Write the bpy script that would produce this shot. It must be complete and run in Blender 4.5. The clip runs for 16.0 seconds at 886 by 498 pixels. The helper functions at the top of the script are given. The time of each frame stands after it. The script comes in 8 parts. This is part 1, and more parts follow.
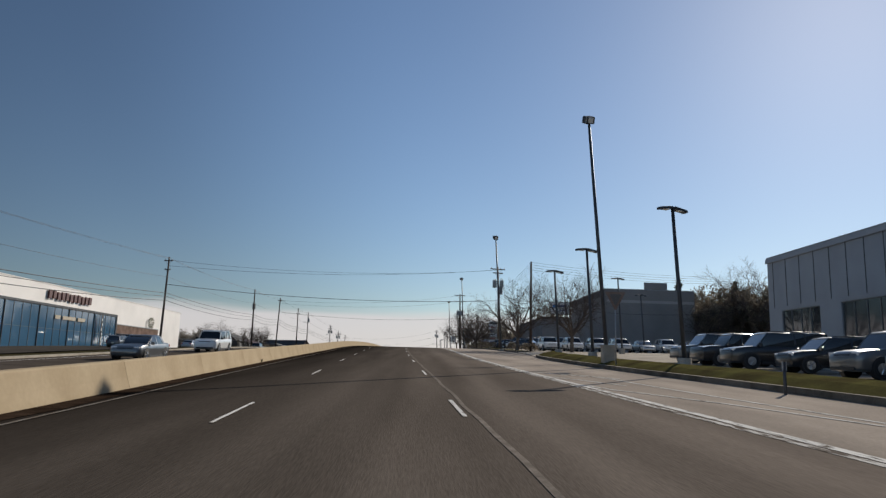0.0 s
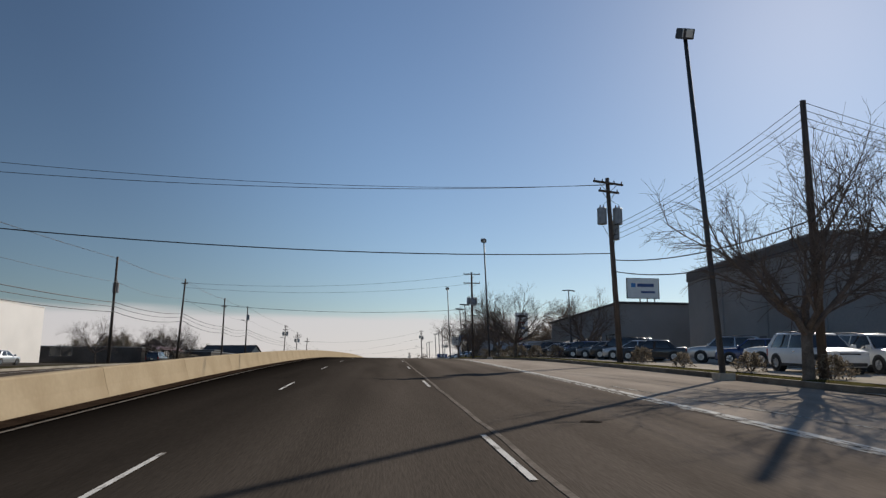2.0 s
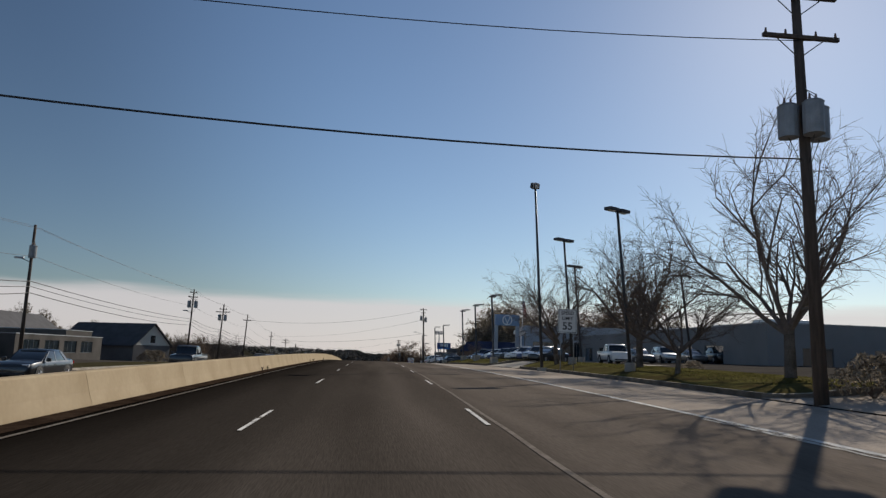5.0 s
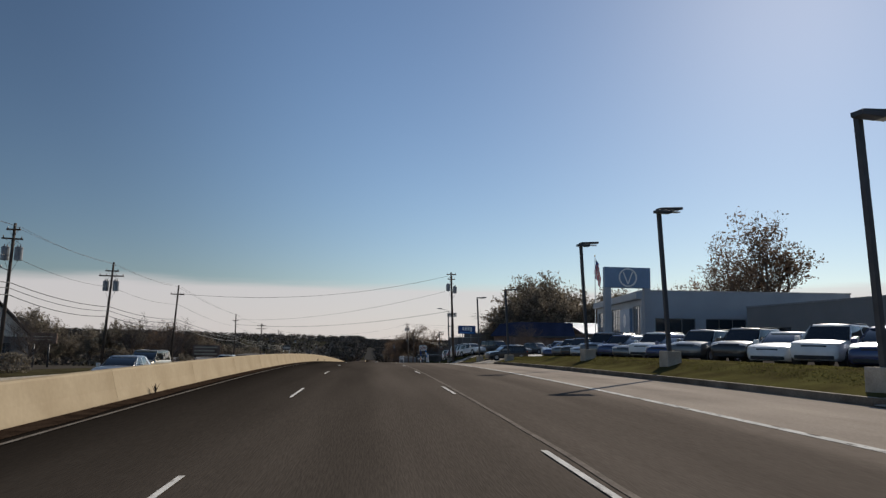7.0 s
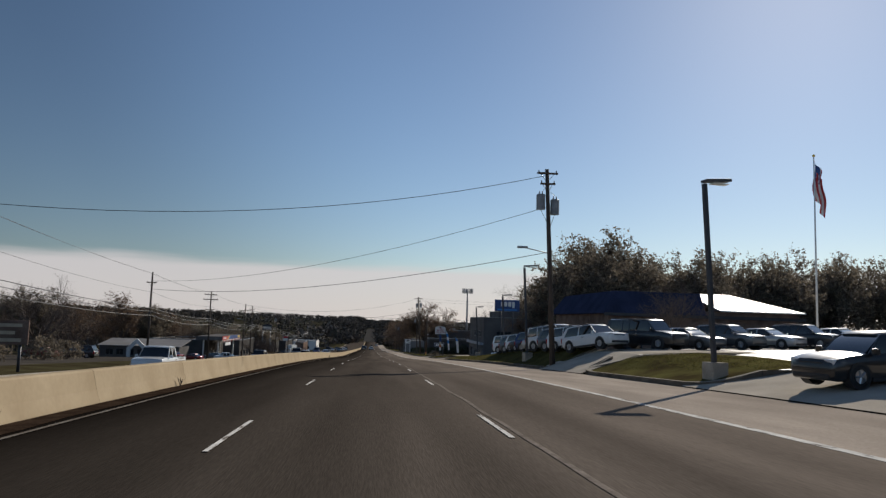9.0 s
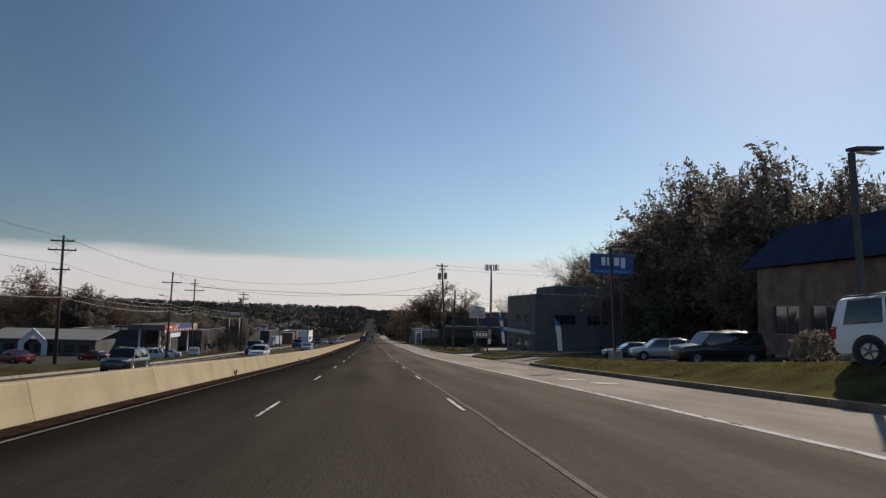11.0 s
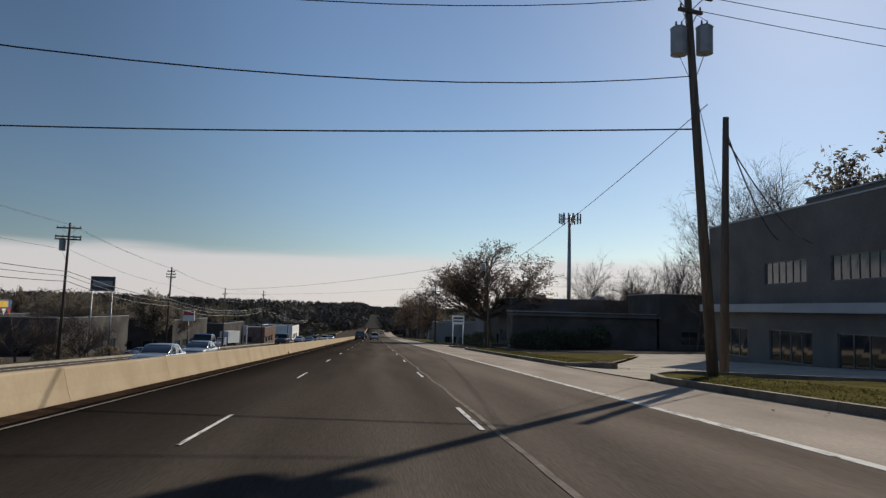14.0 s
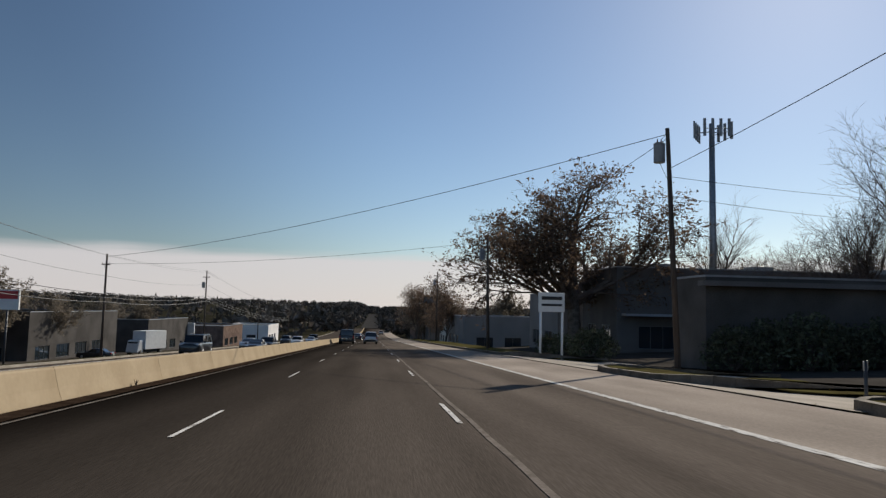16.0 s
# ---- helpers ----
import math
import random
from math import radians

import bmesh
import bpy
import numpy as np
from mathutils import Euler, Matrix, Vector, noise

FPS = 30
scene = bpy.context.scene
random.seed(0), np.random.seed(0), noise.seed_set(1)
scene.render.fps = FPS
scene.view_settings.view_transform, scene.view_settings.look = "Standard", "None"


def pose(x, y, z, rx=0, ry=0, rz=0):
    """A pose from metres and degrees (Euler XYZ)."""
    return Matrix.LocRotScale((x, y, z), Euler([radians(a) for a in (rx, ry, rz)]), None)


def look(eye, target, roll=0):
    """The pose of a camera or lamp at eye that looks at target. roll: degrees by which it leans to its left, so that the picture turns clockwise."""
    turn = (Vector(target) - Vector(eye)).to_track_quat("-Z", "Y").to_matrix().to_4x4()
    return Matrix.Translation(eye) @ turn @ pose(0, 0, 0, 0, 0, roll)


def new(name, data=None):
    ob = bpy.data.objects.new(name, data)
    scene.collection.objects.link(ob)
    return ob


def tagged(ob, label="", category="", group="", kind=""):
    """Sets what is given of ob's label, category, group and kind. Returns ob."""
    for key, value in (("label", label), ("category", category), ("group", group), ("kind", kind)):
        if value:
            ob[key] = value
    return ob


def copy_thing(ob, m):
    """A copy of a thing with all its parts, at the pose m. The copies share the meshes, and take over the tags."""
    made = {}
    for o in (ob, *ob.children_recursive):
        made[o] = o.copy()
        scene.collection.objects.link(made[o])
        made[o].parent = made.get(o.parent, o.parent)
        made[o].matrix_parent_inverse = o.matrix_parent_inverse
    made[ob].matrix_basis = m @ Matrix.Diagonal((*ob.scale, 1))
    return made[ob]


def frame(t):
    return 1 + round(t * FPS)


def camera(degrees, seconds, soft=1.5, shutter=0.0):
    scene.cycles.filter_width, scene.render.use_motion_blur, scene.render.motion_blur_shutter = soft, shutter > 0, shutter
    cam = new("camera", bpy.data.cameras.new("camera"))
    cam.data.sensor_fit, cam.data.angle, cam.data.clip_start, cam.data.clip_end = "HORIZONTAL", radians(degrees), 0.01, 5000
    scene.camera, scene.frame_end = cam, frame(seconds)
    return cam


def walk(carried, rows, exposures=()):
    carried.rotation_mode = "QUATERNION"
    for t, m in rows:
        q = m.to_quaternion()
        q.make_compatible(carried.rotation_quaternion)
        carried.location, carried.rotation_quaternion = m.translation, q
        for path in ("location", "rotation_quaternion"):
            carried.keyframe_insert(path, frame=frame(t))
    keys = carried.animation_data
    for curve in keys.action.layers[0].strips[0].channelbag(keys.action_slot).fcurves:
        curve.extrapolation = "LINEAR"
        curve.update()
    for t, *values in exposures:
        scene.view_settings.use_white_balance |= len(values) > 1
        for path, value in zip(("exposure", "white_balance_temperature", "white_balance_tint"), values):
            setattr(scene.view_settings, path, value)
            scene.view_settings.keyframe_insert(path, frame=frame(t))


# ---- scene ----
cam = camera(64.5, 16.0, soft=1.35)
PATH = [
    (0, (2.21, -0.72, 1.26), (2.567, 9.135, 2.904), 1.57),
    (0.5, (1.5, 13.14, 1.8), (1.962, 22.995, 3.465), 1.26),
    (1, (0.92, 27.07, 2.35), (1.504, 36.913, 4.043), 1.16),
    (1.5, (0.49, 41.04, 2.9), (1.166, 50.874, 4.564), 1.06),
    (2, (0.16, 54.74, 3.41), (0.904, 64.568, 5.081), 0.68),
    (2.5, (-0.1, 68.32, 3.94), (0.715, 78.144, 5.594), 0.73),
    (3, (-0.29, 81.67, 4.48), (0.574, 91.497, 6.131), 0.98),
    (3.2, (-0.34, 87.01, 4.67), (0.538, 96.836, 6.28), 1.06),
    (5.3, (-0.41, 144.16, 5.86), (0.566, 154.002, 7.327), 2.12),
    (5.5, (-0.38, 149.64, 5.93), (0.611, 159.484, 7.372), 2.00),
    (6, (-0.28, 163.31, 6.04), (0.731, 173.16, 7.408), 1.47),
    (6.5, (-0.16, 176.75, 6.1), (0.83, 186.604, 7.458), 1.48),
    (7, (-0.09, 189.77, 6.15), (0.877, 199.639, 7.42), 1.08),
    (7.5, (-0.13, 203.41, 6.12), (0.805, 213.288, 7.343), 1.40),
    (8, (-0.16, 217.25, 6.03), (0.788, 227.134, 7.189), 1.94),
    (8.5, (-0.14, 231.25, 5.82), (0.823, 241.148, 6.896), 1.84),
    (9, (-0.14, 245.38, 5.49), (0.826, 255.283, 6.507), 1.84),
    (9.2, (-0.13, 251.04, 5.33), (0.828, 260.948, 6.317), 1.77),
    (11.3, (0.02, 311.32, 2.95), (0.988, 321.239, 3.799), 1.47),
    (11.5, (0.04, 317.24, 2.67), (1.009, 327.163, 3.494), 1.62),
    (12, (0.09, 332.18, 1.93), (1.072, 342.102, 2.719), 1.25),
    (12.5, (0.15, 347.28, 1.2), (1.13, 357.199, 2.015), 1.14),
    (13, (0.22, 362.46, 0.49), (1.193, 372.379, 1.329), 1.56),
    (13.5, (0.24, 377.51, -0.16), (1.187, 387.431, 0.673), 1.37),
    (14, (0.25, 392.23, -0.73), (1.171, 402.151, 0.121), 1.52),
    (14.5, (0.3, 407.17, -1.32), (1.257, 417.086, -0.469), 1.19),
    (15, (0.35, 422.28, -1.91), (1.327, 432.199, -1.05), 1.14),
    (15.5, (0.4, 437.56, -2.5), (1.358, 447.473, -1.605), 1.49),
    (16, (0.44, 452.98, -3.09), (1.391, 462.897, -2.233), 1.28),
]
walk(cam, [(t, look(eye, target, roll)) for t, eye, target, roll in PATH], exposures=[(0, 0.0), (2.5, -0.05), (5.5, -0.08), (9, -0.1), (11.5, 0.0), (16, 0.0)])

# ---------------------------------------------------------------- light
SUN_AZ, SUN_EL = radians(34.2), radians(28)     # from +y towards +x
world = bpy.data.worlds.new("world")
scene.world = world
world.use_nodes = True
wt = world.node_tree
wt.nodes.clear()
w_out = wt.nodes.new("ShaderNodeOutputWorld")
w_bg = wt.nodes.new("ShaderNodeBackground")
w_sky = wt.nodes.new("ShaderNodeTexSky")
w_sky.sky_type = "NISHITA"
w_sky.sun_disc = False
w_sky.sun_elevation, w_sky.sun_rotation = SUN_EL, SUN_AZ
w_sky.air_density, w_sky.dust_density, w_sky.ozone_density = 1.0, 0.22, 3.4
w_bg.inputs["Strength"].default_value = 0.074
# pale cloud bank lying on the horizon
w_co = wt.nodes.new("ShaderNodeTexCoord")
w_sep = wt.nodes.new("ShaderNodeSeparateXYZ")
w_noise = wt.nodes.new("ShaderNodeTexNoise")
w_map = wt.nodes.new("ShaderNodeMapping")
w_map.inputs["Scale"].default_value = (2.5, 2.5, 30)
w_noise.inputs["Scale"].default_value = 2.2
w_noise.inputs["Detail"].default_value = 4
w_add = wt.nodes.new("ShaderNodeMath")
w_add.operation = "MULTIPLY_ADD"
w_add.inputs[1].default_value = 0.022
w_ramp = wt.nodes.new("ShaderNodeMapRange")
w_ramp.interpolation_type = "SMOOTHSTEP"
for key, v in (("From Min", 0.072), ("From Max", 0.092), ("To Min", 0.80), ("To Max", 0.0)):
    w_ramp.inputs[key].default_value = v
w_mix = wt.nodes.new("ShaderNodeMix")
w_mix.data_type = "RGBA"
w_mix.inputs[7].default_value = (9.4, 8.8, 8.9, 1)
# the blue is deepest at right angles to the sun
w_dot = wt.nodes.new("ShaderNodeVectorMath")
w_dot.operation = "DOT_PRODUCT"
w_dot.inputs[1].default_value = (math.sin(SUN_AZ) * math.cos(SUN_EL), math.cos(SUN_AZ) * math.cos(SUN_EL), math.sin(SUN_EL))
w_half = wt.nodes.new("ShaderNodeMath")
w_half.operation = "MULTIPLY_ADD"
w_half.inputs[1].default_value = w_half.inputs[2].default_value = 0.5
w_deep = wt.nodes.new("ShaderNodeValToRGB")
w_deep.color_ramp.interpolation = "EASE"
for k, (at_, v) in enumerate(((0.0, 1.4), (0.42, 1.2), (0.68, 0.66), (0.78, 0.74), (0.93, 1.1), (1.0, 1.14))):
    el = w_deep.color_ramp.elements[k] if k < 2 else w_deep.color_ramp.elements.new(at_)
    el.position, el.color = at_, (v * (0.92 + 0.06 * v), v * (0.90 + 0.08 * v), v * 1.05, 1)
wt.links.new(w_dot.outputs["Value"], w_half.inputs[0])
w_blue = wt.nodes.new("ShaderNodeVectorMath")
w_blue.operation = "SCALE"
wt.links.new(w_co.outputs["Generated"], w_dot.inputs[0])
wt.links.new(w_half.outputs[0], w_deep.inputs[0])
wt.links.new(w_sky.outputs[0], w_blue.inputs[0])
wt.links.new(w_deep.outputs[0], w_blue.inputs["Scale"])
wt.links.new(w_co.outputs["Generated"], w_sep.inputs[0])
wt.links.new(w_co.outputs["Generated"], w_map.inputs[0])
wt.links.new(w_map.outputs[0], w_noise.inputs["Vector"])
wt.links.new(w_noise.outputs[0], w_add.inputs[0])
wt.links.new(w_sep.outputs["Z"], w_add.inputs[2])
wt.links.new(w_add.outputs[0], w_ramp.inputs["Value"])
wt.links.new(w_ramp.outputs[0], w_mix.inputs[0])
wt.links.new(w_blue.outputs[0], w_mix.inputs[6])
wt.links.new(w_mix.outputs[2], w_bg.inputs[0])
wt.links.new(w_bg.outputs[0], w_out.inputs[0])

sun_data = bpy.data.lights.new("sun", "SUN")
sun_data.energy, sun_data.angle, sun_data.color = 4.5, radians(0.5), (1.0, 0.93, 0.82)
sun = new("sun", sun_data)
sun.matrix_world = look((0, 0, 200), (-math.sin(SUN_AZ) * 100, -math.cos(SUN_AZ) * 100, 200 - 100 * math.tan(SUN_EL)))


# ---------------------------------------------------------------- materials
def material(name, color, rough=0.8, metal=0.0, var=0.25, scale=1.5, fine=30.0, bump=0.15, tint=None, rand=0.0, spec=0.5, island=0.0, trans=0.0, stretch=None):
    """A surface with broad blotches and fine grain. tint: colour of the blotches; rand: difference from object to object."""
    m = bpy.data.materials.new(name)
    m.use_nodes = True
    t = m.node_tree
    b = t.nodes["Principled BSDF"]
    co = t.nodes.new("ShaderNodeTexCoord")
    geo = t.nodes.new("ShaderNodeNewGeometry")
    vec = geo.outputs["Position"] if rand == 0 else co.outputs["Object"]
    if stretch:
        mp = t.nodes.new("ShaderNodeMapping")
        mp.inputs["Scale"].default_value = stretch
        t.links.new(vec, mp.inputs[0])
        vec = mp.outputs[0]
    n1, n2 = t.nodes.new("ShaderNodeTexNoise"), t.nodes.new("ShaderNodeTexNoise")
    n1.inputs["Scale"].default_value, n2.inputs["Scale"].default_value = scale, fine
    n1.inputs["Detail"].default_value, n2.inputs["Detail"].default_value = 6, 3
    for n in (n1, n2):
        t.links.new(vec, n.inputs["Vector"])
    dark = tuple(c * (1 - var) for c in (tint or color))
    light = tuple(min(1, c * (1 + var)) for c in color)
    r1 = t.nodes.new("ShaderNodeValToRGB")
    r1.color_ramp.elements[0].position, r1.color_ramp.elements[1].position = 0.32, 0.68
    r1.color_ramp.elements[0].color, r1.color_ramp.elements[1].color = (*dark, 1), (*light, 1)
    t.links.new(n1.outputs[0], r1.inputs[0])
    mr = t.nodes.new("ShaderNodeMapRange")
    for key, v in (("From Min", 0.25), ("From Max", 0.75), ("To Min", 1 - var * 0.8), ("To Max", 1 + var * 0.8)):
        mr.inputs[key].default_value = v
    t.links.new(n2.outputs[0], mr.inputs["Value"])
    fac = mr.outputs[0]
    if rand or island:
        src = t.nodes.new("ShaderNodeObjectInfo").outputs["Random"] if rand else geo.outputs["Random Per Island"]
        m2 = t.nodes.new("ShaderNodeMapRange")
        m2.inputs["To Min"].default_value, m2.inputs["To Max"].default_value = 1 - (rand or island), 1 + (rand or island)
        t.links.new(src, m2.inputs["Value"])
        mm = t.nodes.new("ShaderNodeMath")
        mm.operation = "MULTIPLY"
        t.links.new(fac, mm.inputs[0])
        t.links.new(m2.outputs[0], mm.inputs[1])
        fac = mm.outputs[0]
    mul = t.nodes.new("ShaderNodeVectorMath")
    mul.operation = "SCALE"
    t.links.new(r1.outputs[0], mul.inputs[0])
    t.links.new(fac, mul.inputs["Scale"])
    t.links.new(mul.outputs[0], b.inputs["Base Color"])
    b.inputs["Roughness"].default_value, b.inputs["Metallic"].default_value = rough, metal
    b.inputs["Specular IOR Level"].default_value = spec
    if trans:
        tr = t.nodes.new("ShaderNodeBsdfTranslucent")
        mx = t.nodes.new("ShaderNodeMixShader")
        mx.inputs[0].default_value = trans
        t.links.new(mul.outputs[0], tr.inputs[0])
        t.links.new(b.outputs[0], mx.inputs[1])
        t.links.new(tr.outputs[0], mx.inputs[2])
        t.links.new(mx.outputs[0], t.nodes["Material Output"].inputs[0])
    if bump:
        bp = t.nodes.new("ShaderNodeBump")
        bp.inputs["Strength"].default_value, bp.inputs["Distance"].default_value = bump, 0.02
        t.links.new(n2.outputs[0], bp.inputs["Height"])
        t.links.new(bp.outputs[0], b.inputs["Normal"])
    return m


def paint_mat(name, color, metal=0.3, rough=0.32, coat=0.8):
    m = bpy.data.materials.new(name)
    m.use_nodes = True
    t = m.node_tree
    b = t.nodes["Principled BSDF"]
    n = t.nodes.new("ShaderNodeTexNoise")
    n.inputs["Scale"].default_value, n.inputs["Detail"].default_value = 3.0, 5
    co = t.nodes.new("ShaderNodeTexCoord")
    t.links.new(co.outputs["Object"], n.inputs["Vector"])
    r = t.nodes.new("ShaderNodeValToRGB")
    r.color_ramp.elements[0].color = (*[c * 0.82 for c in color], 1)
    r.color_ramp.elements[1].color = (*[min(1, c * 1.08) for c in color], 1)
    t.links.new(n.outputs[0], r.inputs[0])
    t.links.new(r.outputs[0], b.inputs["Base Color"])
    mr = t.nodes.new("ShaderNodeMapRange")
    mr.inputs["To Min"].default_value, mr.inputs["To Max"].default_value = rough - 0.08, rough + 0.12
    t.links.new(n.outputs[0], mr.inputs["Value"])
    t.links.new(mr.outputs[0], b.inputs["Roughness"])
    b.inputs["Metallic"].default_value = metal
    b.inputs["Coat Weight"].default_value, b.inputs["Coat Roughness"].default_value = coat, 0.06
    return m


def line_mat(name, color, worn):
    """Road paint, worn through to the asphalt in patches."""
    m = material(name, color, 0.8, var=0.12, scale=2, fine=40, spec=0)
    t = m.node_tree
    b = t.nodes["Principled BSDF"]
    geo = t.nodes.new("ShaderNodeNewGeometry")
    n = t.nodes.new("ShaderNodeTexNoise")
    n.inputs["Scale"].default_value, n.inputs["Detail"].default_value = 5.0, 8
    mp = t.nodes.new("ShaderNodeMapping")
    mp.inputs["Scale"].default_value = (2.2, 0.45, 1)
    t.links.new(geo.outputs["Position"], mp.inputs[0])
    t.links.new(mp.outputs[0], n.inputs["Vector"])
    mr = t.nodes.new("ShaderNodeMapRange")
    mr.inputs["From Min"].default_value, mr.inputs["From Max"].default_value = worn - 0.06, worn + 0.06
    t.links.new(n.outputs[0], mr.inputs["Value"])
    mix = t.nodes.new("ShaderNodeMix")
    mix.data_type = "RGBA"
    mix.inputs[6].default_value = (0.15, 0.125, 0.104, 1)
    old = b.inputs["Base Color"].links[0].from_socket
    t.links.new(mr.outputs[0], mix.inputs[0])
    t.links.new(old, mix.inputs[7])
    t.links.new(mix.outputs[2], b.inputs["Base Color"])
    return m


def glass_mat(name, color, rough=0.05, ior=1.5):
    m = bpy.data.materials.new(name)
    m.use_nodes = True
    b = m.node_tree.nodes["Principled BSDF"]
    b.inputs["Base Color"].default_value = (*color, 1)
    b.inputs["Roughness"].default_value = rough
    b.inputs["IOR"].default_value = ior
    b.inputs["Coat Weight"].default_value = 0.6
    b.inputs["Coat Roughness"].default_value = 0.03
    return m


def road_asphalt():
    """Highway asphalt with wheel tracks; sun glare is painted into its colour, rising from fast to slow lane."""
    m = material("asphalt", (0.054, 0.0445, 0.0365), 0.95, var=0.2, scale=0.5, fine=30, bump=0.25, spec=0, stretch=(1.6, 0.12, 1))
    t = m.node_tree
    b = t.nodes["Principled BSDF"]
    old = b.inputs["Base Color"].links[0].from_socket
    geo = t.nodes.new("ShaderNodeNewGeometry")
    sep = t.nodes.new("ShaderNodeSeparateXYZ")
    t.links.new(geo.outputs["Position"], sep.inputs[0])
    # sun glare put into the base colour, rising towards the right lanes
    glare = t.nodes.new("ShaderNodeMapRange")
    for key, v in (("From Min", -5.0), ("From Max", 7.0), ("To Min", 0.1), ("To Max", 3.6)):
        glare.inputs[key].default_value = v
    t.links.new(sep.outputs["X"], glare.inputs["Value"])
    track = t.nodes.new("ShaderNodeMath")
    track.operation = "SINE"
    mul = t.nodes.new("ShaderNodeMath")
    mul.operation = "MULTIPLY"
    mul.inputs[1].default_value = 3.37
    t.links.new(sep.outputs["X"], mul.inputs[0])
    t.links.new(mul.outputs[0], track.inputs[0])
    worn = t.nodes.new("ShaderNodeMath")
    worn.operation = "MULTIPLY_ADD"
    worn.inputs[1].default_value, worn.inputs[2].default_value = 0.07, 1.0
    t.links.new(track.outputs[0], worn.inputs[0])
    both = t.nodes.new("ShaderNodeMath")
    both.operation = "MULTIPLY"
    t.links.new(glare.outputs[0], both.inputs[0])
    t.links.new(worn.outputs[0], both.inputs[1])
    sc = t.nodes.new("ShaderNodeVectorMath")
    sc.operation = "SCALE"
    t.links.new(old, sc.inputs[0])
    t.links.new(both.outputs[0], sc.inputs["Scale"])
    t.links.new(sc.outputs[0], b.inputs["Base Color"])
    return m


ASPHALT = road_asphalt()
ASPHALT_OLD = material("asphalt_old", (0.085, 0.07, 0.058), 0.95, var=0.2, scale=0.5, fine=45, bump=0.25, spec=0)
SHOULDER = material("shoulder_asphalt", (0.37, 0.312, 0.258), 0.95, var=0.2, scale=0.6, fine=40, bump=0.3, spec=0, stretch=(1.0, 0.25, 1))
FAR_ASPHALT = material("pale_far_asphalt", (0.06, 0.057, 0.054), 0.95, var=0.12, scale=0.1, fine=4, bump=0, spec=0)
LOT = material("lot_asphalt", (0.075, 0.066, 0.057), 0.9, var=0.22, scale=0.4, fine=40, spec=0)
LOT_PALE = material("sunlit_concrete", (0.5, 0.455, 0.4), 0.5, var=0.2, scale=0.4, fine=25, spec=0.5)
APRON = material("apron_concrete", (0.46, 0.405, 0.335), 0.9, var=0.16, scale=0.5, fine=30, spec=0)
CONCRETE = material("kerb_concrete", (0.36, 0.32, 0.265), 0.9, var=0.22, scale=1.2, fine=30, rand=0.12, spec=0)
# face colour holds grime and the shade of the side turned from the sun
KERB_FACE = material("dirty_shaded_kerb_face", (0.15, 0.125, 0.10), 0.95, var=0.3, scale=1.5, fine=25, rand=0.15, spec=0)
BARRIER = material("barrier_concrete", (0.42, 0.335, 0.228), 0.9, var=0.06, scale=0.7, fine=11, bump=0.05, rand=0.03, tint=(0.385, 0.30, 0.197), spec=0)
DIRT = material("gutter_dirt", (0.036, 0.024, 0.017), 0.95, var=0.35, scale=2.5, fine=25, bump=0.4, spec=0)
SOIL = material("ground_soil", (0.042, 0.038, 0.028), 0.95, spec=0, var=0.3, scale=0.05, fine=2.0, tint=(0.024, 0.023, 0.012))
GRASS = material("verge_grass", (0.10, 0.09, 0.032), 0.95, var=0.24, scale=0.7, fine=18, bump=0.4, tint=(0.085, 0.066, 0.032), spec=0)
DULL_GRASS = material("dull_verge_grass", (0.06, 0.054, 0.028), 0.95, var=0.28, scale=0.5, fine=14, bump=0.4, tint=(0.05, 0.038, 0.022), spec=0)
BLADE = material("grass_blade", (0.092, 0.084, 0.028), 0.9, var=0.2, scale=1.5, fine=9, island=0.25, trans=0.5, bump=0, spec=0)
LITTER = material("dry_leaf", (0.26, 0.19, 0.10), 0.9, var=0.3, island=0.4, bump=0, spec=0)
WHITE_LINE = line_mat("lane_paint", (0.66, 0.63, 0.58), 0.40)
WORN_LINE = line_mat("worn_lane_paint", (0.55, 0.52, 0.47), 0.49)
FAINT_LINE = line_mat("faint_lane_paint", (0.20, 0.18, 0.155), 0.50)
TAR = material("sealed_joint", (0.20, 0.17, 0.142), 0.9, var=0.25, scale=3, fine=30, spec=0)
PATCH = material("tar_patch", (0.06, 0.05, 0.042), 0.9, var=0.3, scale=3, fine=30, spec=0)
WOOD_POLE = material("pole_timber", (0.085, 0.062, 0.048), 0.9, var=0.3, scale=2, fine=25, rand=0.2, stretch=(6, 6, 0.6))
GALV = material("galvanised_steel", (0.30, 0.31, 0.32), 0.5, metal=0.7, var=0.15, scale=3, fine=40, rand=0.1, bump=0.05)
DARK_STEEL = material("dark_painted_steel", (0.045, 0.048, 0.055), 0.5, metal=0.2, var=0.2, scale=2, fine=40, rand=0.1, bump=0.05)
TANK = material("transformer_grey", (0.22, 0.23, 0.24), 0.55, metal=0.2, var=0.15, scale=3, fine=40, rand=0.15, bump=0.05)
PORCELAIN = material("insulator_porcelain", (0.18, 0.12, 0.10), 0.3, var=0.1, bump=0)
CABLE = material("cable_black", (0.02, 0.02, 0.022), 0.6, var=0.1, bump=0)
LENS = material("lamp_lens", (0.55, 0.55, 0.52), 0.25, var=0.08, bump=0)
BARK = material("bark", (0.13, 0.108, 0.09), 0.95, var=0.35, scale=3, fine=30, bump=0.5, rand=0.2, spec=0)
TWIG = material("twig_bark", (0.13, 0.105, 0.09), 0.95, var=0.3, scale=2, fine=20, bump=0, rand=0.2, spec=0)
LEAF_BROWN = material("leaf_russet", (0.165, 0.115, 0.082), 0.8, trans=0.45, var=0.3, scale=0.4, fine=4, bump=0, island=0.5, spec=0)
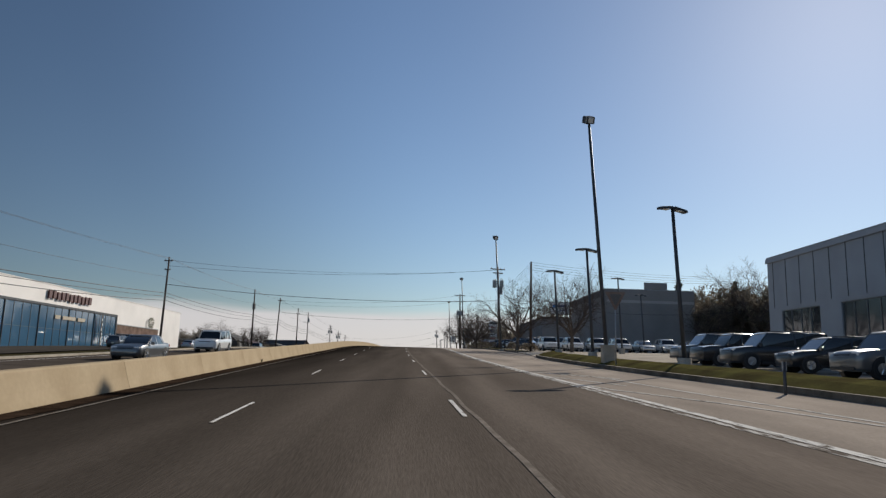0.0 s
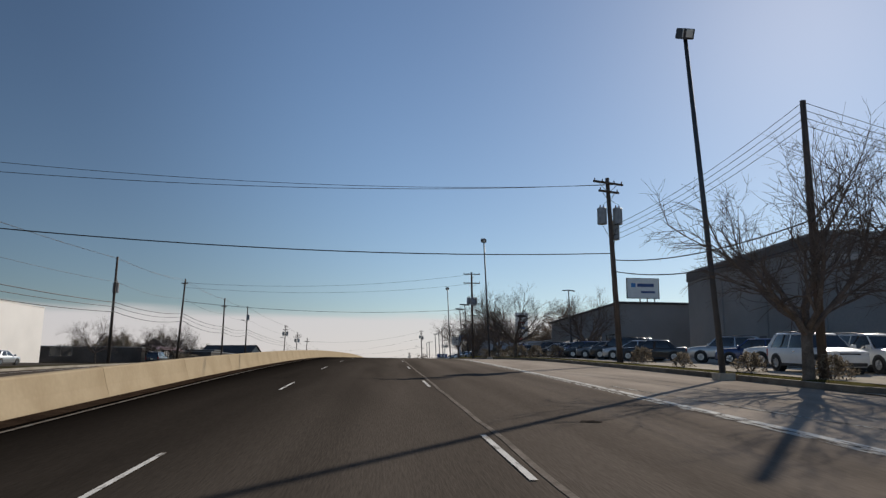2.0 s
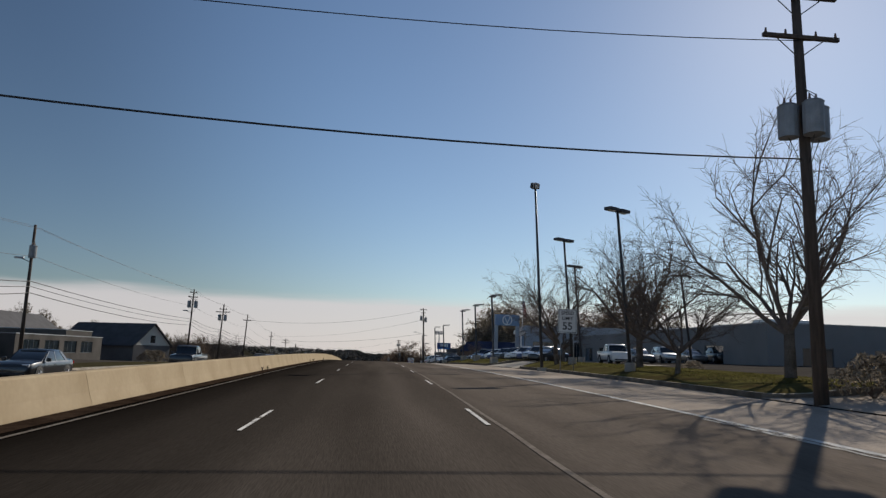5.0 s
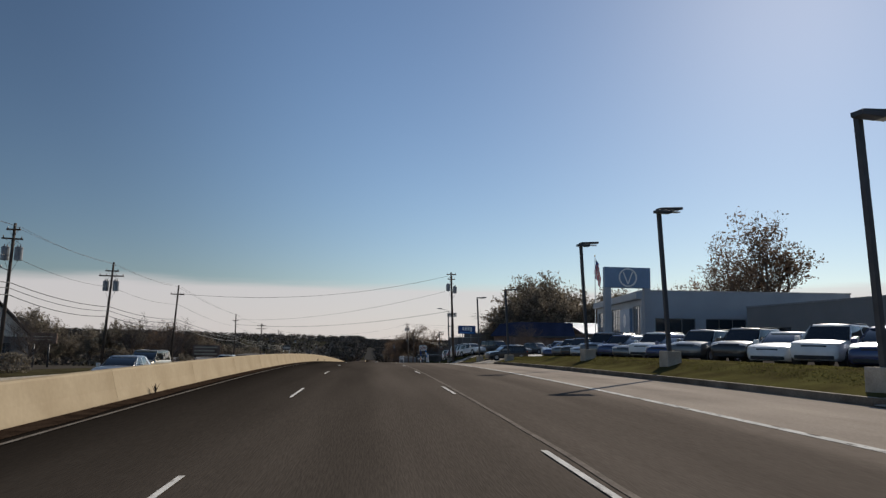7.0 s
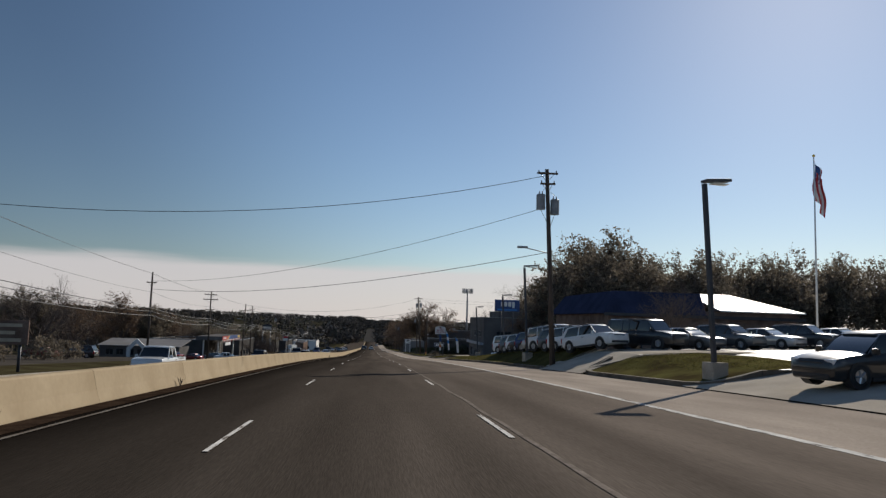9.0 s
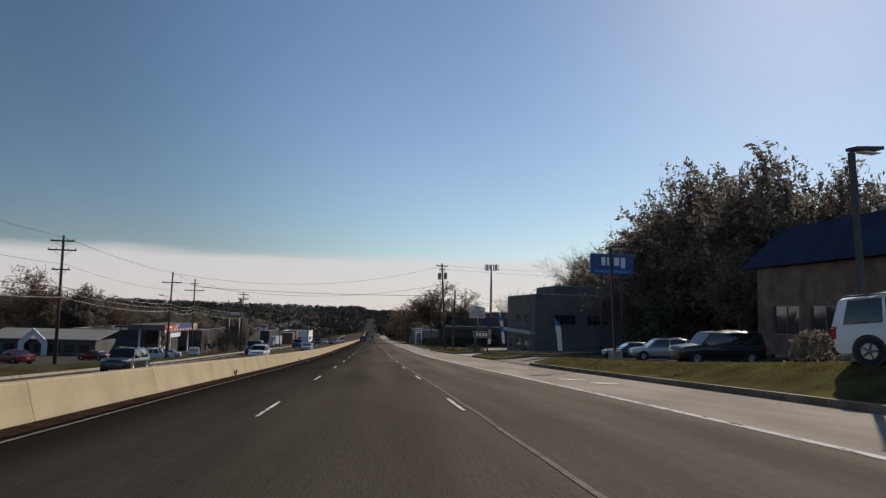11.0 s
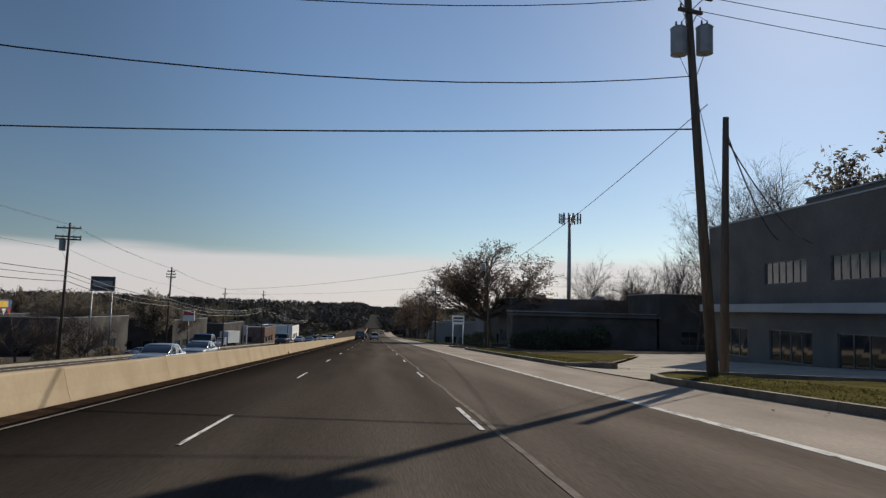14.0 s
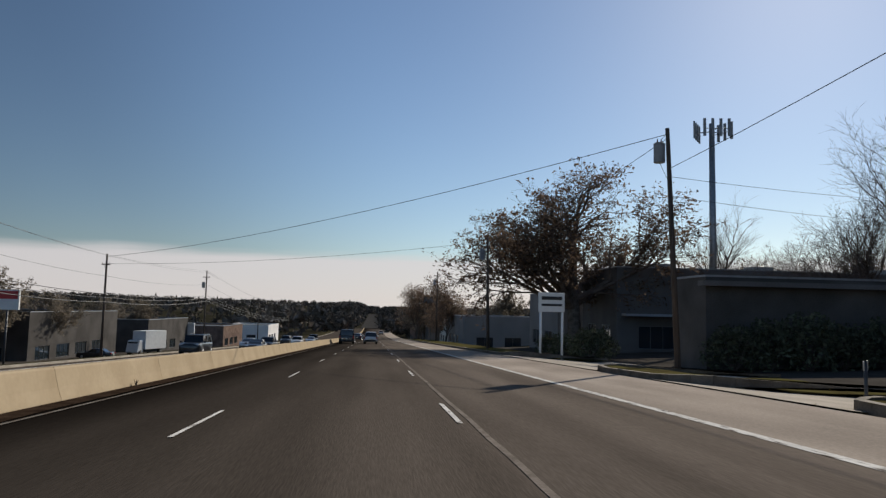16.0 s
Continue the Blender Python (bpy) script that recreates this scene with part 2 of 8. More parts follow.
LEAF_OLIVE = material("leaf_olive", (0.205, 0.172, 0.132), 0.8, trans=0.46, var=0.35, scale=0.3, fine=4, bump=0, island=0.5, spec=0)
LEAF_DARK = material("leaf_evergreen", (0.10, 0.108, 0.07), 0.8, trans=0.25, var=0.3, scale=0.3, fine=4, bump=0, island=0.5, spec=0)
FAR_WOOD = material("far_woods", (0.13, 0.108, 0.092), 0.95, var=0.4, scale=0.02, fine=0.6, bump=0, island=0.45, tint=(0.09, 0.08, 0.062), spec=0)
PANEL = material("metal_panel", (0.30, 0.325, 0.36), 0.55, metal=0.25, var=0.08, scale=0.4, fine=20, bump=0.05, rand=0.05)
STUCCO = material("grey_stucco", (0.23, 0.222, 0.218), 0.9, var=0.1, scale=0.25, fine=14, bump=0.2, spec=0)
STUCCO_PALE = material("pale_stucco", (0.36, 0.345, 0.33), 0.9, var=0.1, scale=0.25, fine=14, bump=0.2, spec=0)
STUCCO_DARK = material("dark_stucco", (0.14, 0.132, 0.127), 0.9, var=0.18, scale=0.3, fine=14, bump=0.2, spec=0)
# plain dark wall tone with broad blotches
DARK_WALL = material("dark_grey_wall", (0.095, 0.088, 0.082), 0.9, var=0.25, scale=0.3, fine=14, bump=0.2, spec=0)
WHITE_WALL = material("white_wall", (0.78, 0.74, 0.70), 0.75, var=0.06, scale=0.2, fine=12, bump=0.1)
CREAM = material("cream_siding", (0.62, 0.59, 0.52), 0.8, var=0.08, scale=0.4, fine=20, bump=0.1)
BRICK_DARK = material("dark_brick", (0.19, 0.135, 0.11), 0.9, var=0.3, scale=0.8, fine=14, bump=0.3, spec=0)
ROOF_DARK = material("dark_shingle", (0.055, 0.052, 0.055), 0.9, var=0.25, scale=0.6, fine=12, bump=0.35)
ROOF_BLUE = material("blue_metal_roof", (0.038, 0.047, 0.088), 0.8, var=0.2, scale=0.4, fine=12, bump=0.05, spec=0)
ROOF_PALE = material("shiny_sheet_roof", (0.86, 0.86, 0.86), 0.55, metal=0.9, var=0.08, scale=0.5, fine=10, bump=0.04)
FRAME_MAT = material("frame_alloy", (0.16, 0.165, 0.17), 0.4, metal=0.6, var=0.1, bump=0, rand=0.05)
GLASS = glass_mat("window_glass", (0.02, 0.028, 0.035))
GLASS_BLUE = glass_mat("blue_facade_glass", (0.05, 0.13, 0.22), 0.08, 2.2)
GLASS_PALE = glass_mat("sky_lit_glass", (0.14, 0.16, 0.18), 0.06, 2.0)
CAR_GLASS = glass_mat("car_glass", (0.012, 0.014, 0.016), 0.04)
TYRE = material("tyre_rubber", (0.018, 0.018, 0.018), 0.85, var=0.2, scale=8, fine=60, bump=0.1)
RIM = material("alloy_rim", (0.42, 0.43, 0.44), 0.3, metal=0.85, var=0.1, scale=6, fine=40, bump=0)
TRIM = material("black_plastic", (0.02, 0.02, 0.021), 0.6, var=0.2, scale=5, fine=50, bump=0.05)
CHROME = material("chrome", (0.6, 0.6, 0.6), 0.15, metal=1.0, var=0.04, bump=0)
HEADLAMP = material("headlamp_plastic", (0.7, 0.72, 0.74), 0.12, metal=0.3, var=0.05, bump=0)
TAILLAMP = material("tail_lamp_plastic", (0.30, 0.01, 0.01), 0.2, var=0.1, bump=0)
PLATE = material("plate_paint", (0.62, 0.6, 0.45), 0.5, var=0.08, bump=0)
SIGN_WHITE = material("sign_white", (0.72, 0.72, 0.70), 0.5, var=0.06, scale=2, fine=20, bump=0.02)
SIGN_BLACK = material("sign_black", (0.02, 0.02, 0.02), 0.5, var=0.1, bump=0)
SIGN_BLUE = material("sign_blue", (0.02, 0.06, 0.20), 0.4, var=0.1, scale=2, fine=20, bump=0)
SIGN_NAVY = material("sign_navy", (0.012, 0.022, 0.06), 0.4, var=0.1, scale=2, fine=20, bump=0)
SIGN_RED = material("sign_red", (0.45, 0.03, 0.03), 0.45, var=0.1, scale=2, fine=20, bump=0)
SIGN_MAROON = material("sign_maroon", (0.10, 0.035, 0.03), 0.5, var=0.1, scale=2, fine=20, bump=0)
SIGN_YELLOW = material("sign_yellow", (0.65, 0.42, 0.03), 0.45, var=0.1, scale=2, fine=20, bump=0)
SIGN_ORANGE = material("sign_orange", (0.55, 0.20, 0.06), 0.5, var=0.1, scale=2, fine=20, bump=0)
SIGN_MID = material("sign_midblue", (0.04, 0.20, 0.50), 0.45, var=0.1, scale=2, fine=20, bump=0)
SIGN_SLATE = material("sign_slate_blue", (0.16, 0.24, 0.36), 0.4, metal=0.2, var=0.06, scale=2, fine=20, bump=0)
SIGN_TAN = material("sign_tan", (0.42, 0.36, 0.27), 0.6, var=0.12, scale=2, fine=20, bump=0)
CAR_PAINT = {"white": paint_mat("paint_white", (0.72, 0.72, 0.71), 0.0), "silver": paint_mat("paint_silver", (0.42, 0.43, 0.44), 0.6),
             "grey": paint_mat("paint_grey", (0.12, 0.125, 0.13), 0.5), "black": paint_mat("paint_black", (0.012, 0.012, 0.014), 0.2),
             "blue": paint_mat("paint_blue", (0.015, 0.035, 0.12), 0.4), "red": paint_mat("paint_red", (0.22, 0.015, 0.012), 0.3),
             "tan": paint_mat("paint_tan", (0.33, 0.27, 0.18), 0.5), "green": paint_mat("paint_green", (0.03, 0.06, 0.035), 0.3)}


# ---------------------------------------------------------------- mesh helpers
def mesh_ob(name, verts, faces, mat, parent=None, label="", smooth=False):
    me = bpy.data.meshes.new(name)
    me.from_pydata([tuple(v) for v in verts], [], faces)
    me.update()
    for m in (mat if isinstance(mat, (list, tuple)) else [mat]):
        me.materials.append(m)
    if smooth:
        me.polygons.foreach_set("use_smooth", [True] * len(me.polygons))
    ob = new(name, me)
    if parent:
        ob.parent = parent
    if label:
        ob["label"] = label
    return ob


def part(name, bm, mat, parent=None, label="", smooth=False):
    """Links a bmesh as one mesh object under a thing or a part."""
    me = bpy.data.meshes.new(name)
    bm.normal_update()
    bm.to_mesh(me)
    bm.free()
    for m in (mat if isinstance(mat, (list, tuple)) else [mat]):
        me.materials.append(m)
    if smooth:
        me.polygons.foreach_set("use_smooth", [True] * len(me.polygons))
    ob = new(name, me)
    if parent:
        ob.parent = parent
    if label:
        ob["label"] = label
    return ob


def shared(name, me, parent, m):
    """Another object on a mesh that exists."""
    ob = new(name, me)
    ob.parent = parent
    ob.matrix_basis = m
    return ob


def thing(name, label, category, group="", kind="", m=None):
    e = new(name)
    e.empty_display_size = 0.3
    if m is not None:
        e.matrix_basis = m
    return tagged(e, label, category, group, kind)


def b_box(bm, x0, x1, y0, y1, z0, z1, bevel=0.0, mat=0):
    r = bmesh.ops.create_cube(bm, size=1, matrix=Matrix.Translation(((x0 + x1) / 2, (y0 + y1) / 2, (z0 + z1) / 2)) @ Matrix.Diagonal((x1 - x0, y1 - y0, z1 - z0, 1)))
    faces = {f for v in r["verts"] for f in v.link_faces}
    for f in faces:
        f.material_index = mat
    if bevel:
        edges = list({e for v in r["verts"] for e in v.link_edges})
        bmesh.ops.bevel(bm, geom=edges, offset=bevel, segments=2, affect="EDGES", profile=0.6)
    return r


def box(name, x0, x1, y0, y1, z0, z1, mat, parent=None, label="", bevel=0.0):
    bm = bmesh.new()
    b_box(bm, x0, x1, y0, y1, z0, z1, bevel)
    return part(name, bm, mat, parent, label)


def b_tube(bm, p, q, r0, r1, n=8, caps=True):
    """A tapered tube from p to q."""
    p, q = Vector(p), Vector(q)
    d = q - p
    rot = d.to_track_quat("Z", "Y").to_matrix().to_4x4()
    bmesh.ops.create_cone(bm, cap_ends=caps, segments=n, radius1=r0, radius2=r1, depth=d.length, matrix=Matrix.Translation((p + q) / 2) @ rot)


def tube(name, p, q, r0, r1, mat, parent=None, label="", n=8):
    bm = bmesh.new()
    b_tube(bm, p, q, r0, r1, n)
    return part(name, bm, mat, parent, label, smooth=True)


def text_part(name, words, size, m, mat, parent, spacing=1.0):
    """Lettering in the built-in font as a thin mesh, centred, standing in the xz plane and read from -y."""
    cu = bpy.data.curves.new(name, "FONT")
    cu.body, cu.size, cu.align_x, cu.align_y, cu.extrude, cu.space_character = words, size, "CENTER", "CENTER", 0.006, spacing
    cu.offset = size * 0.012
    tmp = new(name, cu)
    bpy.context.view_layer.update()
    me = bpy.data.meshes.new_from_object(tmp.evaluated_get(bpy.context.evaluated_depsgraph_get()))
    bpy.data.objects.remove(tmp)
    me.materials.clear()
    me.materials.append(mat)
    me.transform(Matrix.Rotation(radians(90), 4, "X"))
    ob = new(name, me)
    ob.parent = parent
    ob.matrix_basis = m
    return ob


# ---------------------------------------------------------------- lie of the land
ROAD_Y = [-160, -60, -0.7, 27, 54.7, 81.7, 113, 144, 163, 190, 217, 231, 251, 281, 311, 347, 377, 407, 453, 500, 560, 620, 700, 800, 900, 1000, 1300, 1600, 2000, 2600, 5000]
ROAD_Z = [-6.3, -2.4, -.02, 1.07, 2.13, 3.2, 4.12, 4.58, 4.76, 4.87, 4.75, 4.54, 4.05, 2.97, 1.67, -.08, -1.44, -2.6, -4.37, -6.15, -8.4, -10.6, -13.2, -15.4, -16.2, -16.2, -14.5, -11.0, -7.5, -7.0, -9]


def smooth_curve(xs, ys):
    xs, ys = np.array(xs, float), np.array(ys, float)
    tan = np.gradient(ys, xs)

    def f(x):
        x = min(max(x, xs[0]), xs[-1] - 1e-6)
        i = int(np.searchsorted(xs, x, "right")) - 1
        h = xs[i + 1] - xs[i]
        u = (x - xs[i]) / h
        return float((2 * u**3 - 3 * u * u + 1) * ys[i] + (u**3 - 2 * u * u + u) * h * tan[i] + (3 * u * u - 2 * u**3) * ys[i + 1] + (u**3 - u * u) * h * tan[i + 1])
    return f


Z = smooth_curve(ROAD_Y, ROAD_Z)
C = smooth_curve([-160, -60, 0, 11, 36, 61, 98, 130, 160, 185, 230, 345, 430, 5000], [14, 5.0, 1.6, 1.25, 0.4, -.3, -.75, -.45, -.07, 0.12, 0.03, 0.0, -0.05, 0.0])
EDGE = smooth_curve([-160, -50, 8, 38, 65, 92, 115, 165, 185, 228, 345, 385, 430, 5000], [20, 10.4, 7.7, 6.5, 6.2, 6.1, 6.5, 6.6, 6.4, 6.15, 6.25, 5.8, 5.75, 5.75])
KERB = smooth_curve([-160, -50, 20, 28, 36, 52, 58, 66, 78, 140, 190, 200, 208, 222, 232, 250, 300, 350, 372, 385, 412, 432, 600, 5000], [25, 15.5, 12.7, 11.95, 11.45, 11.5, 12.1, 12.7, 12.4, 12.0, 11.6, 11.1, 10.8, 10.1, 10.0, 10.8, 10.8, 10.9, 10.9, 10.3, 9.2, 9.3, 9.5, 9.5])
LOT_UP = smooth_curve([-160, 0, 100, 150, 195, 300, 340, 400, 470, 500, 548, 700, 5000], [0.12, 0.12, 0.15, 0.35, 0.5, 0.5, 0.45, 0.35, 0.35, 0.55, 0.9, 0.8, 0.8])
TERRACE = smooth_curve([-160, 258, 266, 274, 282, 290, 300, 312, 325, 336, 350, 5000], [0, 0, 0.0, 0.4, 0.75, 0.95, 1.0, 0.85, 0.4, 0.1, 0, 0])
LEFT_DROP = smooth_curve([-160, 60, 200, 300, 360, 400, 600, 900, 5000], [-1.0, -1.2, -1.2, -1.0, -1.2, -2.2, -2.6, 0, 0])
OPP = smooth_curve([-160, 0, 60, 150, 300, 400, 600, 900, 1000, 5000], [-0.4, -0.4, -0.55, -0.9, -1.1, -0.95, -0.9, -0.05, -0.02, -0.02])


def sstep(a, b, v):
    u = min(1, max(0, (v - a) / (b - a)))
    return u * u * (3 - 2 * u)


def side(x, y):
    """Height of the land beside the road over the road's own height."""
    if x > 0:
        h = LOT_UP(y) * (sstep(KERB(y) + 0.15, KERB(y) + 2.8, x) + 1.0 * sstep(18, 38, x)) + TERRACE(y) * sstep(KERB(y) + 0.3, KERB(y) + 4.6, x)
    else:
        u = sstep(20, 34, C(y) - x)
        h = (OPP(y) * (1 - u) + LEFT_DROP(y) * u) if x < C(y) - 5.45 else 0.0
    far = sstep(90, 700, abs(x))
    h += far * (1 + 5 * sstep(600, 1100, y) + 3 * noise.noise(Vector((x * 0.002, y * 0.0012, 3.1))))
    if y > 600:
        h += sstep(40, 260, abs(x)) * sstep(600, 1500, y) * (1 + 4 * noise.noise(Vector((x * 0.004, y * 0.003, 8.2))))
    return h


def land(x, y):
    return Z(y) + side(x, y)


def turn_at(y, curve=C):
    """Heading (about z) and slope (about x) of the road at y."""
    return math.degrees(-math.atan2(curve(y + 2) - curve(y - 2), 4)), math.degrees(math.atan2(Z(y + 2) - Z(y - 2), 4))


def y_steps(a, b, step):
    n = max(1, int(math.ceil((b - a) / step)))
    return [a + (b - a) * i / n for i in range(n + 1)]


def ribbon(name, y0, y1, xl, xr, up, mat, thick=0.0, step=4.0, cols=1, land_side=False, parent=None, flat_ends=True):
    """A strip of paving or turf along the road between two lines xl(y), xr(y), lying `up` over the road or the land."""
    ys = y_steps(y0, y1, step)
    verts, faces = [], []
    for y in ys:
        for i in range(cols + 1):
            x = xl(y) + (xr(y) - xl(y)) * i / cols
            verts.append((x, y, (land(x, y) if land_side else Z(y)) + up))
    w = cols + 1
    for j in range(len(ys) - 1):
        for i in range(cols):
            a = j * w + i
            faces.append((a, a + 1, a + w + 1, a + w))
    if thick:
        n = len(verts)
        verts += [(x, y, z - thick) for x, y, z in verts]
        for j in range(len(ys) - 1):
            a = j * w
            faces.append((a + w, a, n + a, n + a + w)[::-1] if False else (a, a + w, n + a + w, n + a))
            b = a + cols
            faces.append((b + w, b, n + b, n + b + w))
        for i in range(cols):
            faces.append((i + 1, i, n + i, n + i + 1))
            a = (len(ys) - 1) * w + i
            faces.append((a, a + 1, n + a + 1, n + a))
    return mesh_ob(name, verts, faces, mat, parent)


def off(curve, d):
    return lambda y: curve(y) + d


def const(v):
    return lambda y: v


# ---------------------------------------------------------------- ground, carriageways, kerbs
def build_ground():
    xs = [-3000, -2000, -1400, -1000, -700, -500, -350, -250, -180, -130, -90, -70, -55, -45, -38, -34, -30, -26, -22, -20, -16, -11, -5.75, -5.2, 4.9, 8.6, 12.5, 14, 16, 18, 21, 25, 32, 45, 60, 80, 110, 150, 220, 320, 460, 650, 900, 1300, 1900, 3000]
    ys = y_steps(-160, 640, 4) + y_steps(640, 1300, 15)[1:] + y_steps(1300, 3000, 60)[1:] + [3500, 4200, 4950]
    verts = [(x + (C(y) if abs(x) < 24 else 0), y, land(x + (C(y) if abs(x) < 24 else 0), y) - (0.5 if 5 < x < 24 else 0.12)) for y in ys for x in xs]
    w = len(xs)
    faces = [(j * w + i, j * w + i + 1, (j + 1) * w + i + 1, (j + 1) * w + i) for j in range(len(ys) - 1) for i in range(w - 1)]
    ob = mesh_ob("ground", verts, faces, SOIL, smooth=True)
    tagged(ob, "brown bare soil and rough grass beside the highway", "ground", kind="structure")


build_ground()
LEFT_EDGE, DASH_L, DASH_R = off(C, -4.36), off(C, -1.9), off(C, 1.83)
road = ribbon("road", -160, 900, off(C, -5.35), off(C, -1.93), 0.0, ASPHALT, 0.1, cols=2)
tagged(road, "fast lane of worn highway asphalt, painted darker away from the glare", "road", kind="structure")
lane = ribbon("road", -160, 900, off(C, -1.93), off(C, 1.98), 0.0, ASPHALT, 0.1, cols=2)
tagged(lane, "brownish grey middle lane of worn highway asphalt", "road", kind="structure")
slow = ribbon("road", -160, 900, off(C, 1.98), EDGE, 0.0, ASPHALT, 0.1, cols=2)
tagged(slow, "slow lane of worn brown highway asphalt, painted paler as sun glare", "road", kind="structure")
far_road = ribbon("road", 900.05, 1480, const(-7.5), const(4), 0.3, FAR_ASPHALT, 0.1, step=20, cols=1)
tagged(far_road, "pale grey highway climbing the far hillside", "road", kind="structure")
shoulder = ribbon("pavement", -160, 900, EDGE, KERB, 0.0, SHOULDER, 0.1, cols=2)
tagged(shoulder, "worn brownish asphalt shoulder beside the kerb", "shoulder", kind="structure")
opposite = ribbon("road", -160, 899.9, off(C, -19.5), off(C, -5.62), 0.02, ASPHALT_OLD, cols=2, land_side=True)
tagged(opposite, "grey asphalt opposite carriageway behind the median barrier", "road", kind="structure")
retaining = ribbon("median_kerb", -160, 900, off(C, -5.61), off(C, -5.36), 0.0, CONCRETE, 1.3)
tagged(retaining, "concrete footing wall under the median barrier", "retaining wall", kind="structure")
gutter = ribbon("road_gutter", -160, 640, off(C, -5.3), lambda y: C(y) - 4.55 + 0.10 * noise.noise(Vector((0, y * 0.5, 0))), 0.012, DIRT, step=1.5)
tagged(gutter, "dark dirt and grit along the barrier foot", "gutter dirt", kind="structure")


def stripe(name, y0, y1, line, width, mat, parent, up=0.006, step=4.0):
    return ribbon(name, y0, y1, off(line, -width / 2), off(line, width / 2), up, mat, step=step, parent=parent)


stripe("edge_line", -40, 640, LEFT_EDGE, 0.07, FAINT_LINE, road, up=0.016)
stripe("edge_line", -40, 640, EDGE, 0.2, WHITE_LINE, shoulder)
stripe("edge_line", -40, 150, lambda y: EDGE(y) - 0.25 - 0.1 * noise.noise(Vector((0, y * .1, 0))), 0.17, WORN_LINE, road)
stripe("exit_line", -30, 28, lambda y: EDGE(y) + 0.3 + 1.9 * sstep(28.5, 24, y) + 1.2 * sstep(24, 4, y), 0.12, WHITE_LINE, shoulder, up=0.008, step=1)


def gore_bar(xa, ya, xb, yb, wide=0.14):
    """One length of the worn lines that branch off at the exit."""
    a, b = Vector((xa, ya)), Vector((xb, yb))
    n = Vector((-(b - a).y, (b - a).x)).normalized() * wide
    vs = [(p.x, p.y, Z(p.y) + 0.010) for k in range(5) for p in (a.lerp(b, k / 4) - n, a.lerp(b, k / 4) + n)]
    mesh_ob("gore_bar", vs, [(2 * k, 2 * k + 2, 2 * k + 3, 2 * k + 1) for k in range(4)], WHITE_LINE, shoulder)


for path in (((7.0, 27.9), (8.0, 27.1), (8.9, 25.9), (9.5, 24.2)), ((6.6, 25.9), (7.0, 24.9), (7.93, 22.5), (8.6, 20.5)), ((7.25, 20.5), (7.66, 18.45), (8.27, 17.16), (9.22, 14.66), (10.2, 11.15))):
    for (xa, ya), (xb, yb) in zip(path, path[1:]):
        gore_bar(xa, ya, xb, yb, 0.06)
stripe("exit_line", 36, 75, lambda y: EDGE(y) + 0.4 + 4.4 * sstep(78, 40, y), 0.11, WORN_LINE, shoulder, up=0.008, step=2)
stripe("sealed_joint", -20, 560, lambda y: C(y) + 2.02 + 0.05 * noise.noise(Vector((3, y * 0.35, 0))), 0.085, TAR, road, up=0.007, step=1.0)
def opp_stripe(name, y0, y1, line, width, mat):
    return ribbon(name, y0, y1, off(line, -width / 2), off(line, width / 2), 0.03, mat, land_side=True, parent=opposite)


opp_stripe("edge_line", -40, 640, off(C, -18.3), 0.14, WHITE_LINE)
DASH_N = [-3, 0, 2, 4, 7, 12, 14, 18, 27, 31, 34, 52]
DASH_Y = [-22.6, 14.1, 39.4, 64.4, 101.6, 163, 186.3, 233.5, 344, 392.8, 430, 649]
dash_end = smooth_curve(DASH_N, DASH_Y)
for n in range(-3, 52):
    far_end = float(np.interp(n, DASH_N, DASH_Y))
    stripe("lane_dash", far_end - 3.05, far_end, DASH_R, 0.08, WHITE_LINE, road, up=0.012, step=1.6)
    stripe("lane_dash", far_end - 4.6, far_end - 1.55, DASH_L, 0.062, WHITE_LINE, road, up=0.012, step=1.6)
    if n % 2:
        opp_stripe("lane_dash", far_end - 4.6, far_end - 1.55, off(C, -14.6), 0.12, WORN_LINE)
        opp_stripe("lane_dash", far_end - 4.6, far_end - 1.55, off(C, -11.0), 0.12, WORN_LINE)

# tar patches and cracks on the slow lane and shoulder
random.seed(5)
for i in range(8):
    y = random.uniform(60, 520)
    x = random.uniform(C(y) + 2.6, EDGE(y) + 1.5)
    lx, ly = random.uniform(0.12, 0.42), random.uniform(0.05, 0.16)
    pts = []
    for k in range(12):
        a = k * math.tau / 12
        rr = 0.65 + 0.5 * random.random()
        pts.append((x + lx * rr * math.cos(a), y + ly * rr * math.sin(a)))
    mesh_ob("tar_patch", [(px_, py_, Z(py_) + 0.009) for px_, py_ in pts], [tuple(range(12))], PATCH, road)

# two pale oval patches on the shoulder
for x, y in ((8.1, 330.5), (8.55, 327.9)):
    pts = [(x + 0.55 * (1 + 0.12 * math.sin(3 * k)) * math.cos(k * math.tau / 14), y + 0.62 * (1 + 0.1 * math.cos(5 * k)) * math.sin(k * math.tau / 14)) for k in range(14)]
    mesh_ob("pale_patch", [(px_, py_, Z(py_) + 0.011) for px_, py_ in pts], [tuple(range(14))], WHITE_LINE, shoulder)

# far edge of the opposite carriageway
left_kerb = ribbon("kerb", -160, 900, off(C, -19.8), off(C, -19.5), 0.15, CONCRETE, 0.3, land_side=True)
tagged(left_kerb, "weathered concrete kerb beyond the opposite carriageway", "kerb", kind="structure")
left_verge = ribbon("verge", -160, 900, off(C, -27), off(C, -19.8), 0.10, DULL_GRASS, land_side=True, cols=4)
tagged(left_verge, "dull brownish grass verge along the far carriageway", "verge", kind="structure")
left_lot = ribbon("pavement", 170, 620, const(-66), off(C, -27), 0.05, LOT, land_side=True, cols=6)
tagged(left_lot, "grey asphalt forecourts beyond the far verge", "forecourt", kind="structure")
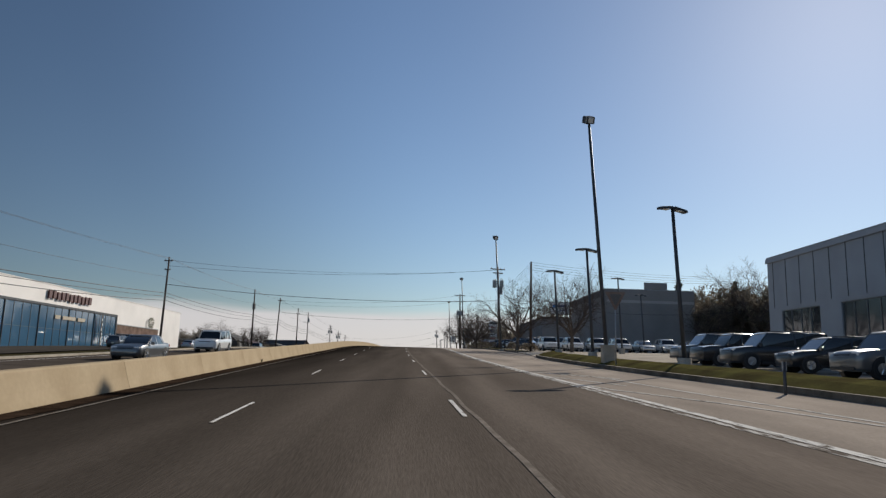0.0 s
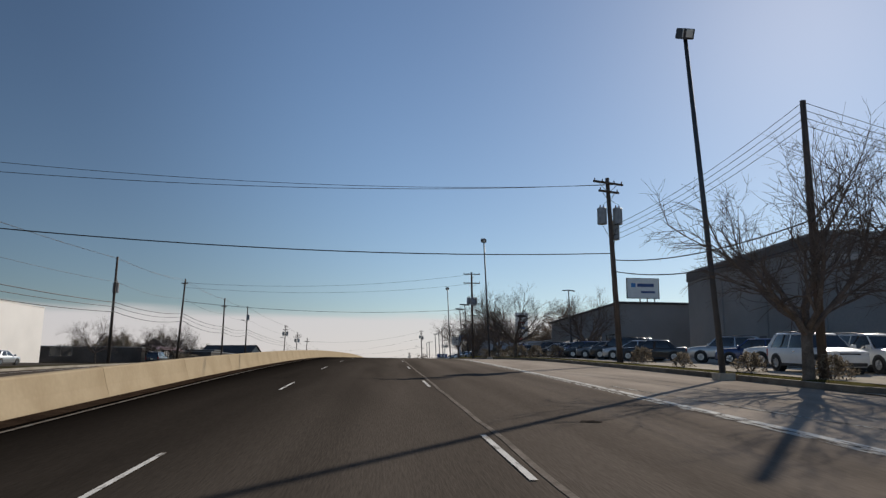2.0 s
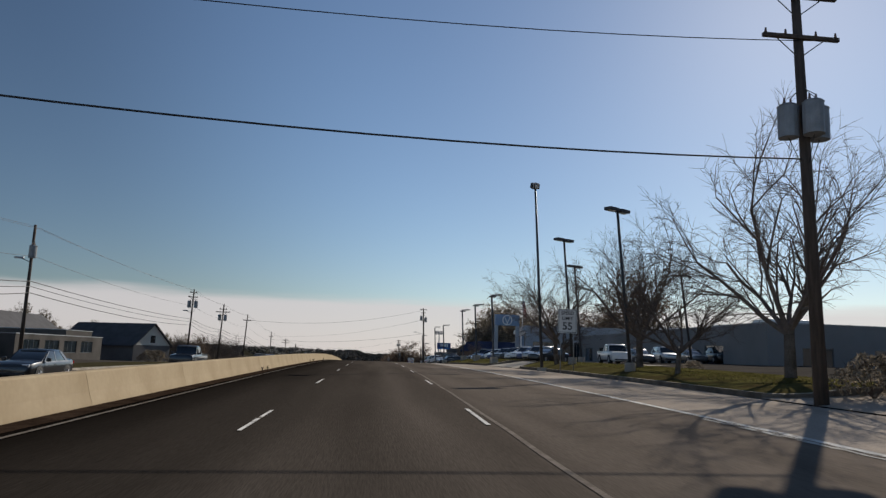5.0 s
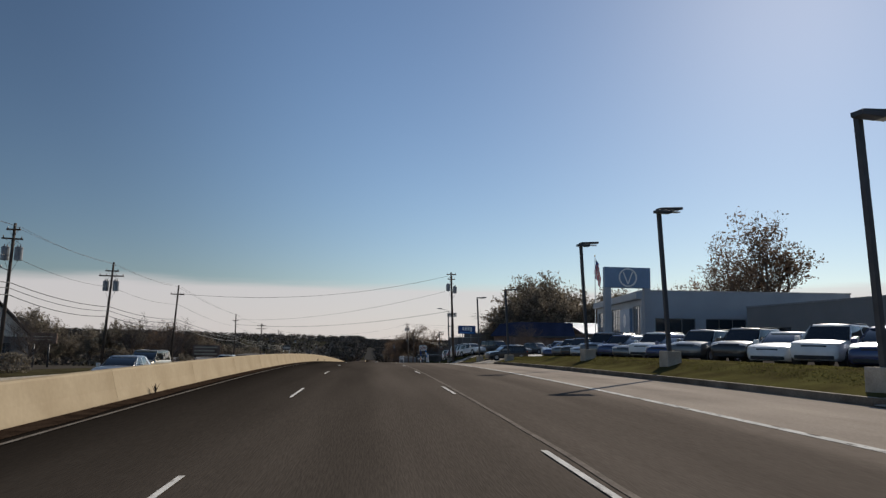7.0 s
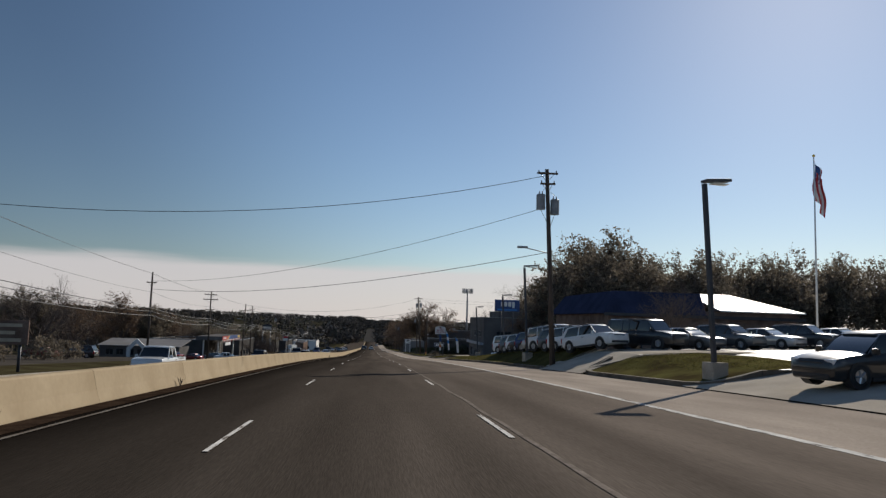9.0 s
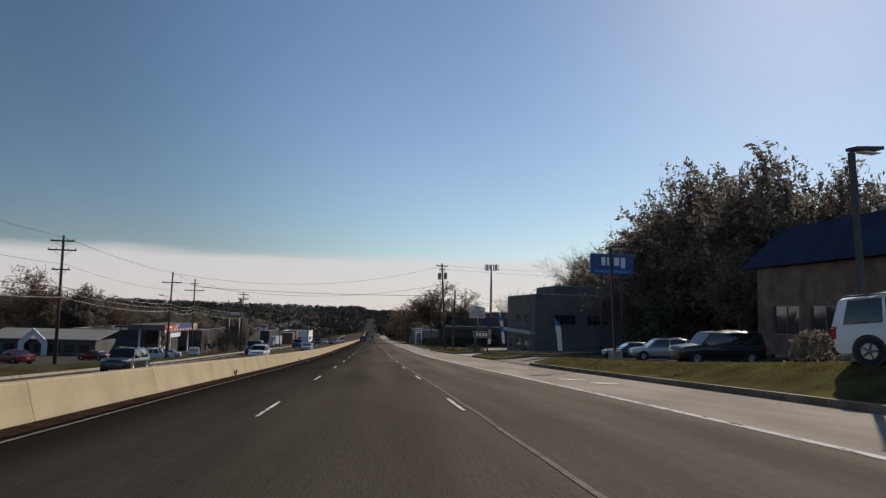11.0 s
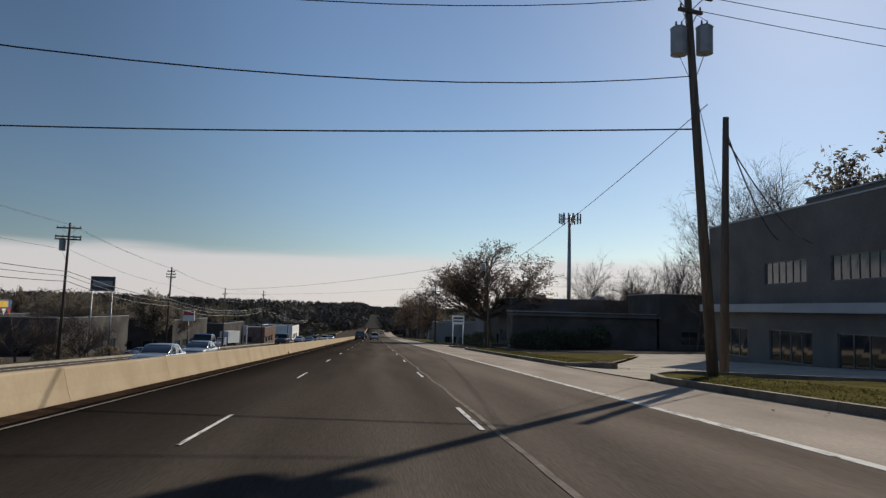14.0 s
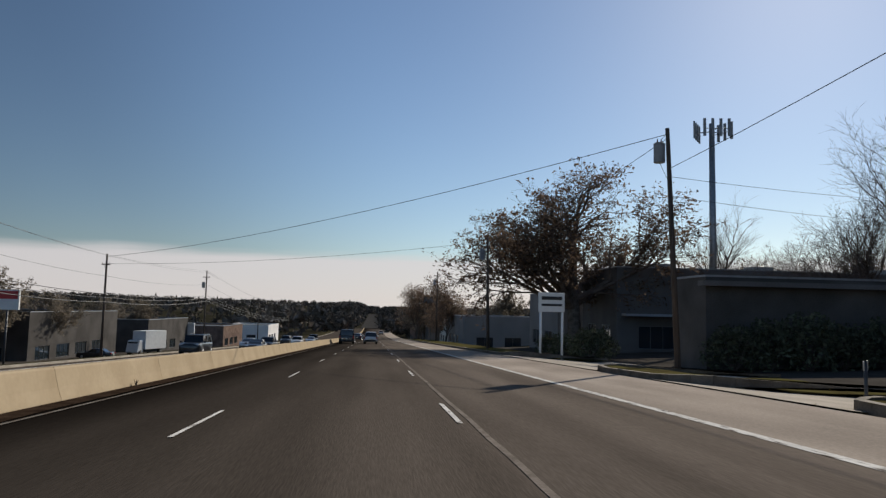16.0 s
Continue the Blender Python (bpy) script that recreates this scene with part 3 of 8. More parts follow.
left_lot2 = ribbon("pavement", 20, 150, const(-47), const(-34), 0.05, LOT, land_side=True, cols=4)
tagged(left_lot2, "grey asphalt car park before the glass-fronted store", "car park", kind="structure")

# kerbed verges between the driveways on the near side
VERGES = [(-60, 57, 2.6), (72, 150, 1.2), (156, 194, 7.0), (203, 256, 4.6), (268.5, 283.5, 6.0), (289.5, 353, 3.4), (364, 380, 14.0), (389, 416.5, 12.0), (424, 467, 17.0), (474, 483, 9.0), (503, 640, 8.0)]


def verge_width(y0, wide, y):
    """Width of the turf at y: two islands taper along a slanting driveway."""
    if y0 == 268.5:
        return min(wide, 0.7 + 0.6 * (283.5 - y))
    return min(wide, 0.7 + 0.45 * (y - y0)) if y0 == 424 else wide


def build_verge(y0, y1, wide):
    """Raised turf with a kerb round it; the ends are rounded in."""
    def inner(y):
        r = min(2.2, wide * 0.45)
        d = min(y - y0, y1 - y)
        return KERB(y) + (r - math.sqrt(max(0, r * r - (r - d) ** 2)) if d < r else 0)
    ys = sorted(set(y_steps(y0, y1, 3) + [y0 + v for v in (0.1, 0.4, 0.9, 1.6, 2.6)] + [y1 - v for v in (0.1, 0.4, 0.9, 1.6, 2.6)]))
    verts, faces = [], []
    cols = 4
    for y in ys:
        for i in range(cols + 1):
            x = inner(y) + 0.16 + (max(KERB(y) + verge_width(y0, wide, y), inner(y) + 0.3) - inner(y) - 0.16) * i / cols
            verts.append((x, y, land(x, y) + 0.165 + 0.05 * noise.noise(Vector((x * .7, y * .7, 0))) + (0.28 * math.sin(math.pi * i / cols) if y1 < 60 else 0)))
    w = cols + 1
    for j in range(len(ys) - 1):
        faces += [(j * w + i, j * w + i + 1, (j + 1) * w + i + 1, (j + 1) * w + i) for i in range(cols)]
    tagged(mesh_ob("verge", verts, faces, GRASS), "mown yellowish grass verge with fallen leaves", "verge", kind="structure")
    kerb = thing("kerb", "weathered pale concrete kerb stones along the grass verge", "kerb", kind="structure")
    line = [(inner(y), y) for y in ys]
    back = [(KERB(y) + verge_width(y0, wide, y), y) for y in (y0 + 36, y0 + 24, y0 + 12, y0 + 3)] if y0 == 424 else [(KERB(y0) + wide, y0)]
    line = back + line + ([(KERB(y) + verge_width(y0, wide, y), y) for y in (283.4, 280, 277, 275)] if y0 == 268.5 else [(KERB(y1) + wide, y1)])
    run, todo = [line[0]], 0
    # stones of about 3 m, following the line
    k = 0
    while k < len(line) - 1:
        a = Vector(line[k])
        e = k + 1
        while e < len(line) - 1 and (Vector(line[e]) - a).length < 2.4 and abs(line[e][0] - a.x) < 0.25:
            e += 1
        b = Vector(line[e])
        d = b - a
        if d.length > 0.05:
            nrm = Vector((d.y, -d.x)).normalized() * 0.22
            za, zb = Z(a.y), Z(b.y)
            g = d.normalized() * 0.008
            q = [a + g, b - g, b - g + nrm, a + g + nrm]
            zs = [za, zb, zb, za]
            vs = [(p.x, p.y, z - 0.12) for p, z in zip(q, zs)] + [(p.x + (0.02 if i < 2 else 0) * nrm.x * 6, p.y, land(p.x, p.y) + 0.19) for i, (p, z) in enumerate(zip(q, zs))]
            # sides take the grime-and-shade colour, the top stays plain concrete
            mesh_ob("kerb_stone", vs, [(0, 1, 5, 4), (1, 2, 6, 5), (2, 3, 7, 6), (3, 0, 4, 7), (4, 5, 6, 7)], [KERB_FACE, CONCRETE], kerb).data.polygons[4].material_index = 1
        k = e


for y0, y1, wide in VERGES:
    build_verge(y0, y1, wide)
for (a0, a1, aw), (b0, b1, bw) in zip(VERGES, VERGES[1:]):
    ap = ribbon("driveway", a1 - 1.5, b0 + 1.5, KERB, lambda y: KERB(y) + 13, 0.035, APRON if a1 in (57, 194, 256, 283.5, 380, 416.5, 467, 483) else SHOULDER, land_side=True, cols=4)
    tagged(ap, "sun-bleached concrete driveway apron into the car park", "driveway", kind="structure")
slant = ribbon("driveway", 425.6, 462, lambda y: KERB(y) + verge_width(424, 17, y) - 0.3, lambda y: KERB(y) + 18, 0.035, APRON, land_side=True, cols=4)
tagged(slant, "sun-bleached concrete driveway apron into the car park", "driveway", kind="structure")
LOTS = [(-60, 153, lambda y: KERB(y) + 2.5, const(34), APRON), (153, 256, lambda y: KERB(y) + 4.4, const(62), LOT), (256, 310, lambda y: KERB(y) + 0.6, const(62), LOT_PALE), (310, 372, lambda y: KERB(y) + 4.8, const(60), LOT), (372, 420, const(20), const(34), LOT), (412, 428, lambda y: KERB(y) + 12, const(60), APRON), (428, 470, lambda y: KERB(y) + 16, const(60), APRON), (470, 560, lambda y: KERB(y) + 8, const(70), LOT)]
for y0, y1, xl, xr, mat in LOTS:
    ob = ribbon("pavement", y0 + 0.02, y1, xl, xr, 0.02, mat, land_side=True, cols=6)
    tagged(ob, "grey asphalt car park surface with bleached patches", "car park", kind="structure")


# ---------------------------------------------------------------- median barrier
def build_barrier():
    wall = thing("median_barrier", "low tan concrete median barrier with stains and weeds", "barrier", kind="structure")
    prof = [(-0.28, -0.05), (0.28, -0.05), (0.275, 0.03), (0.20, 0.25), (0.115, 0.57), (0.09, 0.60), (-0.09, 0.60), (-0.115, 0.57), (-0.20, 0.25), (-0.275, 0.03)]
    L = 6.092
    n = len(prof)
    verts = [(x, s * L / 2, z) for s in (-1, 1) for x, z in prof]
    faces = [(i, (i + 1) % n, n + (i + 1) % n, n + i)[::-1] for i in range(n)] + [tuple(range(n)), tuple(range(2 * n - 1, n - 1, -1))]
    first = mesh_ob("barrier_segment", verts, faces, BARRIER, wall)
    me = first.data
    y = -37.0
    k = 0
    while y < 640:
        h, p = turn_at(y)
        m = pose(C(y) - 5.25, y, Z(y), p, 0, h)
        if k == 0:
            first.matrix_basis = m
        else:
            shared("barrier_segment", me, wall, m)
        y += 6.10
        k += 1
    ys = y_steps(637, 900, 12)
    vs = [(C(y) - 5.25 + x, y, Z(y) + z) for y in ys for x, z in prof]
    fs = [(j * n + i, j * n + (i + 1) % n, (j + 1) * n + (i + 1) % n, (j + 1) * n + i)[::-1] for j in range(len(ys) - 1) for i in range(n)]
    mesh_ob("barrier_run", vs, fs, BARRIER, wall)


build_barrier()


def weed(y, x, h, seed):
    """A tuft of bent blades out of one root."""
    rnd = random.Random(seed)
    vs, fs = [Vector((0, 0, -0.02))], []
    for i in range(16):
        a, l = rnd.uniform(0, math.tau), h * rnd.uniform(0.5, 1)
        tip = Vector((math.cos(a) * l * 0.45, math.sin(a) * l * 0.45, l))
        s = Vector((-math.sin(a), math.cos(a), 0)) * 0.010
        mid = tip * 0.5 + Vector((0, 0, l * 0.12))
        k = len(vs)
        vs += [mid - s, mid + s, tip]
        fs += [(0, k, k + 1), (k + 1, k, k + 2)]
    ob = mesh_ob("weed", vs, fs, BARK if seed % 2 else DULL_GRASS)
    ob.location = (x, y, Z(y))
    tagged(ob, "dry brown weed growing at the barrier foot", "weed")


for i, (y, h) in enumerate([(30, .3), (167, .35), (168.5, .3), (190, .35), (193, .4), (206, .35), (255, .45), (264, .4), (329, .4), (352, .35), (383, .2), (398, .2), (436, .3), (470, .25)]):
    weed(y, C(y) - 4.9, h * 0.7, i)


def build_grass():
    """Blades of grass on the near verges."""
    rnd = random.Random(17)
    vs, fs = [], []
    for y0, y1, wide in VERGES[:9]:
        if y1 < 0:
            continue
        lo = max(y0, 2)
        n = int((y1 - lo) * min(wide, 7) * 60)
        for _ in range(n):
            y = rnd.uniform(lo + .4, y1 - .4)
            x = KERB(y) + 0.25 + max(0.1, min(verge_width(y0, wide, y), 7) - 0.35) * rnd.random() ** 1.3
            if min(y - y0, y1 - y) < 3 and x < KERB(y) + 2.4:
                continue
            z = land(x, y) + 0.15
            a, h = rnd.uniform(0, math.tau), rnd.uniform(0.02, 0.065)
            c, s_ = math.cos(a) * 0.03, math.sin(a) * 0.03
            k = len(vs)
            vs += [(x - c, y - s_, z), (x + c, y + s_, z), (x + rnd.gauss(0, .04), y + rnd.gauss(0, .04), z + h)]
            fs.append((k, k + 1, k + 2))
    ob = mesh_ob("grass", vs, fs, BLADE)
    tagged(ob, "short yellow-green grass blades on the verges", "grass", kind="stuff")
    # fallen leaves
    vs, fs = [], []
    for _ in range(420):
        y = rnd.uniform(300, 470)
        x = KERB(y) + rnd.uniform(-1.5, 10)
        leaf_z = (land(x, y) if x > KERB(y) else Z(y)) + (0.17 if x > KERB(y) + .3 else 0.02)
        a, h = rnd.uniform(0, math.tau), rnd.uniform(0.03, 0.06)
        k = len(vs)
        vs += [(x + h * math.cos(a + q), y + h * math.sin(a + q), leaf_z + rnd.uniform(0, .03)) for q in (0, 1.7, 3.1, 4.6)]
        fs.append((k, k + 1, k + 2, k + 3))
    ob = mesh_ob("fallen_leaf_litter", vs, fs, LITTER)
    tagged(ob, "pale dry fallen leaves scattered on the lawn", "leaves", kind="stuff")


build_grass()


# ---------------------------------------------------------------- trees
def prism(vs, fs, p, q, r0, r1, n):
    d = (q - p).normalized()
    u = d.orthogonal().normalized()
    w = d.cross(u)
    k = len(vs)
    for c, r in ((p, r0), (q, r1)):
        for i in range(n):
            a = i * math.tau / n
            vs.append(c + u * (r * math.cos(a)) + w * (r * math.sin(a)))
    for i in range(n):
        j = (i + 1) % n
        fs.append((k + i, k + j, k + n + j, k + n + i))


def leaf(vs, fs, c, s, rnd):
    a = Vector((rnd.gauss(0, 1), rnd.gauss(0, 1), rnd.gauss(0, 1))).normalized()
    b = a.orthogonal().normalized()
    b = (b * math.cos(rnd.random() * 6.28) + a.cross(b) * math.sin(rnd.random() * 6.28))
    e = a.cross(b).normalized()
    k = len(vs)
    vs += [c - b * s, c + e * s * 0.45, c + b * s, c - e * s * 0.45]
    fs.append((k, k + 1, k + 2, k + 3))


def make_tree(name, label, seed, height=9.0, clear=2.0, radius=0.2, limbs=6, spread=0.75, levels=4, kids=3, leaves=0, leaf_size=0.16, leaf_mat=None, droop=0.0, leader=False, category="tree"):
    """A deciduous tree: tapered trunk, forking limbs down to twigs, and leaves that still hang on."""
    rnd = random.Random(seed)
    tv, tf, cv, cf, tips = [], [], [], [], []

    def grow(p, d, length, r, lvl):
        steps = 4 if lvl < 2 else 3
        sides = 9 if lvl == 0 else 6 if lvl == 1 else 4 if lvl == 2 else 3
        vs, fs = (tv, tf) if lvl == 0 else (cv, cf)
        for s in range(steps):
            bend = Vector((rnd.gauss(0, 1), rnd.gauss(0, 1), rnd.gauss(0, 0.6))) * (0.05 if lvl == 0 else 0.16)
            d = (d + bend + Vector((0, 0, (0.10 if lvl < 3 else 0.03) - droop * lvl))).normalized()
            q = p + d * (length / steps)
            r1 = r * (0.93 if lvl == 0 else 0.80)
            prism(vs, fs, p, q, r, r1, sides)
            p, r = q, r1
            if lvl >= levels - 1:
                tips.append(p.copy())
            if 0 < lvl < levels:
                for _ in range(kids if s == steps - 1 else (2 if lvl > 1 or s else 1)):
                    fork(p, d, length, r, lvl, rnd.uniform(0.35, 0.85))
        if lvl == 0:
            for i in range(limbs):
                a = i * math.tau / limbs + rnd.uniform(-0.35, 0.35)
                tilt = spread * rnd.uniform(0.55, 1.15)
                nd = Vector((math.sin(tilt) * math.cos(a), math.sin(tilt) * math.sin(a), math.cos(tilt)))
                low = Vector((0, 0, -rnd.uniform(0, 0.22) * clear))
                grow(p + low, nd, (height - clear) * rnd.uniform(0.42, 0.58), radius * rnd.uniform(0.42, 0.62), 1)
            if leader:
                grow(p, Vector((0, 0, 1)), (height - clear) * 0.6, radius * 0.75, 1)

    def fork(p, d, length, r, lvl, ang):
        side_v = d.orthogonal().normalized()
        side_v.rotate(Matrix.Rotation(rnd.random() * math.tau, 3, d))
        nd = (d * math.cos(ang) + side_v * math.sin(ang)).normalized()
        grow(p, nd, length * rnd.uniform(0.42, 0.62), max(0.006, r * rnd.uniform(0.5, 0.72)), lvl + 1)

    grow(Vector((0, 0, -0.15)), Vector((rnd.gauss(0, 0.03), rnd.gauss(0, 0.03), 1)).normalized(), clear + 0.15, radius, 0)
    t = thing(name, label, category)
    mesh_ob("trunk", tv, tf, BARK, t, smooth=True)
    mesh_ob("crown", cv, cf, TWIG, t)
    if leaves:
        lv, lf = [], []
        for _ in range(leaves):
            c = rnd.choice(tips) + Vector((rnd.gauss(0, 0.14), rnd.gauss(0, 0.14), rnd.gauss(0, 0.14)))
            leaf(lv, lf, c, leaf_size * rnd.uniform(0.5, 1.3), rnd)
        mesh_ob("foliage", lv, lf, leaf_mat or LEAF_BROWN, t)
    return t


def make_conifer(seed, height):
    rnd = random.Random(seed)
    t = thing("evergreen_tree", "dark green conifer standing behind the car parks", "tree", "evergreen trees")
    tv, tf, cv, cf = [], [], [], []
    prism(tv, tf, Vector((0, 0, -.2)), Vector((0, 0, height * 0.95)), height * 0.022, 0.03, 7)
    for i in range(int(height * 34)):
        z = height * (0.12 + 0.88 * rnd.random() ** 1.2)
        r = (height - z) * 0.24 * rnd.uniform(0.35, 1.1) + 0.15
        a = rnd.uniform(0, math.tau)
        for k in range(4):
            f = rnd.uniform(0.4, 1)
            leaf(cv, cf, Vector((math.cos(a) * r * f, math.sin(a) * r * f, z - r * f * 0.25)), rnd.uniform(0.2, 0.42), rnd)
    mesh_ob("trunk", tv, tf, BARK, t, smooth=True)
    mesh_ob("crown", cv, cf, LEAF_DARK, t)
    return t


def make_bush(name, label, seed, rx, ry, h, mat, n=900, size=0.12):
    rnd = random.Random(seed)
    t = thing(name, label, "shrub")
    sv, sf, lv, lf = [], [], [], []
    for i in range(14):
        a = rnd.uniform(0, math.tau)
        prism(sv, sf, Vector((0, 0, -.1)), Vector((math.cos(a) * rx * .7, math.sin(a) * ry * .7, h * rnd.uniform(.6, 1))), 0.02, 0.006, 4)
    for i in range(n):
        a, b, r = rnd.uniform(0, math.tau), rnd.random() ** 0.6, rnd.uniform(0.75, 1.05)
        lump = 0.8 + 0.3 * math.sin(a * 3 + seed) * math.sin(b * 5 + a)
        k = math.sqrt(max(0, 1 - (b * 0.97) ** 2.4)) * lump
        leaf(lv, lf, Vector((math.cos(a) * rx * k * r, math.sin(a) * ry * k * r, h * b * r)), size * rnd.uniform(0.6, 1.4), rnd)
    mesh_ob("stem_tuft", sv, sf, TWIG, t)
    mesh_ob("foliage", lv, lf, mat, t)
    return t


def at(x, y, dz=0.0, rz=0.0, s=1.0, flatten=1.0):
    return pose(x, y, land(x, y) + dz, 0, 0, rz) @ Matrix.Diagonal((s, s, s * flatten, 1))


BARE = [make_tree("bare_tree", "leafless street tree with a spreading crown of fine twigs", 11 + i, 8.8, 1.7, 0.19, 8, 1.08, 4, 3, droop=0.02) for i in range(3)]
TALL = [make_tree("tall_bare_tree", "tall leafless tree with upright grey branches", 31 + i, 15, 4.5, 0.22, 5, 0.5, 4, 3, leader=True) for i in range(3)]
RUSSET = [make_tree("autumn_tree", "autumn tree with sparse russet leaves on its twigs", 51 + i, 12, 2.6, 0.24, 6, 0.72, 4, 3, 5200, 0.17, LEAF_BROWN, leader=True) for i in range(2)]
DENSE = [make_tree("woodland_tree", "woodland tree with dark olive-brown late leaves", 71 + i, 14, 3.4, 0.25, 6, 0.62, 4, 3, 11000, 0.21, LEAF_OLIVE, leader=True) for i in range(3)]
OAK = make_tree("oak_tree", "broad old oak with brown leaves beside the low building", 93, 17, 5.0, 0.55, 11, 1.12, 4, 4, 22000, 0.15, LEAF_BROWN, droop=0.012, leader=True)
STREET = make_tree("autumn_street_tree", "street tree with some red leaves in its crown", 97, 8.8, 2.0, 0.18, 8, 1.05, 4, 3, 700, 0.05, LEAF_BROWN, droop=0.012)


def place(protos, spots, group):
    """Puts the first plants themselves, then copies of them, at (x, y, turn, size)."""
    for i, (x, y, rz, s) in enumerate(spots):
        p = protos[i % len(protos)]
        if i < len(protos):
            p.matrix_basis = at(x, y, 0, rz, s)
            p["group"] = group
        else:
            copy_thing(p, at(x, y, 0, rz, s))


place([STREET], [(13.5, 187.5, 20, 1.1)], "street trees")
place(BARE, [(15.5, 176.5, 0, 1.2), (19.2, 75.4, 60, 1.22), (13.4, 76.3, 130, 1.1), (16.5, 163, 200, 1.12), (19, 121, 30, 0.7), (15.5, 139, 300, 0.58), (14.6, 147, 80, 0.6),
             (14, 168, 140, .6), (47, 128, 10, .9), (49.6, 95.2, 40, 1.45), (43.6, 96.6, 80, .8), (71, 104, 60, .8), (-40, 192, 10, 0.8), (-44, 214, 90, 0.75), (-62, 176, 40, .8), (18.6, 204.2, 75, .74), (-44, 166, 40, .75), (-41, 181, 140, .8), (56, 478, 70, 2.7), (50, 517, 20, 1.7), (44, 520, 100, 1.4), (38, 518, 10, 1.1), (13.5, 128, 0, .8),
             (-31, 258, 0, .6), (-34, 296, 50, .8), (-38, 330, 80, 1.0), (-40, 345, 10, .9), (24, 300, 12, .6), (-60, 480, 0, 1.1), (-56, 520, 0, 1.0), (-34.5, 472, 40, .75), (-36, 468, 10, .72), (-32.5, 475, 80, .7), (-34.0, 480, 150, .72)], "bare street trees")
place(TALL, [(56, 452, 0, 0.85), (62, 484, 30, 1.6), (45, 487, 100, 1.0), (78.0, 518.2, 40, 1.6), (81.1, 530.2, 90, 1.6), (97.4, 522.2, 140, 1.6), (67.7, 528.2, 200, 1.29), (80.6, 546.2, 30, 1.6), (62.9, 554.2, 80, 0.79), (66.8, 564.2, 280, 0.91), (127.5, 521, 10, 1.6), (93.2, 539.2, 60, 1.6), (112.4, 524.2, 0, 1.6), (48, 545, 70, 0.8), (56, 556, 0, 0.8), (57.9, 539.2, 20, 0.94), (75, 70, 0, 0.8), (84, 95, 60, 0.8), (59.0, 544.2, 70, 0.77), (66.9, 542.2, 130, 0.92), (74.9, 540.2, 200, 1.02), (35, 545, 20, 0.6), (66.3, 559.2, 50, 0.74), (88.9, 534.2, 90, 1.6), (52, 440, 10, 0.7), (72, 445, 80, 0.9), (95.9, 559.2, 80, 1.6), (72, 125, 20, 0.6), (70, 140, 70, 0.66), (66, 172, 30, 0.7), (76, 132, 110, 0.62)], "tall bare trees")
place(RUSSET, [(40, 404, 0, 1.3), (35.5, 399, 90, .9), (14.5, 590, 0, .7), (15, 612, 40, .8), (18, 640, 80, 1.1), (-47, 462, 0, 0.55), (13, 660, 10, 1.0), (-60, 395, 70, 1.0), (16, 690, 10, 1.2), (53, 290, 10, 1.28), (63, 296, 50, 1.4), (66, 432, 40, 1.75), (67, 452, 90, 1.8), (71, 474, 150, 1.7), (76, 486, 220, 1.6), (75, 445, 300, 1.85), (79, 462, 10, 1.8), (-82, 462, 30, 1.3), (-77, 474, 80, 1.2), (-86, 484, 140, 1.35), (-74, 489, 200, 1.0), (-92, 470, 260, 1.4), (-71, 503, 320, .9)], "autumn trees")
random.seed(21)
dense_spots = [(43, 386, 0, 1.25), (47, 382, 30, 1.3), (41.5, 392, 0, 1.3), (45, 400, 50, 1.42), (50, 404, 120, 1.5), (50, 389, 200, 1.45), (44, 410, 10, 1.1), (48, 380, 80, 1.1), (53, 400, 30, 1.35), (52, 446, 60, 1.3), (58, 436, 60, 1.5), (46, 456, 10, 1.1)]
dense_spots += [(64, 372, 0, 1.1), (70, 381, 50, 1.2), (77, 374, 100, 1.1), (84, 384, 150, 1.25), (91, 376, 200, 1.12), (98, 388, 250, 1.28), (106, 380, 300, 1.15), (114, 390, 20, 1.3)]
dense_spots += [(random.uniform(46, 96), random.uniform(366, 425), random.uniform(0, 360), random.uniform(0.85, 1.1)) for _ in range(34)]
dense_spots += [(38 + i * 3.6 + random.uniform(-2, 2), 366 + random.uniform(-8, 10) + i * 0.6, random.uniform(0, 360), random.uniform(0.55, 0.8)) for i in range(16)]
dense_spots += [(62 + random.uniform(0, 30), random.uniform(215, 330), random.uniform(0, 360), random.uniform(0.3, 0.5)) for _ in range(22)]
dense_spots += [(random.uniform(58, 90), random.uniform(80, 200), random.uniform(0, 360), random.uniform(0.4, 0.65)) for _ in range(14)]
dense_spots += [(-random.uniform(66, 120), random.uniform(296, 420), random.uniform(0, 360), random.uniform(0.5, 0.8)) for _ in range(34)]
dense_spots += [(-random.uniform(70, 120), random.uniform(420, 640), random.uniform(0, 360), random.uniform(0.6, 0.9)) for _ in range(26)]
dense_spots += [(random.uniform(66, 110), random.uniform(540, 680), random.uniform(0, 360), random.uniform(0.7, 1.0)) for _ in range(16)]
dense_spots += [(-random.uniform(58, 72), random.uniform(286, 310), random.uniform(0, 360), random.uniform(0.35, 0.5)) for _ in range(5)]
dense_spots += [(-random.uniform(40, 60), random.uniform(520, 620), random.uniform(0, 360), random.uniform(0.5, 0.7)) for _ in range(8)]
dense_spots += [(random.uniform(13, 30), random.uniform(600, 720), random.uniform(0, 360), random.uniform(0.4, 0.7)) for _ in range(10)]
dense_spots += [(47.5 + 3.2 * i, 124 + (i * 7) % 13, 70 * i, 0.55 + 0.05 * (i % 3)) for i in range(8)]
dense_spots += [(44.5, 98, 0, .5), (47, 96.6, 50, .54), (49.8, 97.6, 100, .5), (52.5, 96.4, 150, .56), (55.5, 97.4, 200, .6), (58.5, 96.4, 250, .68), (62, 96.6, 300, .7)]
place(DENSE, dense_spots, "woodland trees")
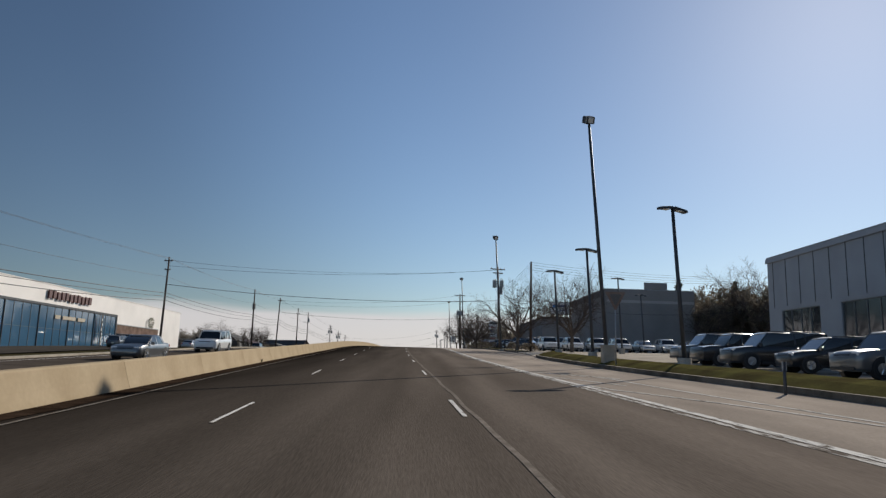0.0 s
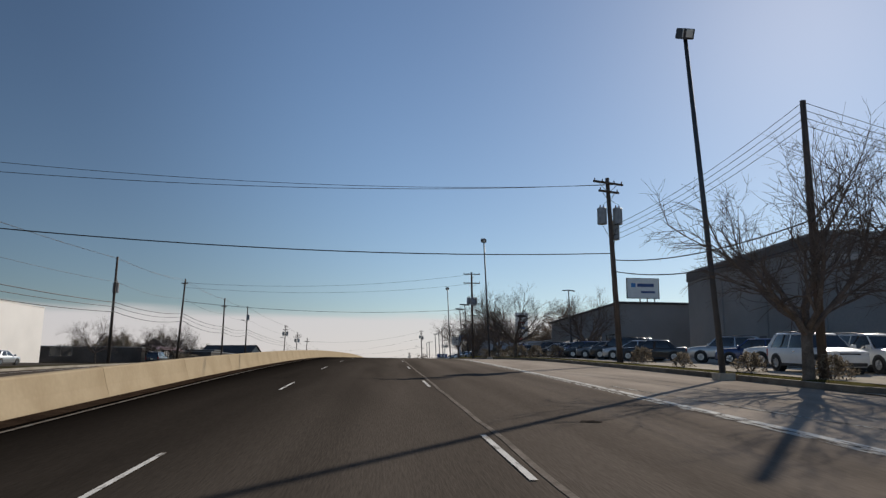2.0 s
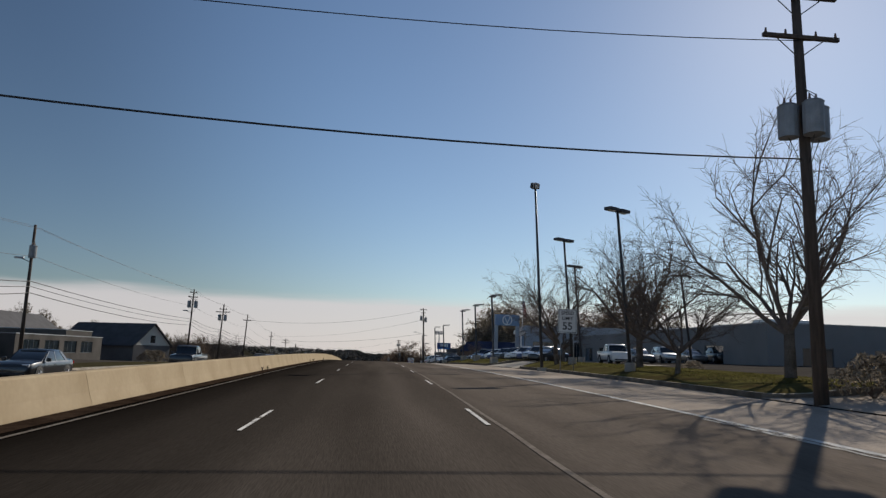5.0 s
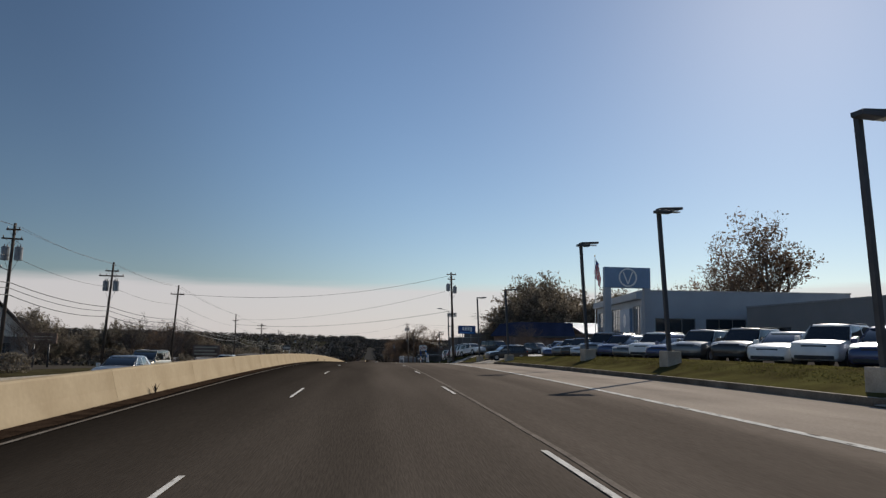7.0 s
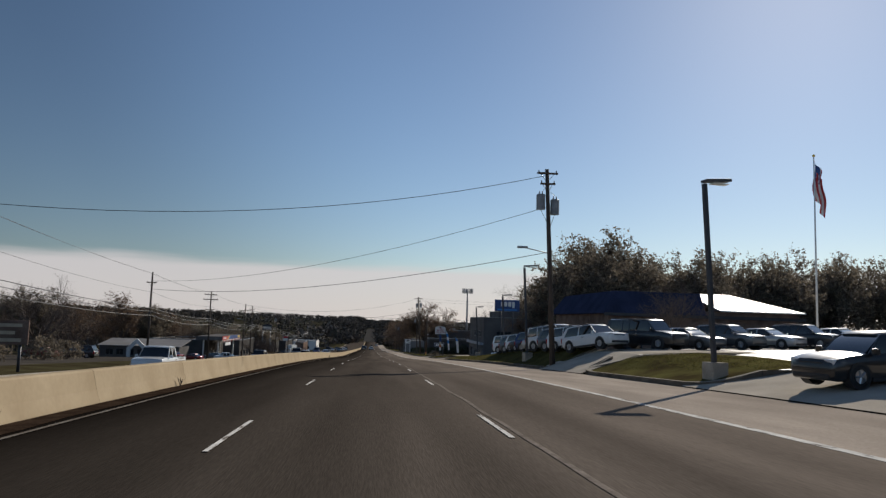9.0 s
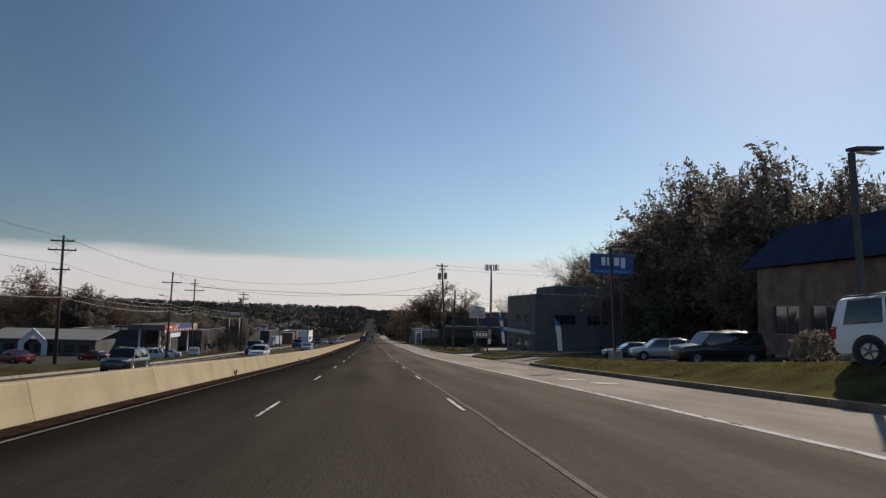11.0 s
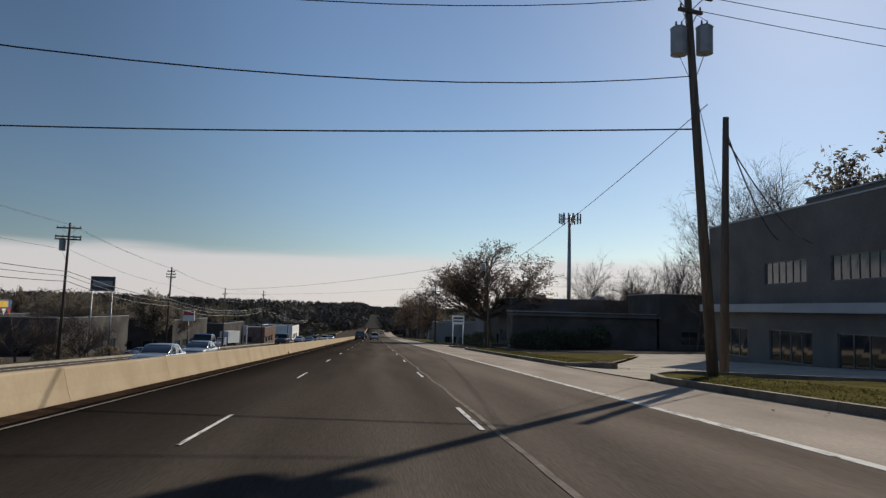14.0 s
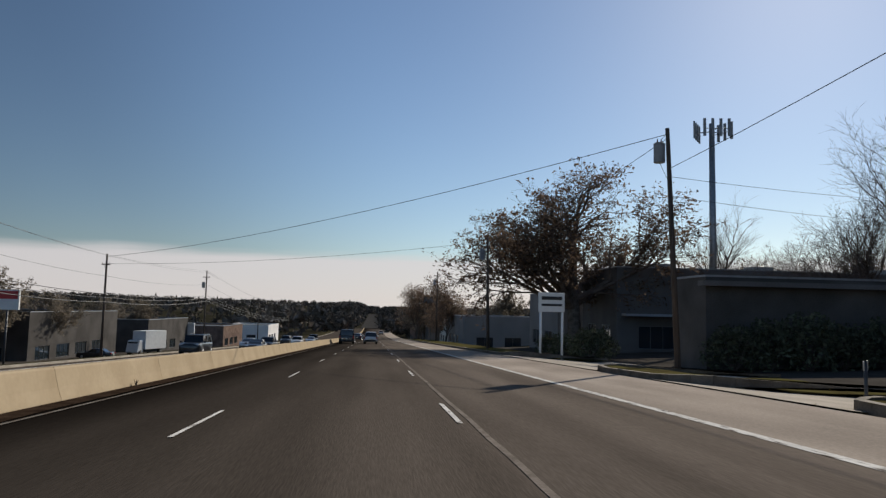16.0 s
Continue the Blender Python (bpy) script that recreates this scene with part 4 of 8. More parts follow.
OAK.matrix_basis = at(21.6, 526, -0.1, 180, 1.46, 0.80)
conifers = [make_conifer(5, 9), make_conifer(6, 7)]
place(conifers, [(66, 128, 0, 1.0), (70, 134, 40, 1.2), (58, 200, 0, 1.1), (64, 205, 30, 1.0), (40, 452, 0, 1.2), (50, 425, 30, 1.3), (46, 430, 80, 1.2), (-62, 560, 0, .9), (46, 124, 10, 1.2), (59.5, 123, 10, 1.5), (50, 125, 70, 1.45), (54, 128, 130, 1.3), (57, 124, 200, 1.2), (63, 126, 240, 1.4), (57.5, 96, 210, 1.35)], "evergreen trees")
bush = make_bush("shrub", "dark bare-stemmed shrub mass beside the kerb", 3, 1.5, 1.2, 1.5, LEAF_OLIVE, 1100, 0.10)
bush2 = make_bush("hedge_shrub", "clipped dark green hedge shrub", 4, 1.6, 1.6, 2.2, LEAF_DARK, 1400, 0.11)
place([bush], [(13.0, 391, 0, .8), (13.8, 394, 90, .7), (12.6, 397, 30, .5), (15.3, 78, 0, .7), (15.6, 84, 20, .7), (15.2, 90, 50, .6), (15.6, 97, 90, .8), (15.4, 118, 0, .9), (15.2, 126, 60, 1.0), (15, 134, 20, 1.1), (15, 150, 60, 1.2), (15.6, 143, 10, 1.1), (14, 155, 0, 1.0),
               (-24, 240, 0, 1.2), (-33, 250, 30, 1.5), (-36, 256, 60, 1.6), (14.5, 305, 0, 1.0), (15, 312, 0, 1.1), (15, 319, 40, 1.2), (15.5, 326, 80, 1.0), (-34, 460, 0, 1.2), (-33, 469, 0, 2.0), (-35, 477, 60, 2.1), (-32, 482, 20, 1.7), (-35, 300, 0, 2.0), (-38, 305, 50, 2.2), (-34, 311, 90, 1.9), (-37, 317, 20, 2.2), (-34, 323, 70, 2.0), (-36, 292, 40, 2.0), (-40, 312, 10, 2.4), (-42, 322, 80, 2.4), (-35, 331, 10, 1.8), (-33, 180, 10, 1.3), (-34, 174, 70, 1.4), (-36, 186, 30, 1.4), (19.8, 179.0, 0, .5), (20.6, 180, 0, .5)], "shrubs along the kerb")
place([bush2], [(38, 398, 0, 1.9), (42, 402, 40, 2.2), (46, 399, 90, 2.4), (50, 404, 10, 2.4), (40, 392, 70, 1.9), (44, 407, 30, 2.2), (54, 398, 60, 2.5), (45, 390, 60, 2.2), (17.0, 506, 0, .6), (18.6, 509, 20, .6), (16.6, 512, 0, .5), (16.2, 515, 40, .5)] + [(20.6 + 2.3 * i, 491.0 + 0.3 * (i % 2), 50 * i, .62 + .08 * (i % 3)) for i in range(6)], "hedge shrubs")


def build_far_woods():
    """Wooded slopes too far off to tell tree from tree."""
    rnd = random.Random(8)
    vs, fs = [], []

    def clump(x, y, h, w, n, s):
        z = land(x, y) - 0.5
        tilt = rnd.uniform(0.8, 1.25)
        for _ in range(n):
            a, b = rnd.uniform(0, math.tau), rnd.random()
            r = w * math.sqrt(max(0, 1 - (2 * b - 1) ** 2)) * rnd.uniform(.7, 1.05)
            leaf(vs, fs, Vector((x + r * math.cos(a), y + r * math.sin(a) * tilt, z + h * (0.1 + 0.9 * b))), s * rnd.uniform(.6, 1.3), rnd)
    for _ in range(520):
        clump(-rnd.uniform(95, 330), rnd.uniform(230, 900), rnd.uniform(5, 9), rnd.uniform(2.5, 4.5), 34, 1.0)
    for _ in range(420):
        clump(rnd.uniform(95, 330), rnd.uniform(40, 900), rnd.uniform(6, 10), rnd.uniform(2.5, 4.5), 34, 1.0)
    for _ in range(2600):
        y = rnd.uniform(760, 2900)
        x = rnd.choice((-1, 1)) * (rnd.uniform(26, 60) if rnd.random() < .2 else rnd.uniform(40, 1000))
        clump(x, y, rnd.uniform(7, 13), rnd.uniform(4, 9), 22, 3.0)
    for _ in range(1100):
        y = rnd.uniform(820, 2900)
        clump(rnd.choice((-1, 1)) * (rnd.uniform(9, 30) if y < 1440 else rnd.uniform(0, 45)) - 2.5, y, rnd.uniform(5, 9), rnd.uniform(2.5, 5), 22, 2.0)
    ob = mesh_ob("far_woods", vs, fs, FAR_WOOD)
    tagged(ob, "brown late-autumn woods on the far slopes", "woods", kind="stuff")


build_far_woods()


# ---------------------------------------------------------------- poles and cables
def utility_pole(x, y, top, lean=(0.0, 0.0), arms=(), tanks=(), lamp=None, radius=0.16, insul=True):
    """A timber pole to the height `top` (z). arms: (down from top, length, turn); tanks: (down from top, angle)."""
    z0 = land(x, y)
    h = top - z0
    t = thing("utility_pole", "weathered timber utility pole with crossarms and wires", "utility pole", "utility poles", m=pose(x, y, z0))
    tip = Vector((lean[0], lean[1], h))
    tube("pole", (0, 0, -0.3), tip, radius, radius * 0.62, WOOD_POLE, t, n=10)

    def axis(d):
        return tip * ((h - d) / h)
    for d, length, turn in arms:
        c = axis(d)
        bm = bmesh.new()
        b_box(bm, -length / 2, length / 2, -0.06, 0.06, -0.06, 0.06, 0.01)
        bm.transform(Matrix.Translation(c + Vector((0, -0.14, 0))) @ Matrix.Rotation(radians(turn), 4, "Z"))
        part("crossarm", bm, WOOD_POLE, t)
        dirv = Vector((math.cos(radians(turn)), math.sin(radians(turn)), 0))
        for f in ((-0.46, -0.2, 0.2, 0.46) if length > 1.6 else (-0.42, 0.42)):
            p = c + dirv * (length * f) + Vector((0, -0.14, 0.06))
            bm = bmesh.new()
            b_tube(bm, p, p + Vector((0, 0, 0.16)), 0.045, 0.025, 7)
            part("insulator", bm, PORCELAIN, t, smooth=True)
        for s in (-1, 1):
            tube("brace", c + dirv * (s * length * 0.3) + Vector((0, -.1, -.06)), axis(d + 0.6), 0.018, 0.018, GALV, t, n=5)
    for d, ang in tanks:
        c = axis(d) + Vector((math.cos(radians(ang)) * 0.48, math.sin(radians(ang)) * 0.48, 0))
        bm = bmesh.new()
        b_tube(bm, c + Vector((0, 0, -0.5)), c + Vector((0, 0, 0.45)), 0.29, 0.29, 14)
        b_tube(bm, c + Vector((0, 0, 0.45)), c + Vector((0, 0, 0.52)), 0.31, 0.22, 14)
        tank = part("transformer", bm, TANK, t, "grey cylindrical transformer can", smooth=False)
        for s in (-0.1, 0.1):
            tube("bushing", c + Vector((s, 0, 0.5)), c + Vector((s, 0, 0.72)), 0.05, 0.025, PORCELAIN, t, n=6)
        tube("drop_wire", c + Vector((0.1, 0, 0.7)), axis(d - 1.1), 0.012, 0.012, CABLE, t, n=4)
        tube("drop_wire", c + Vector((0, 0.0, -0.5)), axis(d + 1.6), 0.014, 0.014, CABLE, t, n=4)
    if lamp:
        d, ang, ln = lamp
        a = axis(d)
        e = a + Vector((math.cos(radians(ang)) * ln, math.sin(radians(ang)) * ln, 0.35))
        tube("lamp_arm", a, e, 0.035, 0.03, GALV, t, n=6)
        bm = bmesh.new()
        b_box(bm, -0.34, 0.34, -0.12, 0.12, -0.07, 0.07, 0.04)
        bm.transform(Matrix.Translation(e) @ Matrix.Rotation(radians(ang), 4, "Z"))
        part("lamp_head", bm, GALV, t, "grey cobra-head street lamp")
    return lambda d, side_x=0.0, side_y=0.0: t.matrix_basis.translation + axis(d) + Vector((side_x, side_y, 0.1))


def wire(name, a, b, sag, r=0.016, label="black overhead power line between poles", group="overhead lines"):
    """A hanging cable from a to b."""
    n = 18
    a, b = Vector(a), Vector(b)
    pts = [a.lerp(b, i / n) - Vector((0, 0, sag * 4 * (i / n) * (1 - i / n))) for i in range(n + 1)]
    u = (b - a).cross(Vector((0, 0, 1))).normalized()
    vs = [p + u * (r * math.cos(k * math.tau / 5)) + Vector((0, 0, r * math.sin(k * math.tau / 5))) for p in pts for k in range(5)]
    fs = [(i * 5 + k, i * 5 + (k + 1) % 5, i * 5 + 5 + (k + 1) % 5, i * 5 + 5 + k) for i in range(n) for k in range(5)]
    tagged(mesh_ob(name, vs, fs, CABLE), label, "cable", group)


LEFT_POLES = [(-30.5, 30, 11.6), (-28.8, 86.7, 13.7), (-26.5, 125, 13.8), (-26.6, 147.3, 14.4), (-25.8, 168, 13.9), (-27.3, 194, 14.8), (-27.4, 245, 14.2), (-26.7, 263.1, 13.2), (-26.5, 286.6, 12.6),
              (-27.7, 336.5, 10.4), (-27.1, 366.6, 9.1), (-27.9, 402.6, 7.8), (-29.5, 422.6, 7.6), (-28.4, 459.7, 6.3), (-28.6, 493.3, 4.1), (-29.6, 535, 2.3), (-29.5, 582, 2.9), (-31, 650, -1.2), (-31, 720, -3.0)]
LEFT_KIT = {1: dict(arms=((0.5, 1.0, 0), (1.6, 0.7, 0)), lean=(0.25, 0)), 2: dict(tanks=((3.0, 100),)), 3: dict(arms=((0.6, 0.8, 0),), lean=(0.4, 0)), 4: dict(arms=((1.3, 0.9, 0),)), 5: dict(tanks=((2.2, -60),), lamp=(3.0, 180, 0.9)),
            6: dict(arms=((0.5, 1.0, 0), (1.2, 1.4, 20)), tanks=((2.3, 175), (2.3, 5)), lean=(0.3, 0), lamp=(3.6, 185, 0.9)), 7: dict(arms=((0.9, 1.3, 0), (1.4, 2.4, 0)), tanks=((2.4, 180), (2.4, 0)), lean=(0.5, 0)),
            8: dict(arms=((1.2, 1.7, 20),), lean=(0.5, 0)), 9: dict(arms=((1.3, 1.2, 0),)), 10: dict(arms=((0.5, 2.0, 0), (1.3, 2.4, 0), (3.0, 1.5, 0))), 11: dict(arms=((1.5, 2.6, 10),), lean=(0.3, 0), lamp=(3.6, 180, 1.3)), 12: dict(arms=((0.8, 1.5, 0), (1.9, 3.2, 0))),
            13: dict(arms=((0.5, 2.2, 0), (1.3, 2.2, 15), (1.55, 2.2, 15)), tanks=((2.1, 190),), lean=(0.25, 0)), 14: dict(arms=((0.6, 1.0, 0), (1.0, 1.3, 15), (1.4, 1.3, 15)), lean=(0.3, 0)), 15: dict(arms=((1.2, 0.9, 0),)), 16: dict(arms=((1.2, 1.2, 0),), tanks=((2.6, 180),))}
lpole = []
for i, (x, y, top) in enumerate(LEFT_POLES):
    lpole.append(utility_pole(x, y, top, **LEFT_KIT.get(i, dict(arms=((0.8, 1.6, 0),)))))
for i, (a, b) in enumerate(zip(lpole, lpole[1:])):
    wire("power_line", a(0.1, -0.5), b(0.1, -0.5), 0.3, 0.012)
    wire("power_line", a(0.4, 0.5), b(0.4, 0.5), 0.35, 0.012)
    wire("power_line", a(2.6, 0.15), b(2.6, 0.15), 0.45, 0.015)
    for k, d in enumerate((4.6, 5.0, 5.5)):
        wire("telephone_cable", a(d, 0.2), b(d, 0.2), 0.35 + 0.08 * k, 0.035 if k != 1 else 0.028, "thick black telephone cable slung between poles", "telephone cables")
util1 = utility_pole(13.9, 95.9, 15.1, lean=(-0.5, 0), arms=((0.35, 2.2, 20), (0.9, 1.5, 20)), tanks=((2.4, 175), (2.4, 0), (3.3, 45)), radius=0.2)
util2 = utility_pole(12.2, 154.7, 17.1, lean=(-0.3, 0), arms=((0.3, 2.4, 0), (1.6, 2.4, 0)), tanks=((4.2, 180), (4.2, 0), (4.2, 270)), radius=0.2)
util3 = utility_pole(11.6, 290.3, 15.7, lean=(-0.6, 0), arms=((0.3, 1.4, 0), (1.0, 1.0, 0)), tanks=((2.2, 180), (2.5, 10)), lamp=(5.6, 180, 1.8), radius=0.2)
util4 = utility_pole(11.8, 415.5, 11.0, lean=(-0.9, 0), arms=((0.4, 2.0, 15), (1.0, 1.0, 15)), tanks=((2.1, 190), (2.0, -10)), radius=0.2)
stub4 = utility_pole(13.2, 417.5, 6.9, lean=(0.2, 0.1), radius=0.19)
util5 = utility_pole(15.6, 487, 6.4, lean=(-0.5, 0), tanks=((1.3, 180),), radius=0.17)
util6 = utility_pole(10.8, 516.3, 3.6, lean=(-0.2, 0), tanks=((1.6, 180),), radius=0.16)
util7 = utility_pole(12.0, 583, 3.9, arms=((0.8, 1.4, 0),), tanks=((2.0, 180),), radius=0.16)
util8 = utility_pole(12.5, 640, -0.5, arms=((0.8, 1.4, 0),), radius=0.16)
util9 = utility_pole(12.8, 705, -2.6, arms=((0.8, 1.4, 0),), radius=0.16)
util10 = utility_pole(13, 775, -4.4, arms=((0.8, 1.4, 0),), radius=0.16)
util11 = utility_pole(13, 850, -5.4, arms=((0.8, 1.4, 0),), radius=0.16)
for a, b, d, sag in ((util8, util9, 0.6, 1.0), (util9, util10, 0.6, 1.0), (util10, util11, 0.6, 1.0), (util5, util6, 0.6, .5), (util6, util7, 0.6, 1.0), (util7, util8, 0.6, 1.0)):
    wire("power_line", a(d), b(d), sag, 0.016)
# lines slung across the carriageways
wire("power_line", util1(0.5), lpole[1](1.2), 0.9, 0.016)
wire("power_line", util1(0.5, 0.5), lpole[1](0.5), 1.0, 0.014)
wire("telephone_cable", util1(4.8), lpole[1](3.5), 0.85, 0.03, "thick black cable slung across the highway", "telephone cables")
wire("power_line", util2(0.4), lpole[3](0.6), 1.0, 0.016)
wire("power_line", util2(1.7, 0.5), lpole[3](1.2), 1.0, 0.014)
wire("telephone_cable", util2(5.4), lpole[3](3.0), 0.9, 0.026, "thick black cable slung across the highway", "telephone cables")
wire("power_line", util3(0.5), lpole[8](1.2), 1.6, 0.02)
wire("power_line", util3(2.6), lpole[9](1.2), 1.4, 0.016)
wire("telephone_cable", util3(5.6), lpole[9](2.2), 1.2, 0.022, "black cable slung across the highway", "telephone cables")
wire("power_line", util4(0.5), lpole[11](0.3), 2.2, 0.016)
wire("power_line", util4(3.4), lpole[11](1.4), 2.0, 0.02)
wire("telephone_cable", util4(5.3), lpole[12](1.4), 0.35, 0.03, "thick black cable slung across the highway", "telephone cables")
wire("power_line", util5(0.4), lpole[15](0.4), 0.9, 0.02)
wire("power_line", util6(0.5), lpole[15](1.2), 0.6, 0.014)
# service lines to the buildings on the near side
wire("power_line", util4(0.4), (75, 425, 13), 1.2, 0.014)
wire("power_line", util4(1.0, 0.3), (75, 426, 12), 1.2, 0.014)
wire("power_line", util4(3.6), (29, 446, 6.0), 0.9, 0.014)
wire("telephone_cable", stub4(0.6), (29, 440, 4.8), 0.8, 0.03, "black service cable from pole to shop", "telephone cables")
wire("telephone_cable", stub4(0.9), (29, 436, 4.2), 0.8, 0.03, "black service cable from pole to shop", "telephone cables")
wire("power_line", util5(2.2), util4(4.4, 0.45), 0.8, 0.016)
wire("power_line", util5(2.6), (60, 505, 7), 0.7, 0.012)
wire("power_line", util5(3.6), (60, 506, 5), 0.7, 0.012)
dark_pole = utility_pole(15.2, 78.3, 13.3, radius=0.17)
for d in (0.15, 0.45, 0.75, 1.05):
    wire("power_line", dark_pole(d), (46, 92, 14.4 - d), 0.5, 0.012)
    wire("power_line", dark_pole(d), util1(3.0 + d), 0.4, 0.012)
wire("telephone_cable", util1(5.2), dark_pole(4.6), 0.5, 0.03)
wire("telephone_cable", util1(5.9), dark_pole(5.4), 0.6, 0.03)
wire("telephone_cable", dark_pole(5.0), (46, 92, 9.6), 0.8, 0.022)


# ---------------------------------------------------------------- lamps
def tall_floodlight(x, y, top, lean):
    z0 = land(x, y)
    h = top - z0
    t = thing("floodlight_pole", "very tall slim steel pole with one square floodlight", "light pole", "tall floodlight poles", m=pose(x, y, z0))
    tube("pole", (0, 0, -.2), (lean, 0, h), 0.115, 0.075, DARK_STEEL, t, n=12)
    box("footing", -.3, .3, -.3, .3, -0.3, 1.15 if y < 60 else 0.25, CONCRETE, t, "square weathered concrete footing", bevel=0.03)
    bm = bmesh.new()
    b_box(bm, -0.26, 0.26, -0.24, 0.24, -0.2, 0.2, 0.05)
    bm.transform(Matrix.Translation((lean - 0.05, -0.12, h + 0.08)) @ Matrix.Rotation(radians(28), 4, "X") @ Matrix.Rotation(radians(20), 4, "Z"))
    head = part("lamp_head", bm, DARK_STEEL, t, "boxy floodlight housing")
    bm = bmesh.new()
    b_box(bm, -0.2, 0.2, -0.02, 0.02, -0.15, 0.15, 0.01)
    bm.transform(Matrix.Translation((lean - 0.05, -0.36, h - 0.02)) @ Matrix.Rotation(radians(28), 4, "X"))
    part("lens", bm, LENS, t)
    tube("yoke", (lean, 0, h - 0.25), (lean, 0.02, h + 0.05), 0.05, 0.05, GALV, t)


for x, y, top, lean in ((12.0, 79.1, 16.0, -0.8), (11.6, 134.1, 17.9, -0.7), (11.6, 184.4, 17.9, -0.7)):
    tall_floodlight(x, y, top, lean)
tall_floodlight(12.2, 35.6, 14.6, -0.9)


def twin_lamp(x, y, top, turn, wide, curved, lean=0.0):
    z0 = land(x, y)
    h = top - z0
    t = thing("parking_lamp", "dark steel car-park lamp with two heads", "lamp", "twin car-park lamps", m=pose(x, y, z0, 0, 0, turn))
    lv = Vector((lean * math.cos(radians(turn)), -lean * math.sin(radians(turn)), 0))
    tube("pole", (0, 0, 0.5), lv + Vector((0, 0, h)), 0.10, 0.075, DARK_STEEL, t, n=10)
    tube("footing", (0, 0, -.3), (0, 0, 0.62), 0.30, 0.29, CONCRETE, t, "round concrete footing", n=16)
    for s in (-1, 1):
        bm = bmesh.new()
        if curved:
            b_box(bm, 0.05, wide, -0.19, 0.19, -0.05, 0.07, 0.04)
            for v in bm.verts:
                f = v.co.x / wide
                v.co.z += 0.10 * math.sin(f * 3.1) - 0.10 * f
                v.co.y *= 0.6 + 0.6 * math.sin(f * 2.8)
        else:
            b_box(bm, 0.08, wide, -0.24, 0.24, -0.07, 0.11, 0.03)
        bm.transform(Matrix.Translation(lv + Vector((0, 0, h))) @ (Matrix.Rotation(math.pi, 4, "Z") if s < 0 else Matrix()))
        part("lamp_head", bm, DARK_STEEL, t, "flat shoebox lamp head")
        box("lens", *sorted((lv.x + s * 0.25, lv.x + s * (wide - 0.1))), lv.y - 0.15, lv.y + 0.15, h - 0.09, h - 0.06, LENS, t)


for x, y, top, turn, wide, curved in ((13.9, 29.6, 8.5, 25, .8, True), (13.2, 42.6, 8.75, 25, .8, True), (13.7, 55.4, 9.1, 25, .8, True), (24, 73, 11.0, 25, .8, True), (30, 84, 10.5, 25, .8, True), (24.7, 148, 14.0, 10, 0.9, True), (22.7, 185, 12.1, 15, .9, True),
                                      (13.6, 173, 14.0, 32, 0.85, False), (14.0, 185.3, 14.3, 32, 0.85, False), (18.3, 197.2, 14.0, 32, .85, False)):
    twin_lamp(x, y, top, turn, wide, curved, -0.7 if y > 150 else -0.35)


def dealer_lamp(x, y, top, turn, two):
    z0 = land(x, y)
    h = top - z0
    t = thing("display_lamp", "square dark steel display lamp on a concrete base", "lamp", "display lamps", m=pose(x, y, z0, 0, 0, turn))
    bm = bmesh.new()
    b_box(bm, -0.075, 0.075, -0.075, 0.075, 0.6, h, 0.01)
    for v in bm.verts:
        v.co.x -= 0.4 * v.co.z / h
    part("pole", bm, DARK_STEEL, t)
    box("footing", -.32, .32, -.32, .32, -.4, .72, CONCRETE, t, "square concrete footing", bevel=0.03)
    bm = bmesh.new()
    b_box(bm, -0.02, 1.05, -0.2, 0.2, -0.05, 0.06, 0.025)
    bm.transform(Matrix.Translation((-0.4, 0, h + 0.10)) @ Matrix.Rotation(radians(-5), 4, "Y"))
    part("lamp_head", bm, DARK_STEEL, t, "slim flat lamp head")
    box("lens", -0.1, 0.55, -0.15, 0.15, h + 0.02, h + 0.05, LENS, t)
    if two:
        bm = bmesh.new()
        b_box(bm, -0.35, 0.35, -0.18, 0.18, -0.06, 0.06, 0.025)
        bm.transform(Matrix.Translation((-0.4, -0.3, h - 0.05)))
        part("lamp_head", bm, DARK_STEEL, t, "slim flat lamp head")


for x, y, top, two in ((11.9, 205.3, 11.7, True), (12.1, 217.8, 11.6, True), (12.0, 228.6, 11.6, True), (11.8, 250.5, 10.4, False), (12.2, 269.8, 10.8, False), (12.1, 300, 9.9, False), (14.5, 322, 8.4, False), (15, 345, 7.5, False)):
    dealer_lamp(x, y, top, 10, two)


def cell_tower():
    x, y = 38.0, 528.0
    z0 = land(x, y)
    h = 18.6 - z0
    t = thing("cell_tower", "slim steel monopole crowned by phone antennas", "cell tower", m=pose(x, y, z0))
    tube("mast", (0, 0, -.3), (0, 0, h), 0.46, 0.30, GALV, t, n=14)
    for k in range(3):
        a = k * math.tau / 3 + 0.4
        c, s = math.cos(a), math.sin(a)
        tube("arm", (0, 0, h - 0.9), (c * 1.5, s * 1.5, h - 0.9), 0.06, 0.05, GALV, t, n=6)
        tube("rail", (c * 1.5 - s * 1.4, s * 1.5 + c * 1.4, h - 0.9), (c * 1.5 + s * 1.4, s * 1.5 - c * 1.4, h - 0.9), 0.045, 0.045, GALV, t, n=6)
        for j in (-1.35, -0.45, 0.45, 1.35):
            bm = bmesh.new()
            b_box(bm, -0.09, 0.09, -0.15, 0.15, -1.0, 1.0, 0.03)
            bm.transform(Matrix.Translation((c * 1.62 - s * j, s * 1.62 + c * j, h - 0.8)) @ Matrix.Rotation(a, 4, "Z"))
            part("antenna", bm, TANK, t)


cell_tower()


